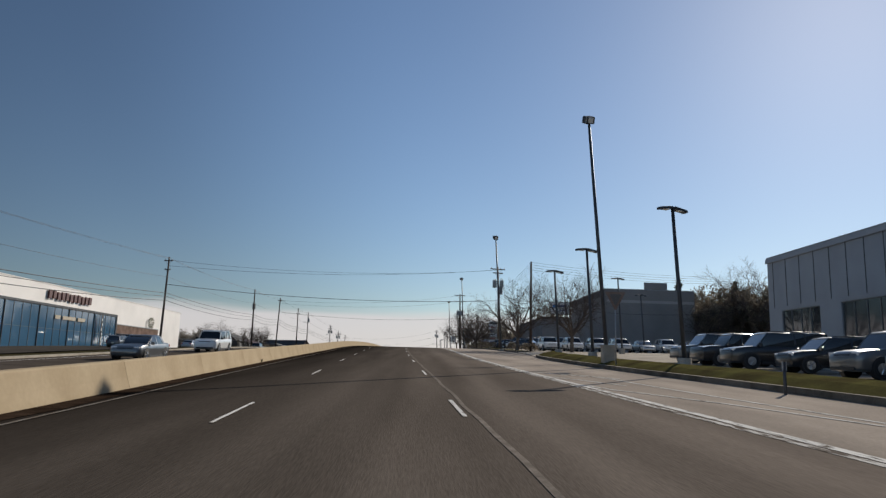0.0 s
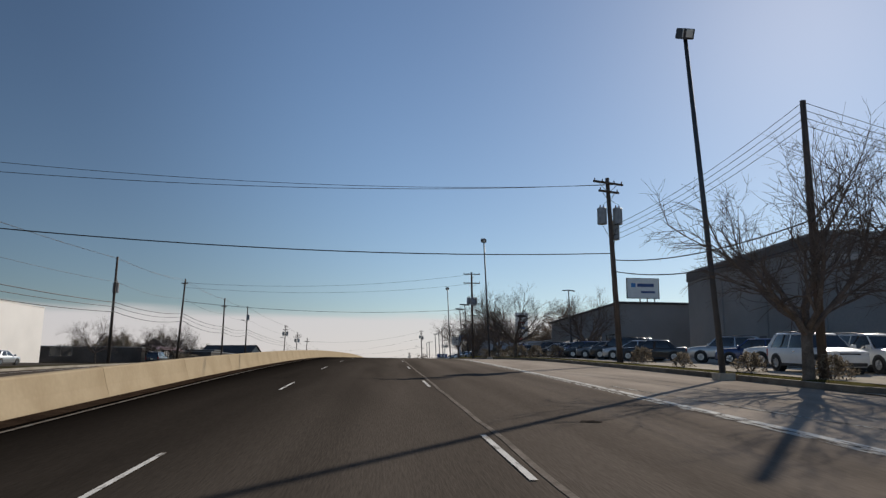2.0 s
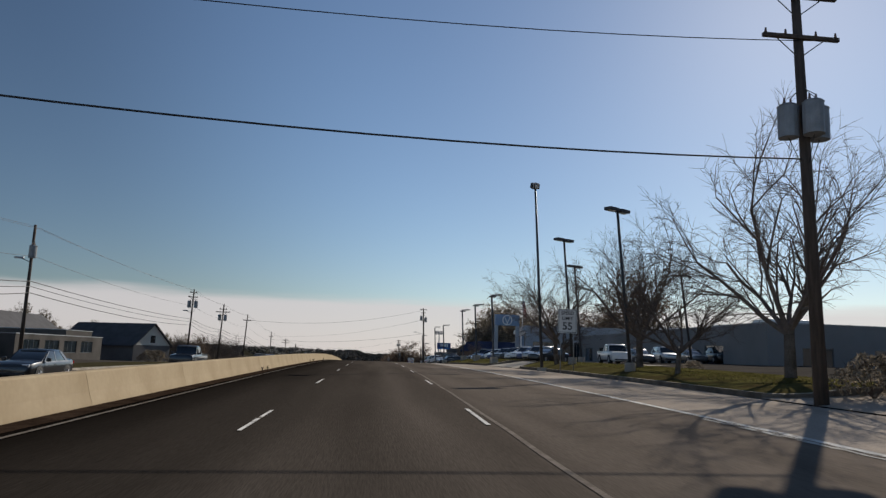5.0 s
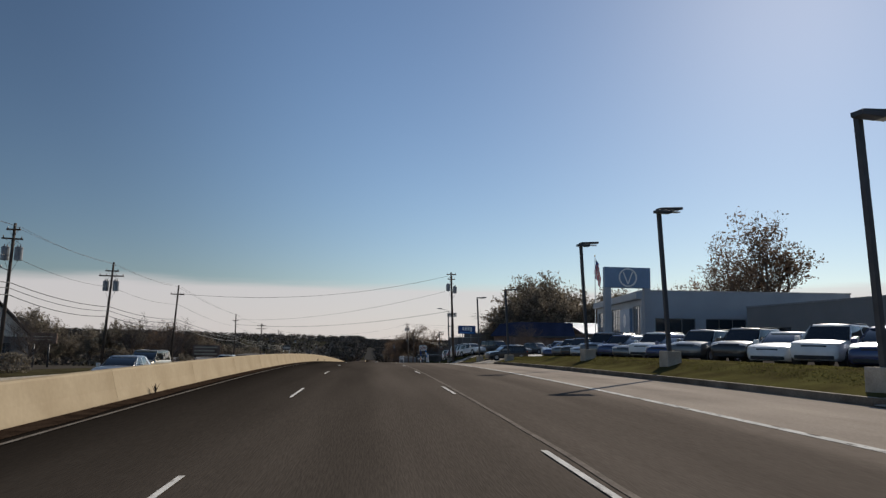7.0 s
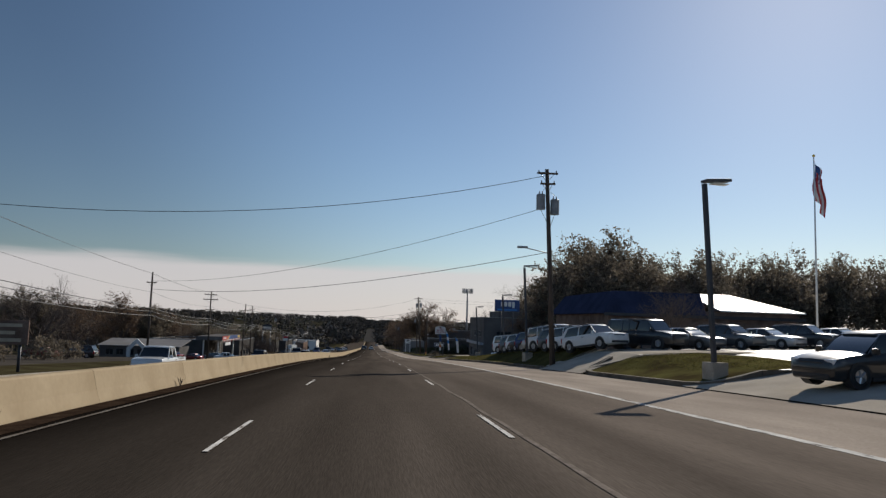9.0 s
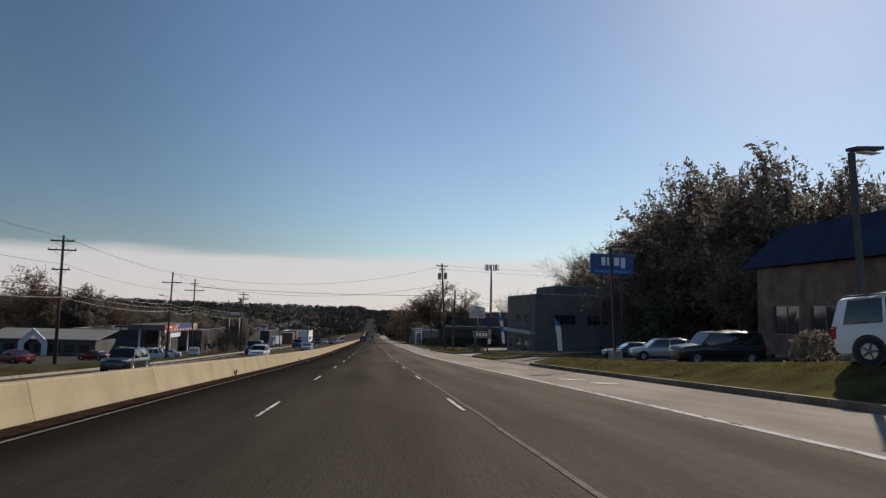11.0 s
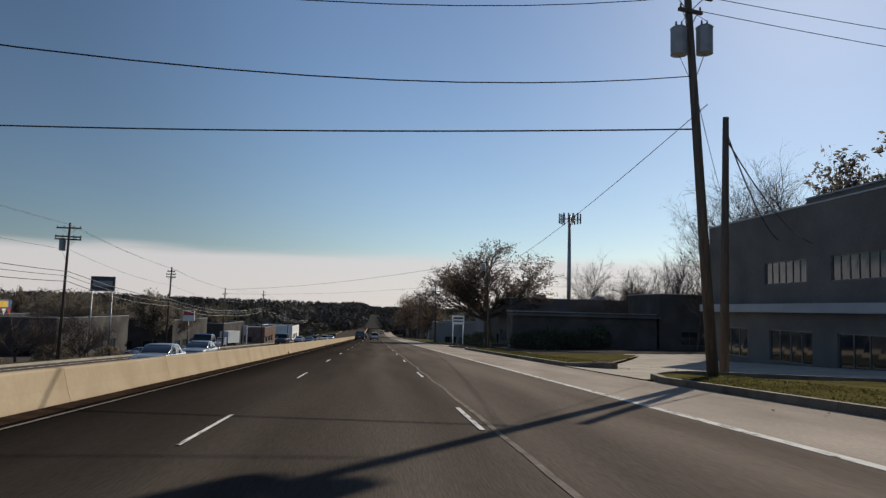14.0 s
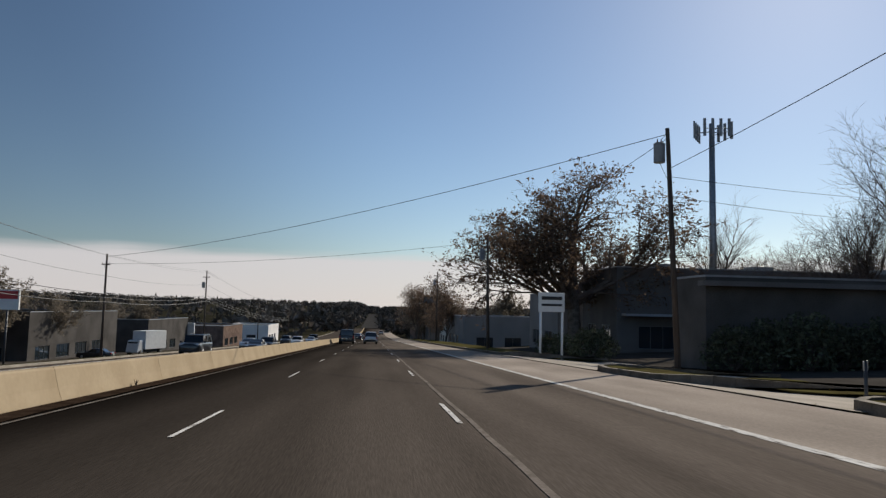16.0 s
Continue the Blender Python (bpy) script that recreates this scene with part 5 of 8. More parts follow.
# ---------------------------------------------------------------- buildings
def wall_with_openings(name, width, height, openings, mat, parent, m, thick=0.3):
    """A wall in the local xz plane (x from 0 to width), its face on -y, with rectangular openings (x0, x1, z0, z1) through it."""
    xs = sorted({0.0, width, *[v for o in openings for v in o[:2]]})
    zs = sorted({0.0, height, *[v for o in openings for v in o[2:]]})
    bm = bmesh.new()

    def solid(i, j):
        if i < 0 or j < 0 or i >= len(xs) - 1 or j >= len(zs) - 1:
            return False
        cx, cz = (xs[i] + xs[i + 1]) / 2, (zs[j] + zs[j + 1]) / 2
        return not any(o[0] < cx < o[1] and o[2] < cz < o[3] for o in openings)

    def quad(*pts):
        bm.faces.new([bm.verts.new(p) for p in pts])
    for i in range(len(xs) - 1):
        for j in range(len(zs) - 1):
            if not solid(i, j):
                continue
            x0, x1, z0, z1 = xs[i], xs[i + 1], zs[j], zs[j + 1]
            quad((x0, 0, z0), (x1, 0, z0), (x1, 0, z1), (x0, 0, z1))
            quad((x1, thick, z0), (x0, thick, z0), (x0, thick, z1), (x1, thick, z1))
            if not solid(i - 1, j):
                quad((x0, thick, z0), (x0, 0, z0), (x0, 0, z1), (x0, thick, z1))
            if not solid(i + 1, j):
                quad((x1, 0, z0), (x1, thick, z0), (x1, thick, z1), (x1, 0, z1))
            if not solid(i, j - 1):
                quad((x0, thick, z0), (x1, thick, z0), (x1, 0, z0), (x0, 0, z0))
            if not solid(i, j + 1):
                quad((x0, 0, z1), (x1, 0, z1), (x1, thick, z1), (x0, thick, z1))
    bmesh.ops.remove_doubles(bm, verts=bm.verts, dist=0.0005)
    ob = part(name, bm, mat, parent)
    ob.matrix_basis = m
    return ob


def window(parent, m, x0, x1, z0, z1, nx, nz, glass=GLASS, name="window", bar=0.05, depth=0.12):
    """A glazed opening with frame and bars, set into a wall that stands in m's xz plane."""
    bm = bmesh.new()
    f = bar * 1.4
    b_box(bm, x0, x1, depth - 0.04, depth + 0.06, z0, z0 + f)
    b_box(bm, x0, x1, depth - 0.04, depth + 0.06, z1 - f, z1)
    b_box(bm, x0, x0 + f, depth - 0.04, depth + 0.06, z0 + f, z1 - f)
    b_box(bm, x1 - f, x1, depth - 0.04, depth + 0.06, z0 + f, z1 - f)
    for i in range(1, nx):
        x = x0 + (x1 - x0) * i / nx
        b_box(bm, x - bar / 2, x + bar / 2, depth - 0.05, depth + 0.05, z0 + f, z1 - f)
    for j in range(1, nz):
        z = z0 + (z1 - z0) * j / nz
        b_box(bm, x0 + f, x1 - f, depth - 0.03, depth + 0.03, z - bar / 2, z + bar / 2)
    w = part(name, bm, FRAME_MAT, parent)
    w.matrix_basis = m
    for i in range(nx):
        for j in range(nz):
            a, b = x0 + (x1 - x0) * i / nx, x0 + (x1 - x0) * (i + 1) / nx
            c, d = z0 + (z1 - z0) * j / nz, z0 + (z1 - z0) * (j + 1) / nz
            tilt = 0.004 * math.sin(i * 7.1 + j * 3.3)
            mesh_ob("pane", [(a, depth + tilt, c), (b, depth - tilt, c), (b, depth + tilt, d), (a, depth - tilt, d)], [(0, 1, 2, 3)], glass, w)
    return w


def building(name, label, x0, x1, y0, y1, top, mats, front=(), near=(), base=None, parapet=0.35, roof_mat=None, category="building", far_side=None):
    """A flat-roofed block. front: windows in the road-side wall (along y, from y1 down to y0 for the near side of the road), near: in the wall that faces -y."""
    wall_mat = mats
    base = min(land(x, y) for x in (x0, x1) for y in (y0, y1)) - 0.3 if base is None else base
    t = thing(name, label, category, m=pose(x0, y0, base))
    w, d, h = x1 - x0, y1 - y0, top - base
    right_side = x0 > 0
    # wall facing the road
    mf = Matrix.Translation((0, d, 0)) @ Matrix.Rotation(radians(-90), 4, "Z") if right_side else Matrix.Translation((w, 0, 0)) @ Matrix.Rotation(radians(90), 4, "Z")
    wall_with_openings("wall", d, h, [o[:4] for o in front], wall_mat, t, mf)
    for o in front:
        window(t, mf, *o)
    mn = Matrix.Translation((0.31, 0.0, 0)) if right_side else Matrix.Translation((0.0, 0.0, 0))
    wall_with_openings("wall", w - 0.31, h, [o[:4] for o in near], wall_mat, t, mn)
    for o in near:
        window(t, mn, *o)
    box("wall", 0.31, w, d - 0.3, d, 0, h, wall_mat, t) if right_side else box("wall", 0, w - 0.31, d - 0.3, d, 0, h, wall_mat, t)
    if right_side:
        box("wall", w - 0.3, w, 0.31, d - 0.31, 0, h, wall_mat, t)
    else:
        box("wall", 0, 0.3, 0.31, d - 0.31, 0, h, wall_mat, t)
    box("roof", 0.32, w - 0.32, 0.32, d - 0.32, h - parapet - 0.2, h - parapet, roof_mat or ROOF_DARK, t)
    bm = bmesh.new()
    for a in ((-.06, w + .06, -.06, .36), (-.06, w + .06, d - .36, d + .06), (-.06, .36, .36, d - .36), (w - .36, w + .06, .36, d - .36)):
        b_box(bm, a[0], a[1], a[2], a[3], h + 0.003, h + 0.12)
    part("coping", bm, GALV if wall_mat is not WHITE_WALL else WHITE_WALL, t)
    return t, w, d, h, mf, mn


# grey panel building nearest the start
b1, w, d, h, mf, mn = building("office_building", "two-storey grey metal-panel building with tall windows", 31.8, 70, -22, 57, 10.9, PANEL,
                               front=[(2 + i * 8.0, 7.4 + i * 8.0, 4.9, 7.4, 4, 1) for i in range(9)] + [(2 + i * 8.0, 7.4 + i * 8.0, 0.9, 3.9, 4, 1) for i in range(9)])
pm = None
for i in range(int(d / 2.0)):
    x = 0.9 + i * 2.0
    if pm is None:
        p = box("panel_joint", -0.03, 0.03, -0.025, 0.0, 7.7, h - 0.4, DARK_STEEL, b1)
        pm = p.data
        p.matrix_basis = mf @ Matrix.Translation((x, 0, 0))
    else:
        shared("panel_joint", pm, b1, mf @ Matrix.Translation((x, 0, 0)))
fas = box("fascia", 0, d, -0.18, -0.003, h - 0.4, h - 0.05, PANEL, b1, "plain grey panel band under the roof edge")
fas.matrix_basis = mf

# plain grey hall beyond the first car park
b2, w, d, h, mf, mn = building("retail_hall", "windowless grey stucco retail hall with a flat roof", 29.4, 42.6, 99.6, 121.4, 12.9, STUCCO)
for i, (a, b_) in enumerate(((0, 7.2), (7.23, 14.4), (14.43, 21.7))):
    pl = box("pilaster", b_ - 0.25, b_, -0.10, -0.002, 0, h - 0.3, STUCCO, b2)
    pl.matrix_basis = mf
band = box("cornice", 0, d, -0.12, -0.003, h - 0.9, h - 0.08, STUCCO_DARK, b2, "darker band below the roof edge")
band.matrix_basis = mf
box("parapet_block", 5.9, 9.2, -0.08, 0.32, h + 0.125, h + 1.15, STUCCO, b2, "raised block on the roof edge", bevel=0.03)
box("wall_band", 0.35, 13.1, -0.05, -0.003, h - 1.9, h - 1.5, STUCCO_PALE, b2, "pale band across the end wall")
door = box("door", 13.0, 14.1, -0.05, -0.002, 0.25, 2.45, DARK_STEEL, b2, "plain dark steel service door")
door.matrix_basis = mf


wing, w, d, h, mf, mn = building("retail_wing", "low dark stucco wing beside the retail hall", 42.9, 68, 101.5, 121.4, 10.2, STUCCO_DARK)


def mono_roof_shop():
    x0, x1, y0, y1 = 26.4, 62, 133, 167
    base = land(27, 150) - 0.5
    t = thing("roadside_shop", "dark low shop with a sloping roof and shaded windows", "shop", m=pose(x0, y0, base))
    w, d, h0, h1 = x1 - x0, y1 - y0, 10.9 - base, 10.75 - base
    mf = Matrix.Translation((0, d, 0)) @ Matrix.Rotation(radians(-90), 4, "Z")
    ops = [(2 + i * 5.2, 6 + i * 5.2, 0.9, 3.0, 3, 1) for i in range(6)]
    wall_with_openings("wall", d, h1, [o[:4] for o in ops], STUCCO, t, mf)
    for o in ops:
        window(t, mf, *o)
    mesh_ob("gable_wall", [(0, 0, h1), (0, d, h1), (0, 0, h0), (0.3, 0, h1), (0.3, d, h1), (0.3, 0, h0)], [(0, 2, 1), (3, 4, 5), (0, 1, 4, 3), (1, 2, 5, 4), (2, 0, 3, 5)], STUCCO, t)
    box("wall", 0.31, w, 0, 0.3, 0, h0, STUCCO, t)
    box("wall", 0.31, w, d - 0.3, d, 0, h1, STUCCO, t)
    box("wall", w - 0.3, w, 0.31, d - 0.31, 0, h1, STUCCO, t)
    mesh_ob("roof", [(-.3, -.3, h0 + .02), (w + .3, -.3, h0 + .02), (w + .3, d + .3, h1 - .02), (-.3, d + .3, h1 - .02), (-.3, -.3, h0 + .22), (w + .3, -.3, h0 + .22), (w + .3, d + .3, h1 + .18), (-.3, d + .3, h1 + .18)],
            [(3, 2, 1, 0), (4, 5, 6, 7), (0, 1, 5, 4), (1, 2, 6, 5), (2, 3, 7, 6), (3, 0, 4, 7)], ROOF_DARK, t)


mono_roof_shop()

# glass-fronted store across the highway
b5, w, d, h, mf, mn = building("tile_store", "long white store with a big blue glass front", -95, -54, 60, 170, 12.0, WHITE_WALL, base=1.2,
                               front=[(30, 33, 1.2, 4.0, 2, 1)])


def glass_pavilion():
    """The glazed showroom box in front of the white store."""
    x0, x1, y0, y1 = -53.9, -47.5, 70, 119
    base = 1.3
    t = thing("glass_showroom", "blue glass showroom box with dark frames", "showroom", m=pose(x0, y0, base))
    w, d, h = x1 - x0, y1 - y0, 6.9
    mf = Matrix.Translation((w, 0, 0)) @ Matrix.Rotation(radians(90), 4, "Z")
    ops = [(0.3 + i * 8.07, 8.3 + i * 8.07, 0.5, 6.6, 4, 2, GLASS_BLUE) for i in range(6)]
    wall_with_openings("wall", d, h, [o[:4] for o in ops], DARK_STEEL, t, mf)
    for o in ops:
        window(t, mf, *o)
    box("wall", 0, w - 0.31, d - 0.3, d, 0, h, DARK_STEEL, t)
    box("wall", 0, w - 0.31, 0, 0.3, 0, h, DARK_STEEL, t)
    box("roof", -0.02, w - 0.32, 0.31, d - 0.31, h - 0.5, h - 0.3, ROOF_DARK, t)
    # yellow lettering on the glass is too small to read
    for i, (a, b_) in enumerate(((28.5, 29.9), (30.6, 34.4), (35.1, 37.4))):
        bar = box("sign_bar", a, b_, -0.06, -0.003, 5.0, 5.5, SIGN_TAN, t, "pale gold sign bar on the glass")
        bar.matrix_basis = mf
    # checkered banner pole
    ban = box("banner", 42, 42.5, -0.5, -0.42, 0.8, 6.4, SIGN_BLACK, t, "black and white checkered banner")
    ban.matrix_basis = mf
    for k in range(7):
        sq = box("banner_square", 42.02 + 0.23 * (k % 2), 42.25 + 0.23 * (k % 2), -0.53, -0.505, 1.0 + k * 0.75, 1.4 + k * 0.75, SIGN_WHITE, ban)


glass_pavilion()
# sign over the store: plain dark blocks in place of the name
sx = thing("store_sign", "row of dark maroon sign blocks on the white store wall", "sign", m=pose(-53.9, 122.8, 9.9))
for i in range(11):
    bm = bmesh.new()
    b_box(bm, 0.003, 0.25, -0.42, 0.42, 0, 1.25, 0.05)
    ob = part("sign_block", bm, SIGN_MAROON, sx)
    ob.location = (0, -14.0 + i * 1.34, 0.08 * math.sin(i * 2.1))
annex, w, d, h, mf, mn = building("loading_annex", "dark grey loading annex on the white store", -53.8, -50, 122, 145, 6.9, BRICK_DARK, base=2.2, front=[(2, 5, 0.6, 3.2, 1, 1), (8, 11, 0.6, 3.2, 1, 1)])
wr = thing("wreath", "big dark green wreath hung on the white wall", "wreath", m=pose(-53.75, 150.5, 8.5))
vs_, fs_ = [], []
rnd_ = random.Random(2)
for i in range(420):
    a, b_ = rnd_.uniform(0, math.tau), rnd_.uniform(0, math.tau)
    leaf(vs_, fs_, Vector((0.24 + 0.22 * math.cos(b_), (0.95 + 0.26 * math.sin(b_)) * math.cos(a), (0.95 + 0.26 * math.sin(b_)) * math.sin(a))), 0.12, rnd_)
mesh_ob("wreath_ring", vs_, fs_, LEAF_DARK, wr)

# low dark shops across the highway near the crest
for x0, x1, y0, y1, top, mat, lab in ((-64, -44, 186, 214, 6.4, DARK_WALL, "low dark brick shop with a flat roof"), (-60, -40, 220, 246, 6.4, DARK_WALL, "low dark stucco shop with a flat roof"), (-58, -46, 248, 258, 7.4, DARK_WALL, "small dark brick block with a flat roof")):
    dd = y1 - y0
    building("small_shop", lab, x0, x1, y0, y1, top, mat, front=[(2 + i * 5.5, 6 + i * 5.5, 0.8 + 0.6, 3.0, 3, 1) for i in range(int((dd - 3) / 5.5))], near=[(4, 8, 1.4, 3.0, 2, 1)])
aw = thing("shop_awning", "faded red awning on the dark shop", "awning", m=pose(-44, 190, land(-44, 200) + 2.4))
mesh_ob("awning_cloth", [(0.01, 0, 0.9), (0.01, 18, 0.9), (1.4, 18, 0.2), (1.4, 0, 0.2), (0.01, 0, 0.84), (0.01, 18, 0.84), (1.4, 18, 0.14), (1.4, 0, 0.14)], [(0, 3, 2, 1), (4, 5, 6, 7), (0, 1, 5, 4), (2, 3, 7, 6), (0, 4, 7, 3), (1, 2, 6, 5)], SIGN_MAROON, aw)


def gabled_house(x, y, w, d, eave, peak, wall_mat, label, gable_win=True, turn=0, gable_mat=None):
    """A house with its gable end facing the road's start (-y)."""
    base = land(x, y) - 0.3
    t = thing("gabled_house", label, "house", m=pose(x, y, base, 0, 0, turn))
    wall_with_openings("wall", w, eave, [(w * .62, w * .62 + 1.2, 1.2, 2.6)], wall_mat, t, Matrix())
    window(t, Matrix(), w * .62, w * .62 + 1.2, 1.2, 2.6, 2, 2)
    mesh_ob("gable", [(0, 0, eave), (w, 0, eave), (w / 2, 0, peak), (0, .3, eave), (w, .3, eave), (w / 2, .3, peak)], [(0, 1, 2), (5, 4, 3), (0, 3, 4, 1), (1, 4, 5, 2), (2, 5, 3, 0)], gable_mat or wall_mat, t)
    if gable_win:
        gw = box("gable_window", w / 2 - .55, w / 2 + .55, -0.06, -0.003, eave + .4, eave + 1.7, GLASS, t)
        box("window_trim", w / 2 - .68, w / 2 + .68, -0.04, -0.002, eave + .28, eave + .4, SIGN_WHITE, gw)
    mr = Matrix.Translation((w, 0.31, 0)) @ Matrix.Rotation(radians(90), 4, "Z")
    ops = [(2 + i * 3.4, 3.4 + i * 3.4, 1.0, 2.4, 2, 2) for i in range(int((d - 3) / 3.4))]
    wall_with_openings("wall", d - 0.62, eave, [o[:4] for o in ops], wall_mat, t, mr)
    for o in ops:
        window(t, mr, *o)
    box("wall", 0, 0.3, 0.31, d - 0.31, 0, eave, wall_mat, t)
    box("wall", 0, w, d - 0.3, d, 0, eave, wall_mat, t)
    o = 0.45
    sl = (peak - eave) / (w / 2)
    for s in (-1, 1):
        e = w / 2 + s * (w / 2 + o)
        zl = eave - sl * o + 0.05
        mesh_ob("roof_slope", [(w / 2, -o, peak + .05), (w / 2, d + o, peak + .05), (e, d + o, zl), (e, -o, zl), (w / 2, -o, peak + .25), (w / 2, d + o, peak + .25), (e, d + o, zl + .2), (e, -o, zl + .2)],
                [(0, 1, 2, 3), (7, 6, 5, 4), (0, 3, 7, 4), (1, 5, 6, 2), (3, 2, 6, 7), (0, 4, 5, 1)], ROOF_DARK, t)
    return t


# shade on the lower walls is put into their dark stucco colour
gabled_house(-40.5, 262, 8.5, 18, 3.2, 6.8, STUCCO_DARK, "house with a white gable and shingle roof, walls darkened as shade", turn=62, gable_mat=CREAM)
gabled_house(-70, 258, 10, 24, 4.2, 8.0, BRICK_DARK, "dark brick house with a long shingle roof", False)


# ---------------------------------------------------------------- car dealership
def portal_sign():
    x0, x1, y = 19.4, 23.4, 247.5
    z0 = land(21, y)
    h = 12.5 - z0
    t = thing("portal_sign", "tall grey portal sign with a round emblem", "sign", m=pose(x0, y, z0))
    w = x1 - x0
    for a, b_ in ((0, 0.55), (w - 0.55, w)):
        box("leg", a, b_, 0, 0.5, -.3, h - 1.76, PANEL, t, bevel=0.01)
    box("sign_panel", 0, w, -0.02, 0.52, h - 1.75, h, SIGN_SLATE, t, "flat blue-grey sign panel", bevel=0.02)
    c = Vector((w / 2, -0.03, h - 0.88))
    bm = bmesh.new()
    n = 36
    rings = []
    for r, yy in ((0.80, 0.0), (0.80, -0.08), (0.68, -0.08), (0.68, 0.0)):
        rings.append([bm.verts.new((c.x + r * math.cos(k * math.tau / n), c.y + yy, c.z + r * math.sin(k * math.tau / n))) for k in range(n)])
    for a, b_ in zip(rings, rings[1:]):
        for k in range(n):
            bm.faces.new((a[k], b_[k], b_[(k + 1) % n], a[(k + 1) % n]))
    part("emblem_ring", bm, SIGN_WHITE, t, "pale round emblem ring")
    for sx_, sz in ((-1, 1), (1, 1)):
        bm = bmesh.new()
        b_box(bm, -0.05, 0.05, -0.07, 0, -0.62, 0.5, 0.01)
        bm.transform(Matrix.Translation((c.x + sx_ * 0.22, c.y, c.z)) @ Matrix.Rotation(radians(sx_ * 22), 4, "Y"))
        part("emblem_bar", bm, SIGN_WHITE, t)
    box("door_portal", 0.55, w - 0.55, 0.2, 0.3, -.3, 0.25, PANEL, t)


portal_sign()
show, w, d, h, mf, mn = building("showroom", "car showroom with a tall glass curtain wall", 30.3, 50.9, 258, 283, 11.3, PANEL,
                                 front=[(0.7, 9.3, 2.9, 5.75, 9, 3, GLASS_PALE), (9.5, 15.3, 2.9, 5.75, 6, 3, GLASS_PALE), (0.7, 15.3, 0.7, 2.6, 9, 1), (16.4, 20.2, 0.5, 2.9, 2, 1), (21, 24.3, 0.8, 5.7, 4, 3, GLASS_PALE)], near=[(1 + i * 5, 5 + i * 5, 0.9, 4.4, 3, 2) for i in range(3)])
fb = box("fascia", 0, d, -0.55, -0.003, h - 0.75, h - 0.02, PANEL, show, "pale roof fascia over the glass")
fb.matrix_basis = mf
ep = box("entrance_panel", 15.9, 20.7, -0.28, -0.003, 3.0, 5.5, SIGN_SLATE, show, "blue-grey panel over the entrance")
ep.matrix_basis = mf
bm = bmesh.new()
bmesh.ops.create_circle(bm, cap_ends=True, segments=28, radius=0.75, matrix=Matrix.Translation((18.3, -0.30, 4.25)) @ Matrix.Rotation(radians(90), 4, "X"))
em = part("emblem_disc", bm, SIGN_WHITE, show, "pale round emblem")
em.matrix_basis = mf
# the glass front stands a little askew to the road
corner = Matrix.Translation((30.3, 283, 0))
show.matrix_basis = corner @ Matrix.Rotation(radians(-8), 4, "Z") @ corner.inverted() @ show.matrix_basis
wing, w, d, h, mf, mn = building("service_wing", "long grey service building with rooftop units", 35, 60, 196, 253, 9.6, STUCCO, front=[(3 + i * 7, 7 + i * 7, 0.8, 3.0, 2, 1) for i in range(7)], near=[(3 + i * 7, 6 + i * 7, 0.8, 2.8, 2, 1) for i in range(3)])
for a, b_, c_, d_ in ((6, 12, 10, 13), (8, 13, 22, 26), (5, 9, 36, 38.5), (10, 15, 48, 52)):
    box("rooftop_unit", a, b_, c_, d_, h - 0.35, h + 1.1, SIGN_WHITE, wing, "white rooftop air unit", bevel=0.06)


def flagpole():
    x, y = 34.8, 297.8
    z0 = land(x, y)
    h = 19.6 - z0
    t = thing("flagpole", "tall white flagpole with a striped flag hanging limp", "flagpole", m=pose(x, y, z0))
    tube("pole", (0, 0, -.2), (0, 0, h), 0.09, 0.045, SIGN_WHITE, t, n=12)
    bm = bmesh.new()
    bmesh.ops.create_uvsphere(bm, u_segments=10, v_segments=8, radius=0.12, matrix=Matrix.Translation((0, 0, h + 0.1)))
    part("finial", bm, SIGN_YELLOW, t, smooth=True)

    def cloth(u, v):
        x_ = 0.06 + u * 0.75 + 0.10 * math.sin(v * 7 + u * 4)
        return (x_, 0.22 * math.sin(u * 9 + v * 2), h - 0.3 - v * 3.2 - u * 1.5)
    for s in range(9):
        vs, fs = [], []
        for j in range(9):
            for i in (0, 1):
                vs.append(cloth((s + i) / 9, j / 8))
        for j in range(8):
            fs.append((2 * j, 2 * j + 1, 2 * j + 3, 2 * j + 2))
        ob = mesh_ob("flag_stripe", vs, fs, SIGN_RED if s % 2 == 0 else SIGN_WHITE, t, smooth=True)
    vs = [Vector(cloth(i / 5, j / 9)) + Vector((0.01, -0.02, 0)) for j in range(5) for i in range(4)]
    mesh_ob("flag_canton", vs, [(j * 4 + i, j * 4 + i + 1, j * 4 + i + 5, j * 4 + i + 4) for j in range(4) for i in range(3)], SIGN_BLUE, t, "dark blue flag corner", smooth=True)


flagpole()


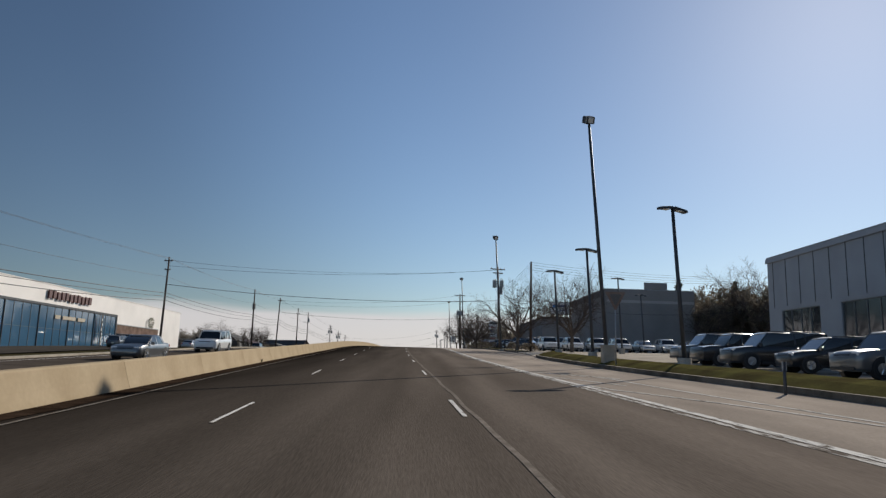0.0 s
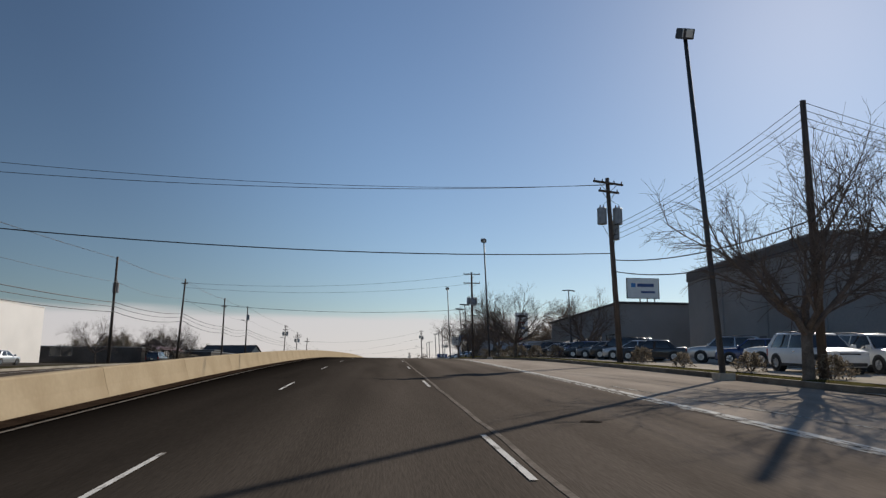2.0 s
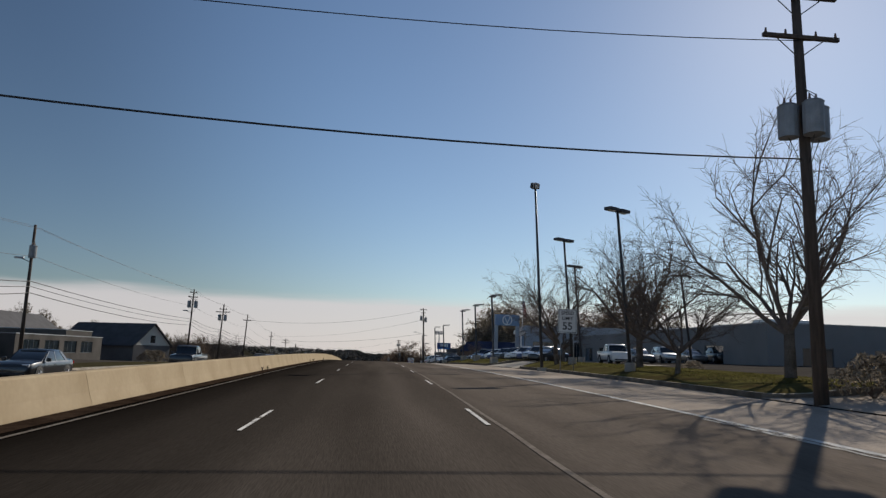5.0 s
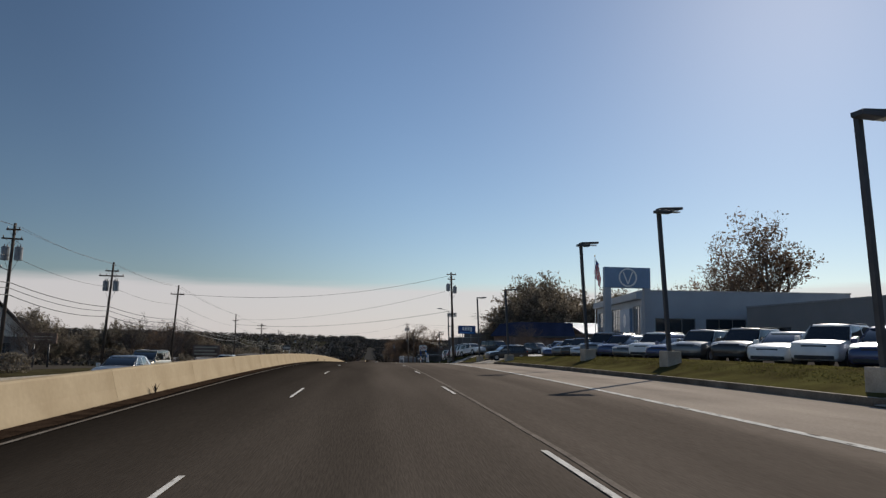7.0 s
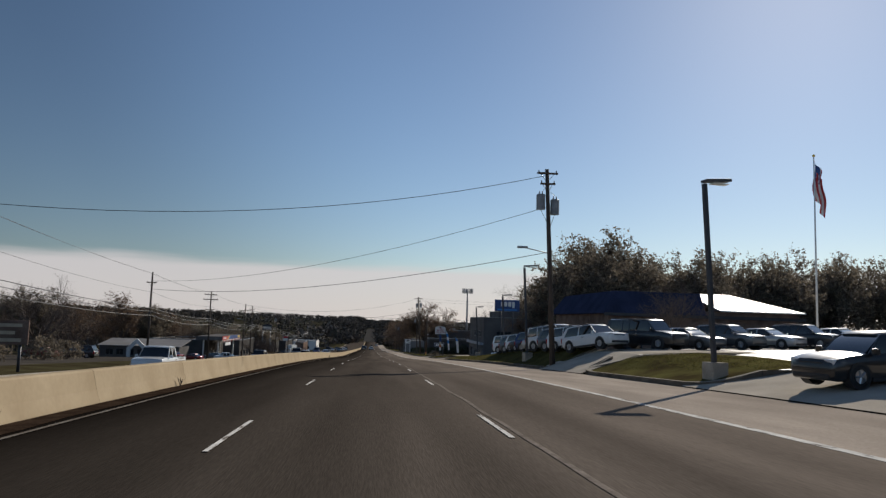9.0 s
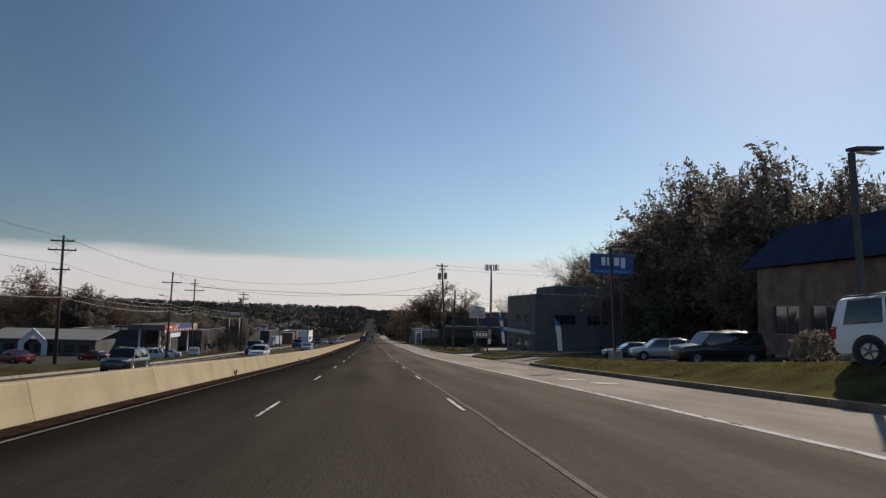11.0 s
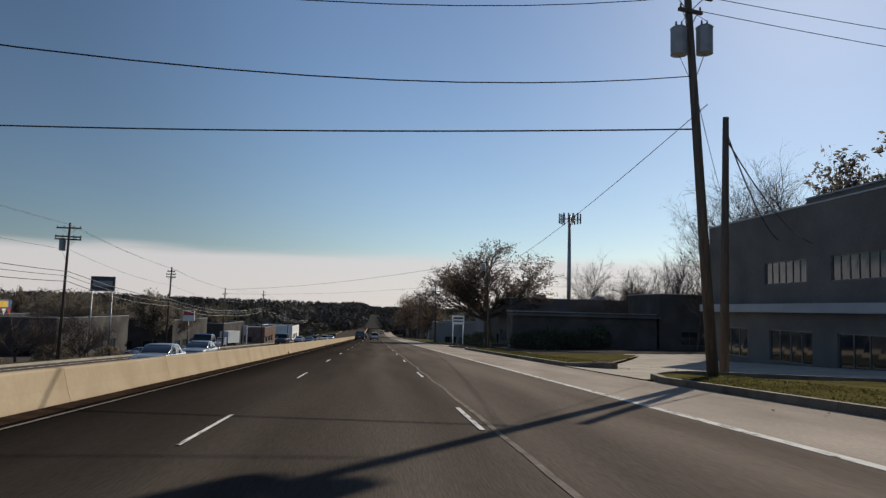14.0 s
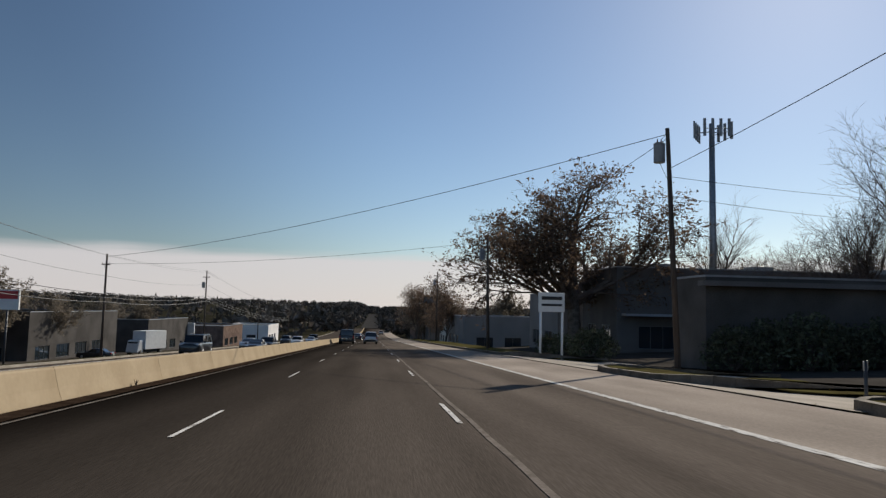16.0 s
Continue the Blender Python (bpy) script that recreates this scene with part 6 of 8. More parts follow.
# ---------------------------------------------------------------- restaurant with the blue roof
def restaurant():
    """A block with a steep blue mansard and a wing with a low shiny hipped roof."""
    x0, y0 = 28.0, 327.5
    base = land(36, 335) - 0.6
    t = thing("restaurant", "low restaurant with a dark blue mansard and a shiny metal roof", "restaurant", m=pose(x0, y0, base))
    wa, d = 12.0, 24.0
    eave, top = 7.0 - base, 9.7 - base
    mf = Matrix.Translation((0, d, 0)) @ Matrix.Rotation(radians(-90), 4, "Z")
    of = [(2 + i * 4.2, 5 + i * 4.2, 1.4, 3.4, 2, 1) for i in range(5)]
    on = [(1 + i * 4.0, 4 + i * 4.0, 1.4, 3.4, 2, 1) for i in range(5)]
    wall_with_openings("wall", d, eave, [o[:4] for o in of], BRICK_DARK, t, mf)
    for o in of:
        window(t, mf, *o)
    w = 24.0
    mn = Matrix.Translation((0.31, 0, 0))
    wall_with_openings("wall", w - 0.31, eave, [o[:4] for o in on], BRICK_DARK, t, mn)
    for o in on:
        window(t, mn, *o)
    box("wall", 0.31, w, d - 0.3, d, 0, eave, BRICK_DARK, t)
    box("wall", w - 0.3, w, 0.31, d - 0.31, 0, eave, BRICK_DARK, t)
    # mansard: steep slopes round a flat top
    e, s_ = 0.7, 1.1
    lo = [(-e, -e), (wa, -e), (wa, d + e), (-e, d + e)]
    hi = [(s_, s_), (wa, s_), (wa, d - s_), (s_, d - s_)]
    for i in range(4):
        if i == 1:
            continue
        a, b_, c_, f_ = lo[i], lo[(i + 1) % 4], hi[(i + 1) % 4], hi[i]
        vs = [(a[0], a[1], eave), (b_[0], b_[1], eave), (c_[0], c_[1], top), (f_[0], f_[1], top)]
        vs += [(x, y, z + 0.12) for x, y, z in vs]
        mesh_ob("mansard_slope", vs, [(3, 2, 1, 0), (4, 5, 6, 7), (0, 1, 5, 4), (1, 2, 6, 5), (2, 3, 7, 6), (3, 0, 4, 7)], ROOF_BLUE, t)
    box("flat_roof", s_, wa, s_, d - s_, top - 0.2, top - 0.02, ROOF_DARK, t)
    mesh_ob("mansard_end", [(wa, -e, eave), (wa, s_, top), (wa, d - s_, top), (wa, d + e, eave)], [(0, 3, 2, 1)], ROOF_BLUE, t)
    for k in range(26):
        x = 0.0 + k * wa / 26
        tube("roof_seam", (x, -e + 0.02, eave + 0.14), (max(x, s_), s_, top + 0.12), 0.03, 0.03, ROOF_BLUE, t, n=4)
    # wing with a low truncated hip of bright sheet metal
    x1 = wa + 0.02
    ev, tp, run = 7.65 - base, 9.85 - base, 5.6
    lo4 = [Vector((x1 + 1.7, -e, ev)), Vector((w + e, -e, ev)), Vector((w + e, d + e, ev)), Vector((x1, d + e, ev))]
    hi4 = [Vector((x1 - 0.4, -e + run, tp)), Vector((w + e - 7.0, -e + run, tp)), Vector((w + e - 7.0, d + e - run, tp)), Vector((x1, d + e - run, tp))]
    up_ = Vector((0, 0, 0.14))
    for nm, pts in (("roof_slope", (lo4[0], lo4[1], hi4[1], hi4[0])), ("roof_hip", (lo4[1], lo4[2], hi4[2], hi4[1])), ("roof_slope", (lo4[2], lo4[3], hi4[3], hi4[2])), ("roof_top", hi4)):
        n = len(pts)
        mesh_ob(nm, [p for p in pts] + [p + up_ for p in pts], [tuple(range(n))[::-1], tuple(range(n, 2 * n))] + [(i, (i + 1) % n, n + (i + 1) % n, n + i) for i in range(n)], ROOF_PALE, t, "shiny pale metal roof")
    for k in range(12):
        f = k / 11
        tube("roof_seam", lo4[0].lerp(lo4[1], f) + up_, hi4[0].lerp(hi4[1], f) + up_, 0.022, 0.022, ROOF_PALE, t, n=4)
    box("wall_head", x1, w, 0.0, 0.28, eave, ev, BRICK_DARK, t)
    box("fascia", -e, w + e, -e - 0.06, -e - 0.003, eave - 0.25, eave + 0.12, DARK_STEEL, t, "dark fascia board under the roof")


restaurant()


# ---------------------------------------------------------------- shops further down
shop, w, d, h, mf, mn = building("tile_shop", "dark two-storey shop with a projecting upper floor", 28.4, 50, 424, 449.5, 6.7, STUCCO_DARK,
                                 front=[(2, 6, 1.0, 3.2, 3, 1), (9, 14, 1.0, 3.2, 4, 1), (16.5, 22, 1.0, 3.2, 4, 1), (8.5, 13.5, 6.4, 8.0, 6, 1), (16, 21, 6.4, 8.0, 6, 1)], near=[(3 + i * 6, 7 + i * 6, 6.2, 8.0, 4, 1) for i in range(3)])
up = box("upper_floor_band", 0, d, -0.9, -0.003, 4.4, 5.0, PANEL, shop, "grey ledge between the two floors")
up.matrix_basis = mf
top_box = building("stair_block", "dark block raised over the shop roof", 33, 48, 428, 443, 8.4, STUCCO_DARK, base=6.4)

low, w, d, h, mf, mn = building("long_low_building", "long low dark building with a flat roof", 25.5, 84, 524, 536, 1.7, STUCCO_DARK, front=[(2 + i * 5, 5 + i * 5, 1.2, 3.6, 3, 1) for i in range(2)], near=[(2 + i * 6, 6 + i * 6, 1.2, 3.6, 3, 1) for i in range(9)])
box("canopy", 0.5, 58, -1.6, -0.004, 4.6, 4.85, PANEL, low, "thin grey entrance canopy")
for a in (6, 18, 33):
    box("rooftop_unit", a, a + 2.2, 5, 7.5, h - 0.35, h + 0.9, GALV, low, "boxy rooftop unit", bevel=0.05)
shed, w, d, h, mf, mn = building("low_shop", "low dark shop with a flat roof near the lane", 20.0, 41.6, 493, 497.5, -0.8, DARK_WALL)
box("eave_board", -0.5, 21.9, -0.7, -0.004, h - 0.55, h - 0.25, STUCCO_DARK, shed, "paler eave board along the roof edge")
building("low_shop", "taller dark shop joined to the low one", 42.0, 76, 493, 506, 2.3, DARK_WALL, near=[(3 + i * 7, 7 + i * 7, 1.4, 3.4, 3, 1) for i in range(4)])
side_wall, w, d, h, mf, mn = building("corner_shop", "pale grey corner shop beneath the oak", 23.5, 35, 540, 556, -0.6, STUCCO, front=[(2, 6, 1.2, 3.2, 2, 1), (9, 13, 1.2, 3.2, 2, 1)], near=[(2, 5, 1.2, 3.2, 2, 1), (7, 10, 1.2, 3.2, 2, 1)])
for i, (x0, x1, y0, y1, top, mat, lab) in enumerate(((16, 30, 575, 600, -4.2, STUCCO, "pale low roadside shop far down the hill"), (18, 40, 610, 640, -5.6, CREAM, "cream low roadside shop far down the hill"), (16, 34, 655, 680, -8.2, STUCCO_DARK, "dark low roadside shop far down the hill"), (15, 36, 700, 735, -9.0, BRICK_DARK, "dark brick roadside block far down the hill"),
                                                    (-64, -46, 500, 530, -3.6, DARK_WALL, "dark workshop with a flat roof below the highway"), (-60, -42, 545, 575, -4.6, DARK_WALL, "dark warehouse below the highway"), (-56, -40, 585, 612, -6.2, DARK_WALL, "brick roadside block below the highway"), (-50, -36, 630, 655, -8.4, BRICK_DARK, "brown brick roadside shop below the highway"), (-48, -34, 690, 715, -9.6, WHITE_WALL, "white roadside shop below the highway"), (-66, -50, 465, 492, -2.6, DARK_WALL, "dark brick shop beside the forecourt"))):
    dd = y1 - y0
    building("roadside_shop", lab, x0, x1, y0, y1, top, mat, front=[(2 + k * 6, 6 + k * 6, 1.2, 3.0, 3, 1) for k in range(int((dd - 4) / 6))], near=[(2 + k * 5, 5 + k * 5, 1.2, 3.0, 2, 1) for k in range(int((x1 - x0 - 3) / 5))])
# tall narrow white shopfront panel
box_panel = thing("white_shopfront", "tall white shopfront panel with dark openings", "shopfront", m=pose(-40.2, 612.2, land(-40, 612)))
box("front_wall", -1.6, 1.6, 0, 0.4, -0.3, 5.6, SIGN_WHITE, box_panel, bevel=0.02)
for a in (-1.2, -0.2, 0.8):
    box("opening", a, a + 0.5, -0.02, -0.003, 0.6, 2.6, GLASS, box_panel)


def white_gable_shop():
    """The long pale building with a pointed entrance."""
    x0, y0 = -70, 437
    base = land(-56, 440) - 0.3
    t = thing("garden_shop", "long dark shop with a pointed white entrance gable", "shop", m=pose(x0, y0, base))
    ops = [(1.5 + i * 2.6, 3.4 + i * 2.6, 1.0, 2.6, 2, 1) for i in range(7)]
    wall_with_openings("wall", 20, 3.3, [o[:4] for o in ops], STUCCO_DARK, t, Matrix())
    for o in ops:
        window(t, Matrix(), *o)
    box("wall", 19.7, 20, 0.31, 10, 0, 3.3, STUCCO_DARK, t)
    box("wall", 0, 0.3, 0.31, 10, 0, 3.3, STUCCO_DARK, t)
    mesh_ob("roof", [(-.5, -.6, 3.3), (20.5, -.6, 3.3), (20.5, 10, 4.8), (-.5, 10, 4.8), (-.5, -.6, 3.5), (20.5, -.6, 3.5), (20.5, 10, 5.0), (-.5, 10, 5.0)], [(3, 2, 1, 0), (4, 5, 6, 7), (0, 1, 5, 4), (1, 2, 6, 5), (2, 3, 7, 6), (3, 0, 4, 7)], STUCCO, t)
    mesh_ob("entrance_gable", [(7, -.9, 0), (8, -.9, 0), (8, -.9, 2.6), (9.5, -.9, 4.2), (11, -.9, 2.6), (11, -.9, 0), (12, -.9, 0), (12, -.9, 3.0), (9.5, -.9, 5.4), (7, -.9, 3.0)] + [(x, -.62, z) for x, z in ((7, 0), (8, 0), (8, 2.6), (9.5, 4.2), (11, 2.6), (11, 0), (12, 0), (12, 3.0), (9.5, 5.4), (7, 3.0))],
            [(0, 1, 2, 9), (2, 3, 8, 9), (3, 4, 7, 8), (4, 5, 6, 7), (19, 12, 11, 10), (19, 18, 13, 12), (18, 17, 14, 13), (17, 16, 15, 14)] + [(i, 10 + i, 10 + (i + 1) % 10, (i + 1) % 10) for i in range(10)], SIGN_WHITE, t)


white_gable_shop()


def gas_station():
    x0, x1, y0, y1 = -49.5, -42.2, 452, 479
    top = -1.0
    base = land(-40, 462)
    t = thing("fuel_canopy", "fuel station canopy with a red, blue and yellow band", "canopy", m=pose(x0, y0, base))
    w, d, h = x1 - x0, y1 - y0, top - base
    box("canopy_roof", 0, w, 0, d, h - 1.1, h, STUCCO_DARK, t, bevel=0.03)
    mr_ = Matrix.Translation((w, 0, 0)) @ Matrix.Rotation(radians(90), 4, "Z")

    def band(name, pts, m_, out, label=""):
        """A flat plate on the road-side face of the canopy."""
        n = len(pts)
        vs = [(a, -out, b) for a, b in pts] + [(a, -0.003, b) for a, b in pts]
        ob = mesh_ob(name, vs, [tuple(range(n)), tuple(range(2 * n - 1, n - 1, -1))] + [(i, n + i, n + (i + 1) % n, (i + 1) % n) for i in range(n)], m_, t)
        ob.matrix_basis = mr_
        if label:
            ob["label"] = label
    lo, hi = h - 1.0, h + 0.03
    band("band_blue", [(0, lo), (d, lo), (d, hi), (0, hi)], SIGN_BLUE, 0.03, "blue canopy band")
    band("band_red", [(0, lo), (6.0, lo), (8.4, hi), (0, hi)], SIGN_RED, 0.05, "red canopy end")
    for k, m_ in enumerate((SIGN_ORANGE, SIGN_YELLOW, SIGN_MID)):
        a = 6.0 + k * 1.1
        band("band_stripe", [(a, lo), (a + 1.1, lo), (a + 3.5, hi), (a + 2.4, hi)], m_, 0.05)
    band("band_yellow", [(d - 4.2, lo + .15), (d - .8, lo + .15), (d - .8, hi - .15), (d - 4.2, hi - .15)], SIGN_YELLOW, 0.05)
    band("band_bar", [(1.2, lo + .3), (5.2, lo + .3), (5.2, lo + .7), (1.2, lo + .7)], SIGN_WHITE, 0.07, "unreadable white wording")
    for k in range(24):
        a = 0.1 + k * d / 24
        band("pennant", [(a, lo - .02), (a + d / 48, lo - .75), (a + d / 24 * .9, lo - .02)], SIGN_RED if k % 2 else SIGN_WHITE, 0.04)
    band("price_board", [(4.5, lo - 1.7), (12.0, lo - 1.7), (12.0, lo - .8), (4.5, lo - .8)], SIGN_WHITE, 0.03, "white price board below the canopy")
    for px_ in (1.6, w - 1.6):
        for py_ in (2.5, d - 2.5):
            box("column", px_ - .18, px_ + .18, py_ - .18, py_ + .18, -.2, h - 1.1, SIGN_WHITE, t)
    for py_ in (4.0, 8.0, 12.0):
        p = thing("fuel_pump", "white and red fuel pump beneath the canopy", "fuel pump", "fuel pumps", m=pose(x0 + w / 2, y0 + py_, base))
        box("cabinet", -.45, .45, -.3, .3, 0.12, 1.7, SIGN_WHITE, p, bevel=0.04)
        box("plinth", -.6, .6, -.5, .5, -.1, .12, CONCRETE, p)
        box("display", -.35, .35, -.32, -.303, 1.0, 1.5, SIGN_BLACK, p)
        tube("hose", (.46, 0, 1.3), (.6, 0, .5), .025, .025, TRIM, p, n=6)


gas_station()


# ---------------------------------------------------------------- signs
def speed_sign():
    x, y = 12.0, 179.6
    z0 = land(x, y) + 0.1
    t = thing("speed_limit_sign", "white speed limit sign on two steel posts", "road sign", m=pose(x, y, z0, 0, 0, -4))
    h = 8.9 - z0
    for px_ in (-0.42, 0.42):
        tube("post", (px_, 0.06, -.3), (px_, 0.06, h - 0.1), 0.035, 0.035, GALV, t, n=6)
    bm = bmesh.new()
    b_box(bm, -0.61, 0.61, -0.01, 0.01, h - 1.52, h, 0.0)
    plate = part("sign_plate", bm, SIGN_WHITE, t)
    bm = bmesh.new()
    for a in ((-.57, .57, h - .07, h - .04), (-.57, .57, h - 1.48, h - 1.45), (-.57, -.54, h - 1.45, h - .07), (.54, .57, h - 1.45, h - .07)):
        b_box(bm, a[0], a[1], -0.017, -0.012, a[2], a[3])
    part("border", bm, SIGN_BLACK, plate)
    for words, size, z in (("SPEED", 0.30, h - 0.27), ("LIMIT", 0.30, h - 0.60), ("55", 0.66, h - 1.10)):
        text_part("lettering", words, size, Matrix.Translation((0, -0.02, z)), SIGN_BLACK, plate)


speed_sign()


def roof_sign():
    x0, x1, y = 28.7, 32.6, 137.0
    t = thing("roof_sign", "white billboard on short posts over the shop roof", "billboard", m=pose(x0, y, 10.6))
    for px_ in (1.6, 2.5, 3.4):
        tube("post", (px_, 0.15, 0.2), (px_, 0.15, 2.0), 0.07, 0.07, DARK_STEEL, t, n=8)
    w = x1 - x0
    box("sign_panel", 0, w, 0, 0.14, 1.4, 3.75, SIGN_WHITE, t, bevel=0.01)
    bm = bmesh.new()
    for a in ((-.06, w + .06, 1.34, 1.4), (-.06, w + .06, 3.75, 3.81), (-.06, 0, 1.4, 3.75), (w, w + .06, 1.4, 3.75)):
        b_box(bm, a[0], a[1], -.04, .18, a[2], a[3])
    part("frame", bm, DARK_STEEL, t)
    for a, b_, z0, z1 in ((0.5, 1.05, 2.7, 3.2), (1.25, 3.3, 2.75, 3.15), (1.7, 3.4, 2.0, 2.25)):
        box("sign_bar", a, b_, -0.02, -0.003, z0, z1, SIGN_BLUE if a > 1 else SIGN_MID, t, "unreadable blue wording")


roof_sign()


def plaza_sign():
    x, y = 18.7, 157
    z0 = land(x, y)
    h = 11.6 - z0
    t = thing("plaza_sign", "stacked tenant sign tower beside the car park", "sign", m=pose(x, y, z0))
    for px_ in (0.1, 1.75):
        box("post", px_ - .08, px_ + .08, 0.1, 0.26, -.3, h, GALV, t)
    box("top_panel", 0, 1.85, 0.0, 0.36, h - 1.0, h, SIGN_WHITE, t, "white top panel with dark wording", bevel=0.02)
    box("sign_bar", 0.25, 1.6, -0.02, -0.003, h - 0.7, h - 0.35, SIGN_BLACK, t, "unreadable dark wording")
    for k in range(5):
        z = h - 1.85 - k * 0.8
        box("tenant_panel", 0.02, 1.83, 0.04, 0.32, z, z + 0.72, (SIGN_WHITE, SIGN_TAN, SIGN_WHITE, SIGN_TAN, SIGN_WHITE)[k], t, bevel=0.015)
        box("sign_bar", 0.3, 1.4, 0.02, 0.037, z + 0.25, z + 0.48, (SIGN_RED, SIGN_BLUE, SIGN_BLACK, SIGN_RED, SIGN_BLUE)[k], t, "unreadable wording")


plaza_sign()


def panel_on_posts(name, label, x, y, w, z0, z1, mat, posts, bars, turn=0, thick=0.25, post_mat=None):
    """A sign board between z0 and z1 on posts; bars: (x0, x1, z0, z1, material) as shares of the board."""
    g = land(x, y)
    t = thing(name, label, "sign", m=pose(x, y, g, 0, 0, turn))
    box("sign_panel", 0, w, 0, thick, z0 - g, z1 - g, mat, t, bevel=0.02)
    for p in posts:
        tube("post", (p, thick / 2, -.3), (p, thick / 2, z0 - g + 0.05), 0.09, 0.09, post_mat or DARK_STEEL, t, n=8)
    for a, b_, c, e, m_ in bars:
        box("sign_bar", a * w, b_ * w, -0.03, -0.003, z0 - g + c * (z1 - z0), z0 - g + e * (z1 - z0), m_, t, "plain bar in place of wording")
    return t


panel_on_posts("restaurant_sign", "blue restaurant pole sign with pale wording", 22.2, 373, 4.6, 7.6, 9.7, SIGN_BLUE, (1.2, 3.4), ((.25, .34, .42, .82, SIGN_WHITE), (.38, .50, .42, .82, SIGN_WHITE), (.54, .66, .42, .82, SIGN_WHITE), (.70, .80, .30, .82, SIGN_WHITE), (.1, .9, .06, .2, SIGN_MID)))
panel_on_posts("restaurant_sign", "small navy restaurant sign with a white border on posts", 13.0, 393.0, 2.2, 0.0, 0.9, SIGN_NAVY, (0.3, 1.9), ((.05, .95, .90, .94, SIGN_WHITE), (.05, .95, .06, .10, SIGN_WHITE), (.05, .065, .10, .90, SIGN_WHITE), (.935, .95, .10, .90, SIGN_WHITE), (.18, .28, .25, .75, SIGN_WHITE), (.33, .48, .25, .75, SIGN_WHITE), (.53, .66, .25, .75, SIGN_WHITE), (.71, .84, .25, .75, SIGN_WHITE)))


def tile_sign():
    x, y = 14.5, 407.5
    g = land(x, y)
    h = 4.2 - g
    t = thing("shop_sign", "white arched shop sign with red capitals", "sign", m=pose(x, y, g))
    w = 2.35
    outline = [(0, h - 1.75), (w, h - 1.75), (w, h - 0.35)] + [(w / 2 + w / 2 * math.cos(a), h - 0.35 + 0.35 * math.sin(a)) for a in np.linspace(0.25, math.pi - 0.25, 9)] + [(0, h - 0.35)]
    n = len(outline)
    mesh_ob("sign_panel", [(a, 0, b_) for a, b_ in outline] + [(a, 0.3, b_) for a, b_ in outline], [tuple(range(n)), tuple(range(2 * n - 1, n - 1, -1))] + [(i, n + i, n + (i + 1) % n, (i + 1) % n) for i in range(n)], SIGN_WHITE, t)
    tube("post", (w / 2, 0.15, -.3), (w / 2, 0.15, h - 1.7), 0.1, 0.1, DARK_STEEL, t)
    for words, z in (("TILE", h - 0.52), ("MARBLE", h - 0.98), ("KITCHENS", h - 1.44)):
        text_part("lettering", words, 0.44, Matrix.Translation((w / 2, -0.012, z)), SIGN_RED, t, 1.05)
    for z in (h - 0.76, h - 1.22):
        box("divider", 0.1, w - 0.1, -0.012, -0.003, z - .02, z + .02, SIGN_BLACK, t)
    box("crest", w / 2 - .25, w / 2 + .25, -0.012, -0.003, h - 0.28, h - 0.1, SIGN_BLACK, t)


tile_sign()
panel_on_posts("shop_sign", "white shop sign on two posts under the oak", 12.3, 503, 1.9, -3.1, -1.7, SIGN_WHITE, (0.15, 1.75), ((.1, .9, .62, .8, SIGN_BLACK), (.1, .9, .3, .42, SIGN_BLACK)), post_mat=SIGN_WHITE)
panel_on_posts("pole_sign", "dark sign board on two tall posts", -36.4, 486.5, 3.0, 0.4, 2.3, DARK_STEEL, (0.2, 2.7), ((.1, .9, .3, .7, TANK),), post_mat=GALV)
panel_on_posts("sale_sign", "white sale board with red lettering on short legs", -24.6, 401.4, 1.3, -3.3, -2.4, SIGN_WHITE, (0.2, 1.1), ())
sale = bpy.data.objects["sale_sign"]
text_part("lettering", "SALE", 0.5, Matrix.Translation((0.65, -0.012, -2.85 - land(-24.6, 401.4))), SIGN_RED, sale, 1.0)
panel_on_posts("letter_board", "brown letter board with pale wording across the highway", -24.5, 290, 3.6, 3.2, 4.7, BRICK_DARK, (0.4, 3.2), ((.06, .9, .72, .86, SIGN_TAN), (.06, .8, .42, .56, SIGN_TAN), (.06, .9, .12, .26, SIGN_TAN)), turn=20)
panel_on_posts("shop_board", "brown board with pale wording across the highway", -33, 262, 2.4, 5.0, 6.0, BRICK_DARK, (0.3, 1.7), ((.1, .9, .3, .4, SIGN_TAN), (.1, .9, .6, .7, SIGN_TAN)))
panel_on_posts("billboard", "dark billboard far down the hill", 13.5, 640, 4.2, -1.6, 0.2, DARK_STEEL, (2.0,), ((.05, .95, .15, .85, TANK),))
panel_on_posts("forecourt_sign", "red and white forecourt sign", -33.5, 520, 2.0, -4.0, -2.2, SIGN_WHITE, (1.0,), ((.05, .95, .55, .95, SIGN_RED),))


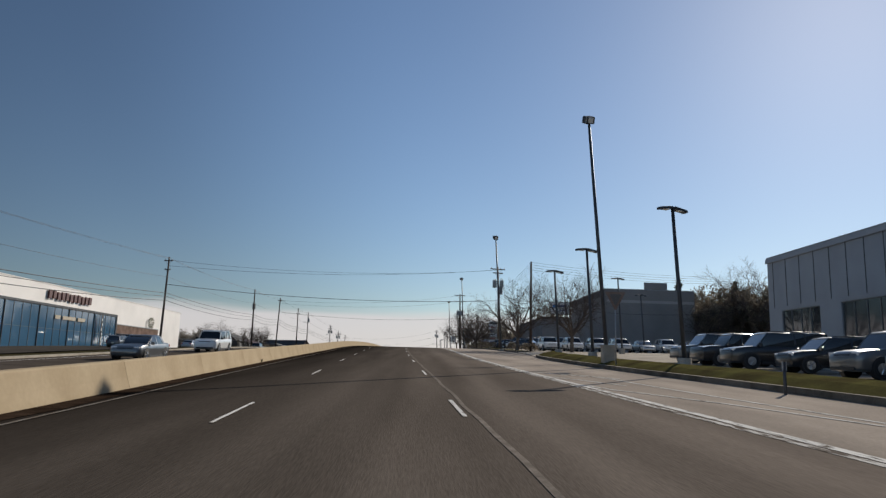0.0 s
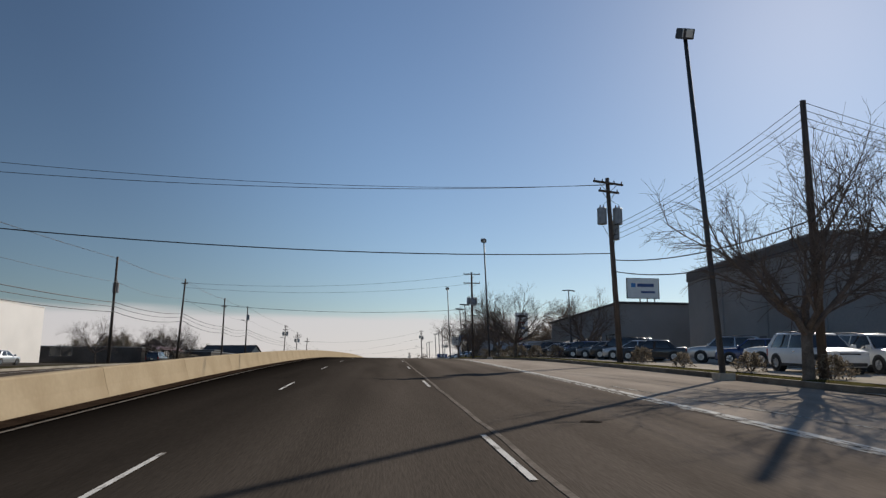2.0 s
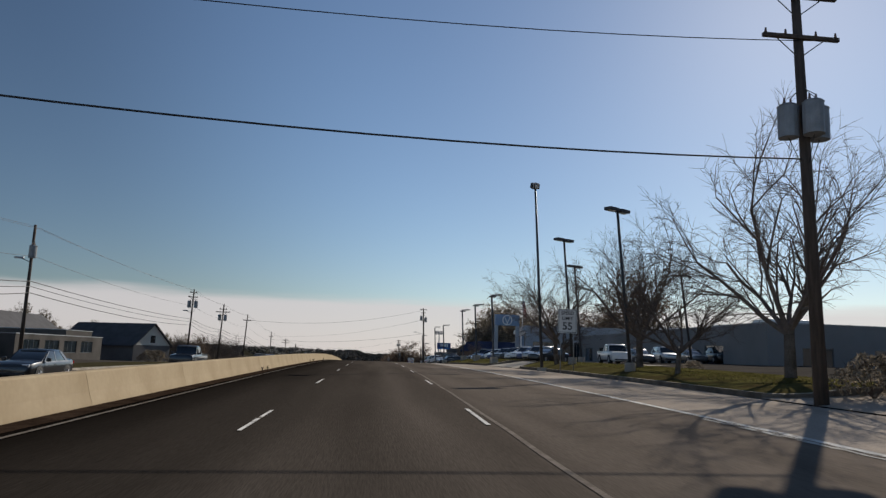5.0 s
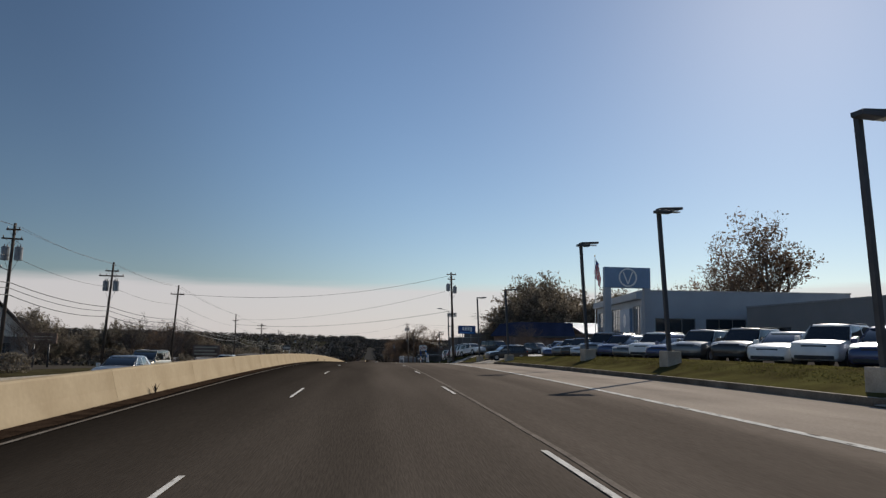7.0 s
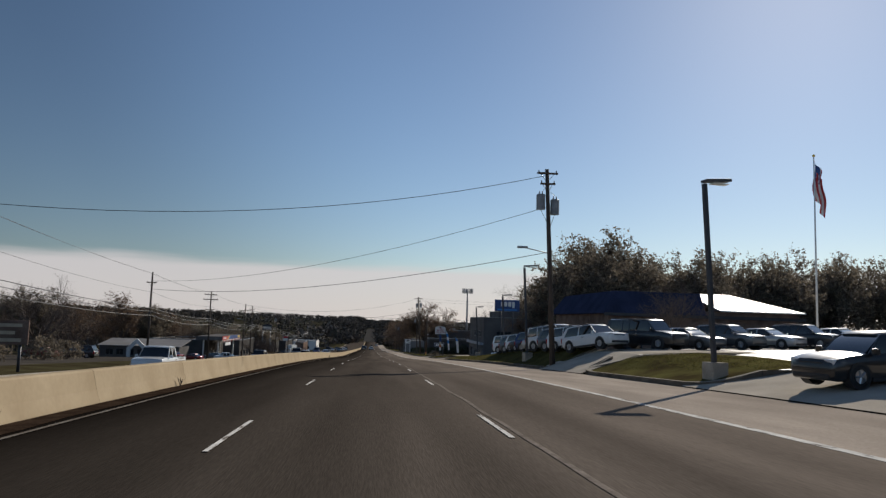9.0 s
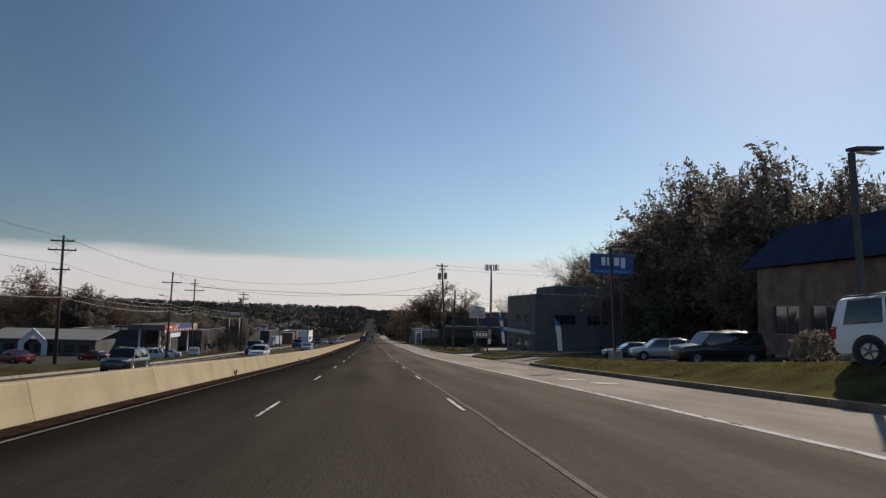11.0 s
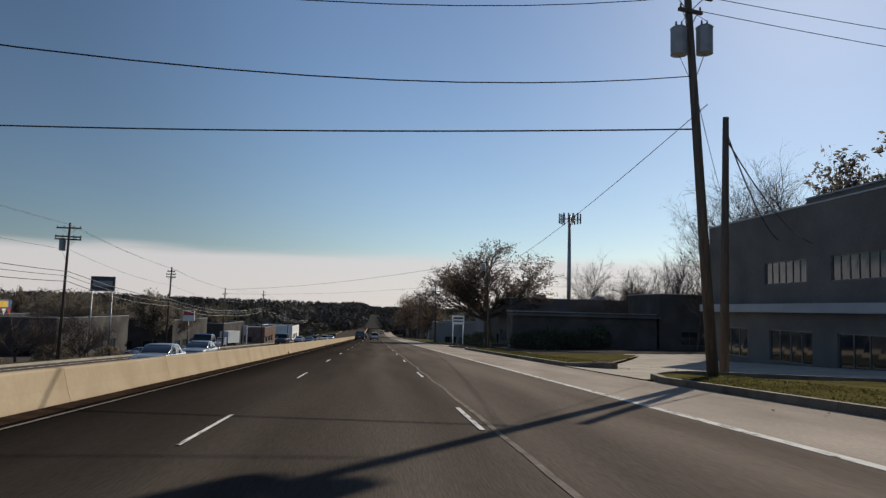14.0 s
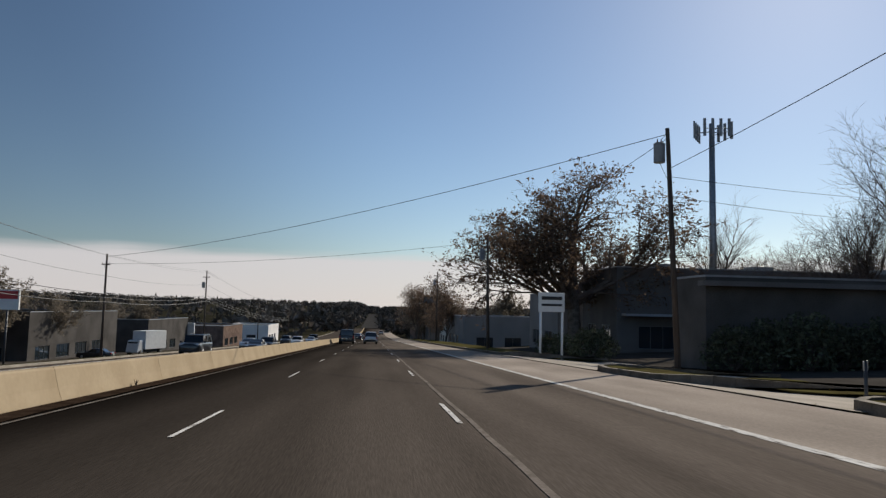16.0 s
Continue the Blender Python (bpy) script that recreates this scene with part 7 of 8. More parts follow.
def feather_flag(x, y, top, mats, lean):
    g = land(x, y)
    h = top - g
    fw = 0.40
    t = thing("feather_flag", "tall colourful feather flag stuck in the lawn", "flag", "feather flags", m=pose(x, y, g, 0, 0, 12))
    pts = [Vector((lean * (k / 10) ** 1.5 + 0.25 * max(0, k / 10 - 0.85) * 3, 0, h * k / 10)) for k in range(11)]
    vs = [p + Vector((0.019 * math.cos(k * math.tau / 5), 0.019 * math.sin(k * math.tau / 5), 0)) for p in pts for k in range(5)]
    fs = [(i * 5 + k, i * 5 + (k + 1) % 5, i * 5 + 5 + (k + 1) % 5, i * 5 + 5 + k) for i in range(10) for k in range(5)]
    mesh_ob("pole", vs, fs, DARK_STEEL, t)
    for i, m_ in enumerate(mats):
        a, b_ = 0.26 + 0.72 * i / len(mats), 0.26 + 0.72 * (i + 1) / len(mats)
        vs = []
        for f in np.linspace(a, b_, 4):
            c = Vector((lean * f ** 1.5, 0, h * f))
            wd = fw * min(1, (1.02 - f) * 6) * (0.75 + 0.25 * min(1, (f - 0.2) * 4))
            vs += [c + Vector((0.03, 0.03 * math.sin(f * 20), 0)), c + Vector((wd, 0.05 * math.sin(f * 14 + 1), -0.05))]
        mesh_ob("flag_panel", vs, [(0, 1, 3, 2), (2, 3, 5, 4), (4, 5, 7, 6)], m_, t, smooth=True)


feather_flag(13.0, 381.2, 3.2, [SIGN_WHITE, SIGN_ORANGE, SIGN_TAN, SIGN_BLUE, SIGN_BLUE, SIGN_BLUE], -0.05)
feather_flag(14.9, 382.2, 3.8, [SIGN_WHITE, SIGN_WHITE, SIGN_MID, SIGN_WHITE, SIGN_MID, SIGN_WHITE], -0.75)
feather_flag(12.6, 349.5, 3.2, [SIGN_WHITE, SIGN_WHITE, SIGN_WHITE, SIGN_MID], -0.4)


def yield_sign(x, y):
    """Give-way triangle on a square tube."""
    t = thing("yield_sign", "triangular yield sign on a thin post, darkened for its backlit face", "road sign", m=pose(x, y, land(x, y)))
    z = Z(y) + 3.75 - land(x, y)
    tube("post", (0, 0.03, -.3), (0, 0.03, z + .0), 0.035, 0.035, GALV, t, n=6)
    # dark brick and stucco tones stand for the sign's backlit, shaded face
    for nm, s_, yy, m_ in (("sign_plate", 0.5, 0, BRICK_DARK), ("sign_field", 0.3, -0.012, STUCCO_DARK)):
        v = [(-s_, 0), (-s_ + .05, .03), (s_ - .05, .03), (s_, 0), (.04, -s_ * 1.7), (-.04, -s_ * 1.7)]
        dz = z - (0 if s_ > .4 else .11)
        vs = [(a, yy - .008, b + dz) for a, b in v] + [(a, yy + .0, b + dz) for a, b in v]
        mesh_ob(nm, vs, [tuple(range(6))[::-1], tuple(range(6, 12))] + [(i, (i + 1) % 6, 6 + (i + 1) % 6, 6 + i) for i in range(6)], m_, t)


yield_sign(12.0, 33.4)


def hydrant(x, y):
    t = thing("fire_hydrant", "small weathered fire hydrant in the verge", "fire hydrant", m=pose(x, y, land(x, y) + 0.1))
    tube("barrel", (0, 0, -.1), (0, 0, 0.55), 0.12, 0.11, SIGN_YELLOW, t, n=12)
    bm = bmesh.new()
    bmesh.ops.create_uvsphere(bm, u_segments=12, v_segments=8, radius=0.13, matrix=Matrix.Translation((0, 0, 0.55)))
    part("bonnet", bm, SIGN_RED, t, smooth=True)
    for s in (-1, 1):
        tube("outlet", (s * 0.1, 0, 0.4), (s * 0.2, 0, 0.4), 0.06, 0.06, SIGN_RED, t, n=8)


hydrant(11.6, 396.5)


def marker_post(x, y, h, label="plain steel marker post in the verge"):
    t = thing("marker_post", label, "post", "marker posts", m=pose(x, y, land(x, y)))
    tube("post", (0, 0, -.3), (0, 0, h), 0.045, 0.045, DARK_STEEL, t, n=8)
    box("cap", -.06, .06, -.02, .02, h - 0.25, h, GALV, t)


for x, y, h in ((13.3, 401, 1.3), (13.0, 470, 1.2), (11.7, 466, 1.2), (13.6, 462, 1.1), (12.4, 18.5, 0.9)):
    marker_post(x, y, h)


# ---------------------------------------------------------------- vehicles
CAR_KINDS = {
    # length, width, height, belt, hood, deck, cabin base rear/front, roof rear/front (shares of length from the tail), wheel radius
    "sedan": (4.75, 1.84, 1.45, 0.93, 0.90, 0.98, 0.13, 0.72, 0.27, 0.55, 0.33),
    "hatchback": (4.35, 1.80, 1.52, 0.95, 0.93, 0.98, 0.01, 0.74, 0.10, 0.58, 0.33),
    "crossover": (4.6, 1.88, 1.68, 1.05, 1.04, 1.06, 0.01, 0.75, 0.09, 0.60, 0.36),
    "large_suv": (5.25, 2.05, 1.93, 1.18, 1.16, 1.18, 0.005, 0.76, 0.05, 0.64, 0.39),
    "minivan": (5.0, 1.98, 1.75, 1.05, 1.0, 1.06, 0.01, 0.84, 0.06, 0.66, 0.35),
    "pickup_truck": (5.7, 2.02, 1.90, 1.18, 1.16, 1.10, 0.38, 0.76, 0.43, 0.66, 0.40),
}
KIND_WORDS = {"sedan": "sedan", "hatchback": "hatchback", "crossover": "crossover", "large_suv": "large SUV", "minivan": "minivan", "pickup_truck": "pickup truck"}


def loft(name, stations, mat, parent, label=""):
    """A closed body through half sections (y, [(x, z)...]) mirrored about x = 0."""
    vs, fs = [], []
    m = len(stations[0][1])
    ring = 2 * m - 2
    for y, half in stations:
        full = list(half) + [(-x, z) for x, z in half[-2:0:-1]]
        vs += [(x, y, z) for x, z in full]
    for j in range(len(stations) - 1):
        for i in range(ring):
            a, b = j * ring + i, j * ring + (i + 1) % ring
            fs.append((a, b, b + ring, a + ring))
    fs.append(tuple(range(ring))[::-1])
    fs.append(tuple((len(stations) - 1) * ring + i for i in range(ring)))
    ob = mesh_ob(name, vs, fs, mat, parent, label, smooth=True)
    bm = bmesh.new()
    bm.from_mesh(ob.data)
    bmesh.ops.recalc_face_normals(bm, faces=bm.faces)
    for e in bm.edges:
        if len(e.link_faces) == 2 and e.calc_face_angle(0) > 0.7:
            e.smooth = False
    bm.to_mesh(ob.data)
    bm.free()
    return ob


def make_car(kind, color, lead=False):
    """One vehicle, nose to +y, with its parts."""
    L, W, H, belt, hood, deck, cb0, cb1, cr0, cr1, wr = CAR_KINDS[kind]
    paint = CAR_PAINT[color]
    t = thing(kind, f"{color} {KIND_WORDS[kind]} standing on the asphalt", "car" if kind != "pickup_truck" else "pickup truck")
    hw = W / 2
    clear = 0.20 if wr < 0.35 else 0.27

    def Y(f):
        return -L / 2 + L * f

    def section(w, zt, zb=clear):
        zm = zb + (zt - zb) * 0.55
        return [(0, zb), (w * 0.84, zb), (w * 0.97, zb + 0.10), (w, zm), (w * 0.985, zt - 0.13), (w * 0.93, zt - 0.03), (w * 0.6, zt + 0.01), (0, zt + 0.025)]
    nose, tail = hood - 0.16, deck - 0.10
    st = [(Y(0.0), section(hw * 0.84, tail - 0.12, clear + 0.16)), (Y(0.012), section(hw * 0.93, tail, clear + 0.08)), (Y(0.05), section(hw * 0.98, deck)), (Y(cb0 + 0.03), section(hw, belt)), (Y(0.5), section(hw, belt)),
          (Y(cb1), section(hw, min(belt, hood + 0.03))), (Y(0.88), section(hw * 0.985, hood - 0.03)), (Y(0.95), section(hw * 0.95, hood - 0.09)), (Y(0.985), section(hw * 0.88, nose, clear + 0.03)), (Y(1.0), section(hw * 0.74, nose - 0.14, clear + 0.1))]
    if kind == "pickup_truck":
        st = [(Y(0.0), section(hw * 0.95, deck - 0.04, clear + 0.2)), (Y(0.01), section(hw * 0.98, deck, clear + 0.15)), (Y(cb0 - 0.005), section(hw, deck)), (Y(cb0), section(hw, belt)), (Y(cb1), section(hw, belt)), (Y(0.90), section(hw * .99, hood - 0.02)), (Y(0.985), section(hw * 0.95, hood - 0.10)), (Y(1.0), section(hw * 0.85, hood - 0.25, clear + 0.1))]
    loft("body", st, paint, t)
    # glasshouse
    wb, wt = hw * 0.93, hw * 0.74 if kind not in ("large_suv", "minivan", "pickup_truck") else hw * 0.80
    zr = H - 0.06
    zb = belt - 0.06

    def cab(f, z):
        u = (z - zb) / (zr - zb)
        return wb + (wt - wb) * u
    gl = [(Y(cb0 + .012), [(0, zb - .02), (wb * .92, zb - .02), (wb * .93, zb), (wb * .8, zb + .01), (0, zb + .02)]),
          (Y(cr0), [(0, zb - .02), (wb, zb - .02), (wb, zb), (wt, zr - .01), (0, zr)]),
          (Y(cr1), [(0, zb - .02), (wb, zb - .02), (wb, zb), (wt, zr - .01), (0, zr)]),
          (Y(cb1), [(0, zb - .02), (wb * .94, zb - .02), (wb * .95, zb), (wb * .85, zb + .01), (0, zb + .02)])]
    loft("window_glass", gl, CAR_GLASS, t, "dark tinted windows")
    ro = [(Y(cr0) - 0.05, [(0, zr - .05), (wt * .93, zr - .06), (wt * .96, zr - .04), (wt * .8, zr - .01), (0, zr)]), (Y(cr0) + 0.06, [(0, zr - .03), (wt, zr - .05), (wt * 1.03, zr - .03), (wt * .88, H - .025), (0, H - .01)]),
          (Y((cr0 + cr1) / 2), [(0, zr - .03), (wt, zr - .05), (wt * 1.03, zr - .03), (wt * .88, H - .012), (0, H)]), (Y(cr1) - 0.05, [(0, zr - .03), (wt, zr - .05), (wt * 1.03, zr - .03), (wt * .88, H - .03), (0, H - .015)]), (Y(cr1) + 0.06, [(0, zr - .06), (wt * .93, zr - .08), (wt * .96, zr - .06), (wt * .8, zr - .03), (0, zr - .02)])]
    loft("roof", ro, paint, t)
    low = bmesh.new()
    mids = [0.5 * (cr0 + cr1) + 0.03] + ([cr0 + 0.22] if kind in ("large_suv", "minivan") else [])
    for s in (-1, 1):
        def pillar(f0, z0, f1, z1, width):
            a, b = Vector((s * (cab(0, z0) + .006), Y(f0), z0)), Vector((s * (cab(0, z1) + .006), Y(f1), z1))
            o, n_ = Vector((0, width / 2, 0)), Vector((-s * 0.03, 0, 0))
            vs = [a - o, a + o, b + o * .8, b - o * .8]
            vs += [v + n_ for v in vs]
            mesh_ob("pillar", vs, [(0, 1, 2, 3), (7, 6, 5, 4), (0, 4, 5, 1), (1, 5, 6, 2), (2, 6, 7, 3), (3, 7, 4, 0)], paint, t)
        pillar(cb1 - .012, zb, cr1, zr - .03, 0.10)
        for f in mids:
            pillar(f, zb, f, zr - .03, 0.09)
        pillar(cb0 + (.05 if kind in ("sedan",) else .03), zb, cr0 + .02, zr - .03, 0.30 if kind != "pickup_truck" else 0.2)
        # mirror, lamps
        mv = box("mirror", *sorted((s * (hw - .02), s * (hw + .18))), Y(cb1) - .22, Y(cb1) - .10, belt - .05, belt + .13, paint if kind != "large_suv" else TRIM, t, bevel=0.03)
        bm = bmesh.new()
        b_box(bm, *sorted((s * hw * .50, s * hw * .86)), Y(0.955), Y(0.988), nose - .12, nose + .03, 0.03)
        part("headlamp", bm, HEADLAMP, t)
        tall = kind in ("large_suv", "minivan", "crossover", "pickup_truck")
        bm = bmesh.new()
        b_box(bm, *sorted((s * hw * (.80 if tall else .55), s * hw * .945)), Y(0.0) - .005, Y(0.028), tail - (.32 if tall else .14), tail - .0, 0.02)
        part("tail_lamp", bm, TAILLAMP, t)
        low = bmesh.new()
        b_box(low, *sorted((s * hw * .90, s * hw * 1.0)), Y(0.24), Y(0.72), clear - .02, clear + .09)
        box("door_handle", *sorted((s * (hw - .03), s * (hw + .015))), Y(0.47), Y(0.47) + .18, belt - .20, belt - .17, CHROME if color in ("white", "black") else paint, t)
        for f in (0.185 if kind != "pickup_truck" else 0.2, 0.815):
            b_tube(low, (s * (hw - .30), Y(f), wr + .02), (s * (hw + .004), Y(f), wr + .02), wr * 1.13, wr * 1.13, 20)
            bm = bmesh.new()
            prof = [(wr * .62, -.11), (wr * .92, -.115), (wr, -.08), (wr, .08), (wr * .92, .115), (wr * .62, .11)]
            n = 20
            rows = [[bm.verts.new((xx, rr * math.cos(k * math.tau / n), rr * math.sin(k * math.tau / n))) for k in range(n)] for rr, xx in prof]
            for a, b in zip(rows, rows[1:]):
                for k in range(n):
                    bm.faces.new((a[k], a[(k + 1) % n], b[(k + 1) % n], b[k]))
            bmesh.ops.recalc_face_normals(bm, faces=bm.faces)
            wheel = part("wheel", bm, TYRE, t, smooth=True)
            wheel.location = (s * (hw - .105), Y(f), wr)
            bm = bmesh.new()
            bmesh.ops.create_cone(bm, cap_ends=True, segments=20, radius1=wr * .64, radius2=wr * .56, depth=0.05, matrix=Matrix.Translation((s * .085, 0, 0)) @ Matrix.Rotation(radians(90 * s), 4, "Y"))
            for k in range(5):
                a = k * math.tau / 5
                b_tube(bm, (s * .12, 0, 0), (s * .118, math.cos(a) * wr * .56, math.sin(a) * wr * .56), .035, .025, 4)
            part("rim", bm, RIM, wheel, "silver alloy rim")
        part("lower_trim", low, TRIM, t, "dark sill and wheel arches")
        bm = bmesh.new()
    b_box(bm, -hw * .46, hw * .46, Y(0.97), Y(0.998), nose - .24, nose - .05, 0.02)
    part("grille", bm, TRIM, t)
    bm = bmesh.new()
    b_box(bm, -hw * .72, hw * .72, Y(0.97), Y(1.0) + .015, clear + .06, clear + .2, 0.03)
    part("front_bumper", bm, TRIM, t)
    bm = bmesh.new()
    b_box(bm, -hw * .85, hw * .85, Y(0.0) - .05, Y(0.03), clear + .06, clear + .3, 0.04)
    part("rear_bumper", bm, TRIM if kind in ("large_suv", "crossover", "pickup_truck") else paint, t)
    box("number_plate", -.16, .16, Y(0.0) - .062, Y(0.0) - .052, clear + .33, clear + .48, PLATE, t)
    if kind == "pickup_truck":
        box("bed_liner", -hw * .86, hw * .86, Y(0.02), Y(cb0 - .02), deck + .02, deck + .045, TRIM, t, "dark open load bed")
        for s in (-1, 1):
            box("bed_rail", *sorted((s * hw * .86, s * hw * .98)), Y(0.01), Y(cb0 - .01), deck - .02, deck + .07, paint, t, bevel=0.02)
        box("tailgate", -hw * .9, hw * .9, Y(0.0) - .02, Y(0.012), clear + .32, deck + .06, paint, t, bevel=0.02)
    else:
        box("rear_wiper_trim", -hw * .6, hw * .6, Y(0.0) - .012, Y(0.0) + .02, tail - .42, tail - .38, CHROME, t, "thin bright strip across the tail")
    if kind in ("large_suv", "crossover", "minivan"):
        for s in (-1, 1):
            tube("roof_rail", (s * wt * .86, Y(cr0) + .1, H + .02), (s * wt * .86, Y(cr1) - .25, H + .015), .02, .02, DARK_STEEL, t, n=6)
    return t


CARS = {}


def park(kind, color, x, y, turn, dz=0.0, group="parked cars", on_road=None):
    """A vehicle standing at (x, y), its nose turned from +y by `turn` degrees."""
    z = land(x, y) + 0.03 if on_road is None else Z(y) + on_road
    s, c = math.sin(radians(turn)), math.cos(radians(turn))
    fx, fy = -s * 1.3, c * 1.3
    if on_road is None:
        zf, zb_ = land(x + fx, y + fy), land(x - fx, y - fy)
    else:
        zf, zb_ = Z(y + fy), Z(y - fy)
    pitch = math.degrees(math.atan2(zf - zb_, 2.6))
    m = Matrix.Translation((x, y, (zf + zb_) / 2 + (0.03 if on_road is None else on_road) + dz)) @ Matrix.Rotation(radians(turn), 4, "Z") @ Matrix.Rotation(radians(pitch), 4, "X")
    key = (kind, color)
    if key in CARS:
        ob = copy_thing(CARS[key], m)
    else:
        ob = CARS[key] = make_car(kind, color)
        ob.matrix_basis = m
    ob["group"] = group
    return ob


random.seed(12)
MIX = [("crossover", "grey"), ("sedan", "black"), ("crossover", "white"), ("sedan", "silver"), ("large_suv", "black"), ("hatchback", "blue"), ("crossover", "black"), ("sedan", "grey"), ("crossover", "silver"), ("sedan", "white")]
# first car park: a row along the verge and a row facing it
k = 0
for y in (18, 22.5, 27, 31.5, 36, 40.5, 45):
    kind, color = [("large_suv", "black"), ("pickup_truck", "black"), ("large_suv", "grey"), ("crossover", "black")][k % 4]
    park(kind, color, 21.5 + 0.3 * math.sin(y), y, 92 + random.uniform(-4, 4))
    k += 1
for i, x in enumerate((18.2, 21.2, 24.2, 27.2, 30.2, 33.2, 36.2, 39.2)):
    park(*[("crossover", "white"), ("crossover", "white"), ("crossover", "silver"), ("crossover", "silver"), ("sedan", "silver"), ("crossover", "white"), ("sedan", "grey"), ("sedan", "white")][i], x, 83.5 + i * 0.4, 178 + random.uniform(-3, 3))
for i, y in enumerate((58.5, 62)):
    park("crossover", ("silver", "white")[i], 29.0, y, 92)
for i, y in enumerate((91, 94.6, 98.2)):
    park(*MIX[(i * 3 + 2) % 10], 21.5, y, 62)
for i in range(14):
    y = 102 + i * 3.5
    park(*[("sedan", "black"), ("sedan", "silver"), ("crossover", "black"), ("sedan", "grey"), ("sedan", "black"), ("hatchback", "blue"), ("sedan", "silver")][i % 7], 18.2 + 0.15 * math.sin(i), y, 58 + random.uniform(-3, 3))
park("minivan", "silver", 20.2, 113.8, 80)
# dealership: cars by the plaza entrance and the display row
for i in range(9):
    park(*[("sedan", "black"), ("crossover", "silver"), ("sedan", "grey"), ("crossover", "black")][i % 4], 27 + i * 2.9, 206 + 0.2 * i, 176 + random.uniform(-4, 4))
park("pickup_truck", "white", 23.5, 203.5, 176)
for i in range(6):
    park(*MIX[(i * 7 + 1) % 10], 17.6, 206 + i * 3.1, 128 + random.uniform(-4, 4), group="display row cars")
for i in range(10):
    park(*[("crossover", "grey"), ("sedan", "blue"), ("crossover", "white"), ("sedan", "grey"), ("crossover", "blue"), ("large_suv", "grey"), ("sedan", "silver"), ("crossover", "black")][i % 8], 17.2, 225 + i * 3.0, 128 + random.uniform(-4, 4), group="display row cars")
park("hatchback", "black", 14.2, 264.4, 100)
park("crossover", "silver", 18.0, 255.9, 128, group="display row cars")
# beyond the showroom
for i in range(9):
    park(*[("crossover", "white"), ("crossover", "grey"), ("large_suv", "white"), ("sedan", "silver"), ("crossover", "blue"), ("sedan", "black")][i % 6], 14.4 + i * 0.1, 294.0 + i * 3.2, 212 + random.uniform(-4, 4))
for i in range(6):
    park(*MIX[(i * 3 + 4) % 10], 17.6 + i * 3.1, 289.6 + i * .6, 210 + random.uniform(-4, 4))
park("crossover", "white", 14.2, 289.6, 204)
park("crossover", "silver", 30, 372, 80)
park("crossover", "silver", 22.5, 356, 80)
park("large_suv", "black", 20.5, 343, 90)
park("sedan", "black", 22, 361, 84)
park("crossover", "silver", 31, 533, 175)
# traffic: the same way
park("large_suv", "black", -3.1, 551, 0, group="traffic", on_road=0.01)
park("crossover", "white", 0.1, 553, 0, group="traffic", on_road=0.01)
park("sedan", "black", -3.0, 610, 0, group="traffic", on_road=0.01)
for i, y in enumerate((640, 695, 772)):
    park(*[("sedan", "silver"), ("crossover", "black"), ("crossover", "white"), ("sedan", "grey")][i % 4], (-3.1, 0.1, 3.8)[i % 3], y, 0, group="traffic", on_road=0.01)
# traffic: oncoming beyond the barrier
for kind, color, x, y in (("sedan", "grey", -14.2, 42.0), ("large_suv", "white", -15.6, 64), ("sedan", "black", -16.4, 172), ("pickup_truck", "black", -16.4, 201), ("sedan", "silver", -12.8, 228), ("minivan", "tan", -16.4, 244),
                          ("crossover", "white", -16.4, 272), ("pickup_truck", "white", -14.0, 294), ("crossover", "black", -16.4, 352), ("crossover", "white", -13.0, 387), ("large_suv", "black", -16.4, 405), ("sedan", "silver", -11.6, 433), ("sedan", "silver", -12.8, 447), ("pickup_truck", "blue", -16.4, 464), ("crossover", "black", -12.8, 545),
                          ("large_suv", "black", -16.4, 523), ("sedan", "black", -12.8, 536), ("sedan", "silver", -16.4, 552), ("crossover", "white", -12.8, 580)):
    park(kind, color, C(y) + x, y, 180, group="oncoming traffic")
for i in range(3):
    y = 594 + i * 11.5 + 3 * math.sin(i * 2.3)
    park(*[("crossover", "black"), ("sedan", "silver"), ("large_suv", "black"), ("sedan", "grey"), ("crossover", "white"), ("sedan", "black"), ("pickup_truck", "black")][i % 7], C(y) - (12.8 if i % 3 else 16.4), y, 180, group="oncoming traffic")
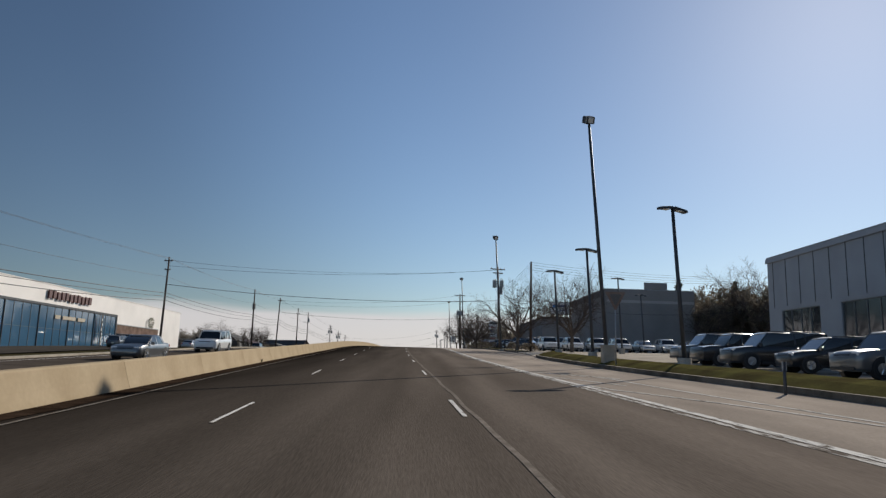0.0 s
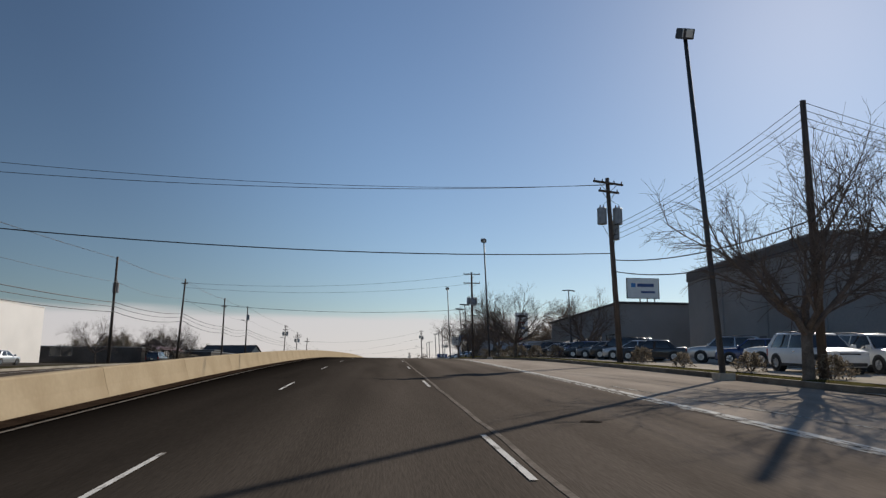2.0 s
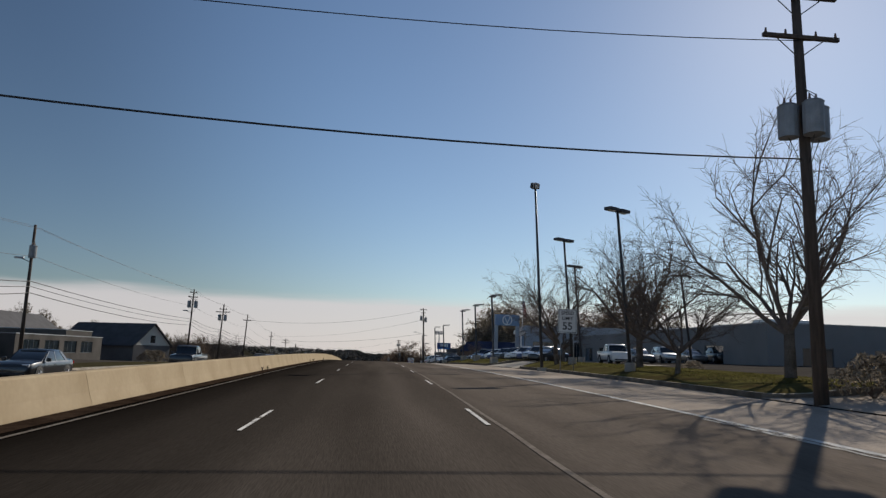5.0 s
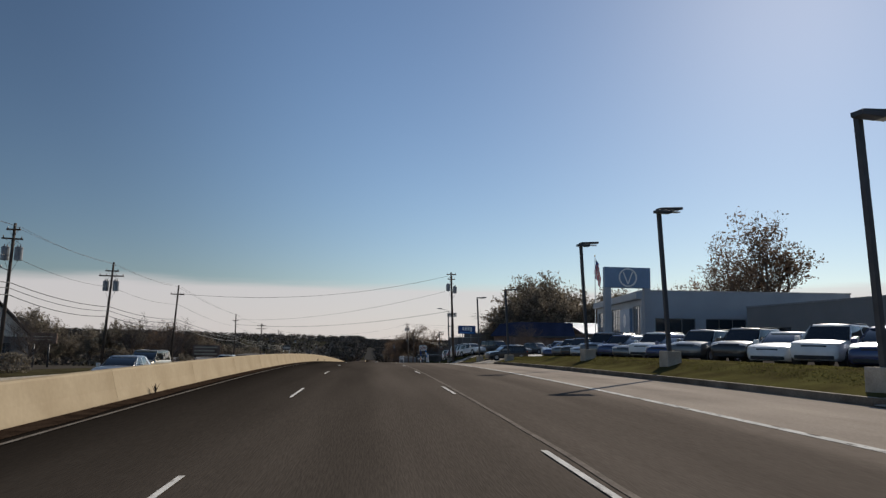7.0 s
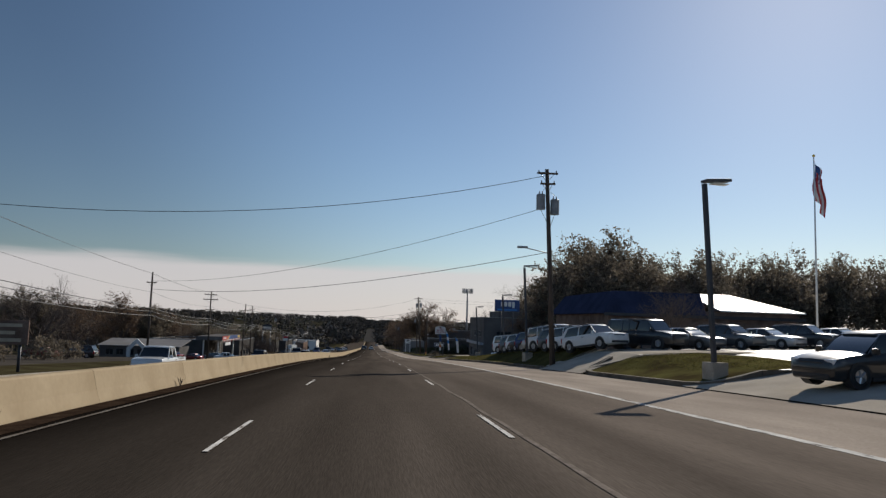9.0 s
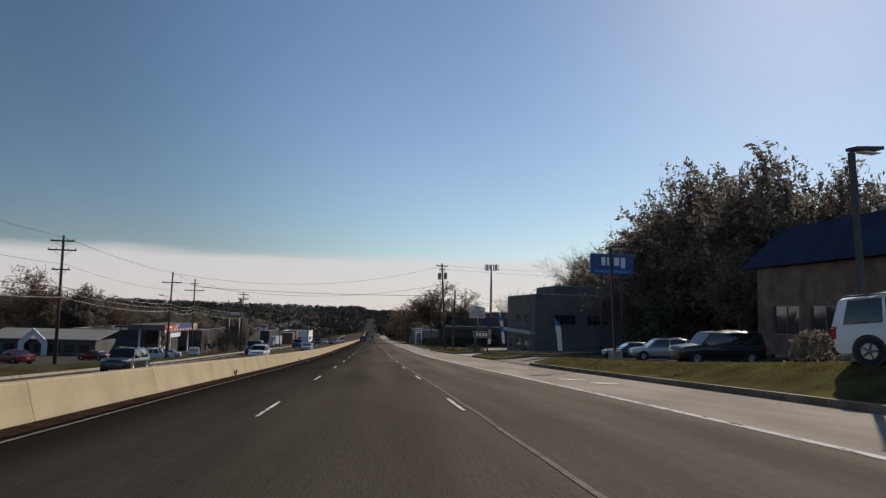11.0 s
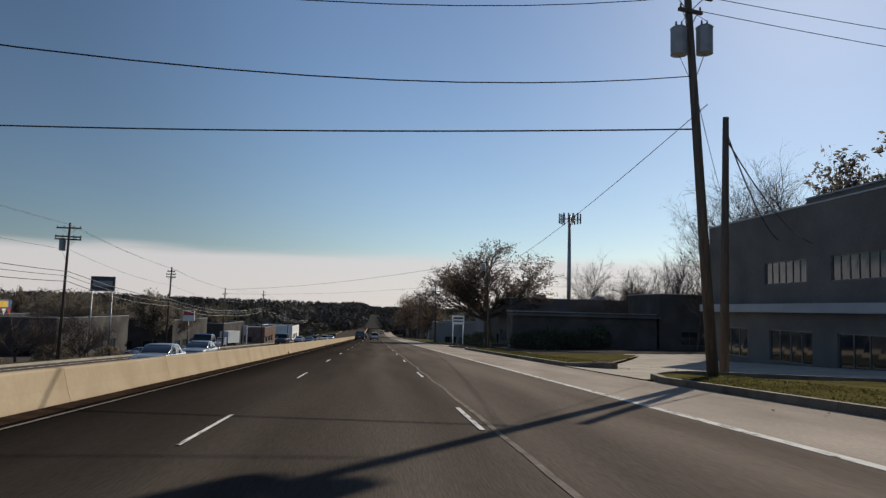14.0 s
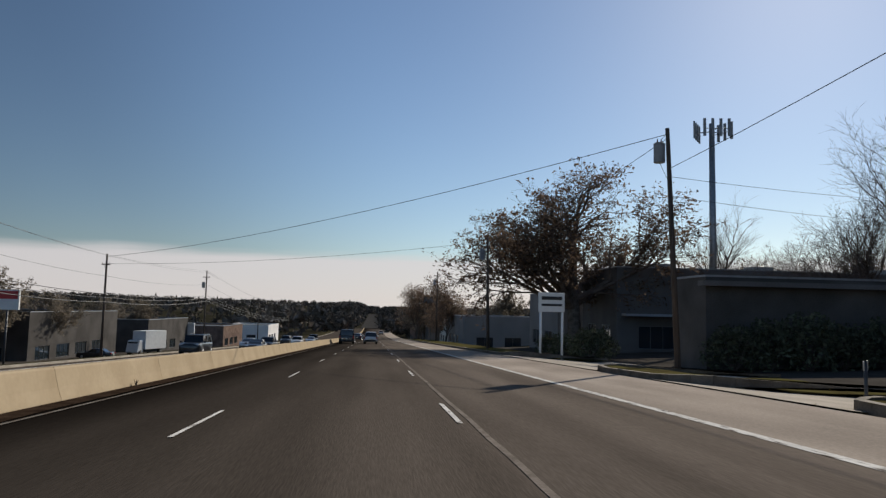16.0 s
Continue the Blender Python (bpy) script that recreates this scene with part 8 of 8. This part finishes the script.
# across the highway: forecourts
for kind, color, x, y, turn in (("pickup_truck", "white", -34, 418, 120), ("sedan", "black", -36, 425, 100), ("crossover", "grey", -40, 430, 80), ("sedan", "silver", -38, 440, 90), ("crossover", "white", -42, 446, 70), ("sedan", "red", -40, 336, 80), ("crossover", "black", -38, 342, 90), ("sedan", "red", -36, 378, 60), ("pickup_truck", "grey", -36, 310, 90), ("crossover", "grey", -39, 100, 0), ("sedan", "black", -40, 60, 0), ("large_suv", "black", -42, 110, 10), ("sedan", "silver", -38, 128, 0), ("crossover", "black", -33, 160, 0), ("sedan", "black", -38, 556, 90), ("sedan", "silver", -36, 506, 80), ("crossover", "white", 24, 590, 0), ("sedan", "red", -40, 410, 70)):
    park(kind, color, x, y, turn, group="cars on the far forecourts")


def box_truck(x, y, turn):
    t = thing("box_truck", "white and blue box truck parked below the highway", "truck", m=pose(x, y, land(x, y) + 0.05, 0, 0, turn))
    box("cargo_box", -1.2, 1.2, -3.6, 1.6, 1.0, 3.9, SIGN_WHITE, t, bevel=0.03)
    box("side_panel", 1.203, 1.22, -3.0, 1.0, 1.3, 3.6, SIGN_MID, t, "pale blue side panel")
    for i, (a, b_) in enumerate(((2.9, 3.3), (2.2, 2.6))):
        box("sign_bar", -0.9, 0.6 - i * .4, -3.62, -3.603, a, b_, SIGN_BLACK, t, "unreadable wording")
    bm = bmesh.new()
    b_box(bm, -1.05, 1.05, 1.75, 3.4, 0.55, 2.5, 0.15)
    for v in bm.verts:
        if v.co.z > 1.6 and v.co.y > 2.4:
            v.co.y -= (v.co.z - 1.6) * 0.6
    part("cab", bm, CAR_PAINT["white"], t)
    box("windscreen", -.85, .85, 3.0, 3.05, 1.65, 2.2, CAR_GLASS, t)
    box("chassis", -.5, .5, -3.5, 3.2, .5, .98, TRIM, t)
    for s in (-1, 1):
        for yy in (-2.3, 2.5):
            tube("wheel", (s * .8, yy, .45), (s * 1.08, yy, .45), .45, .45, TYRE, t, n=18)


box_truck(-36.0, 571, 160)
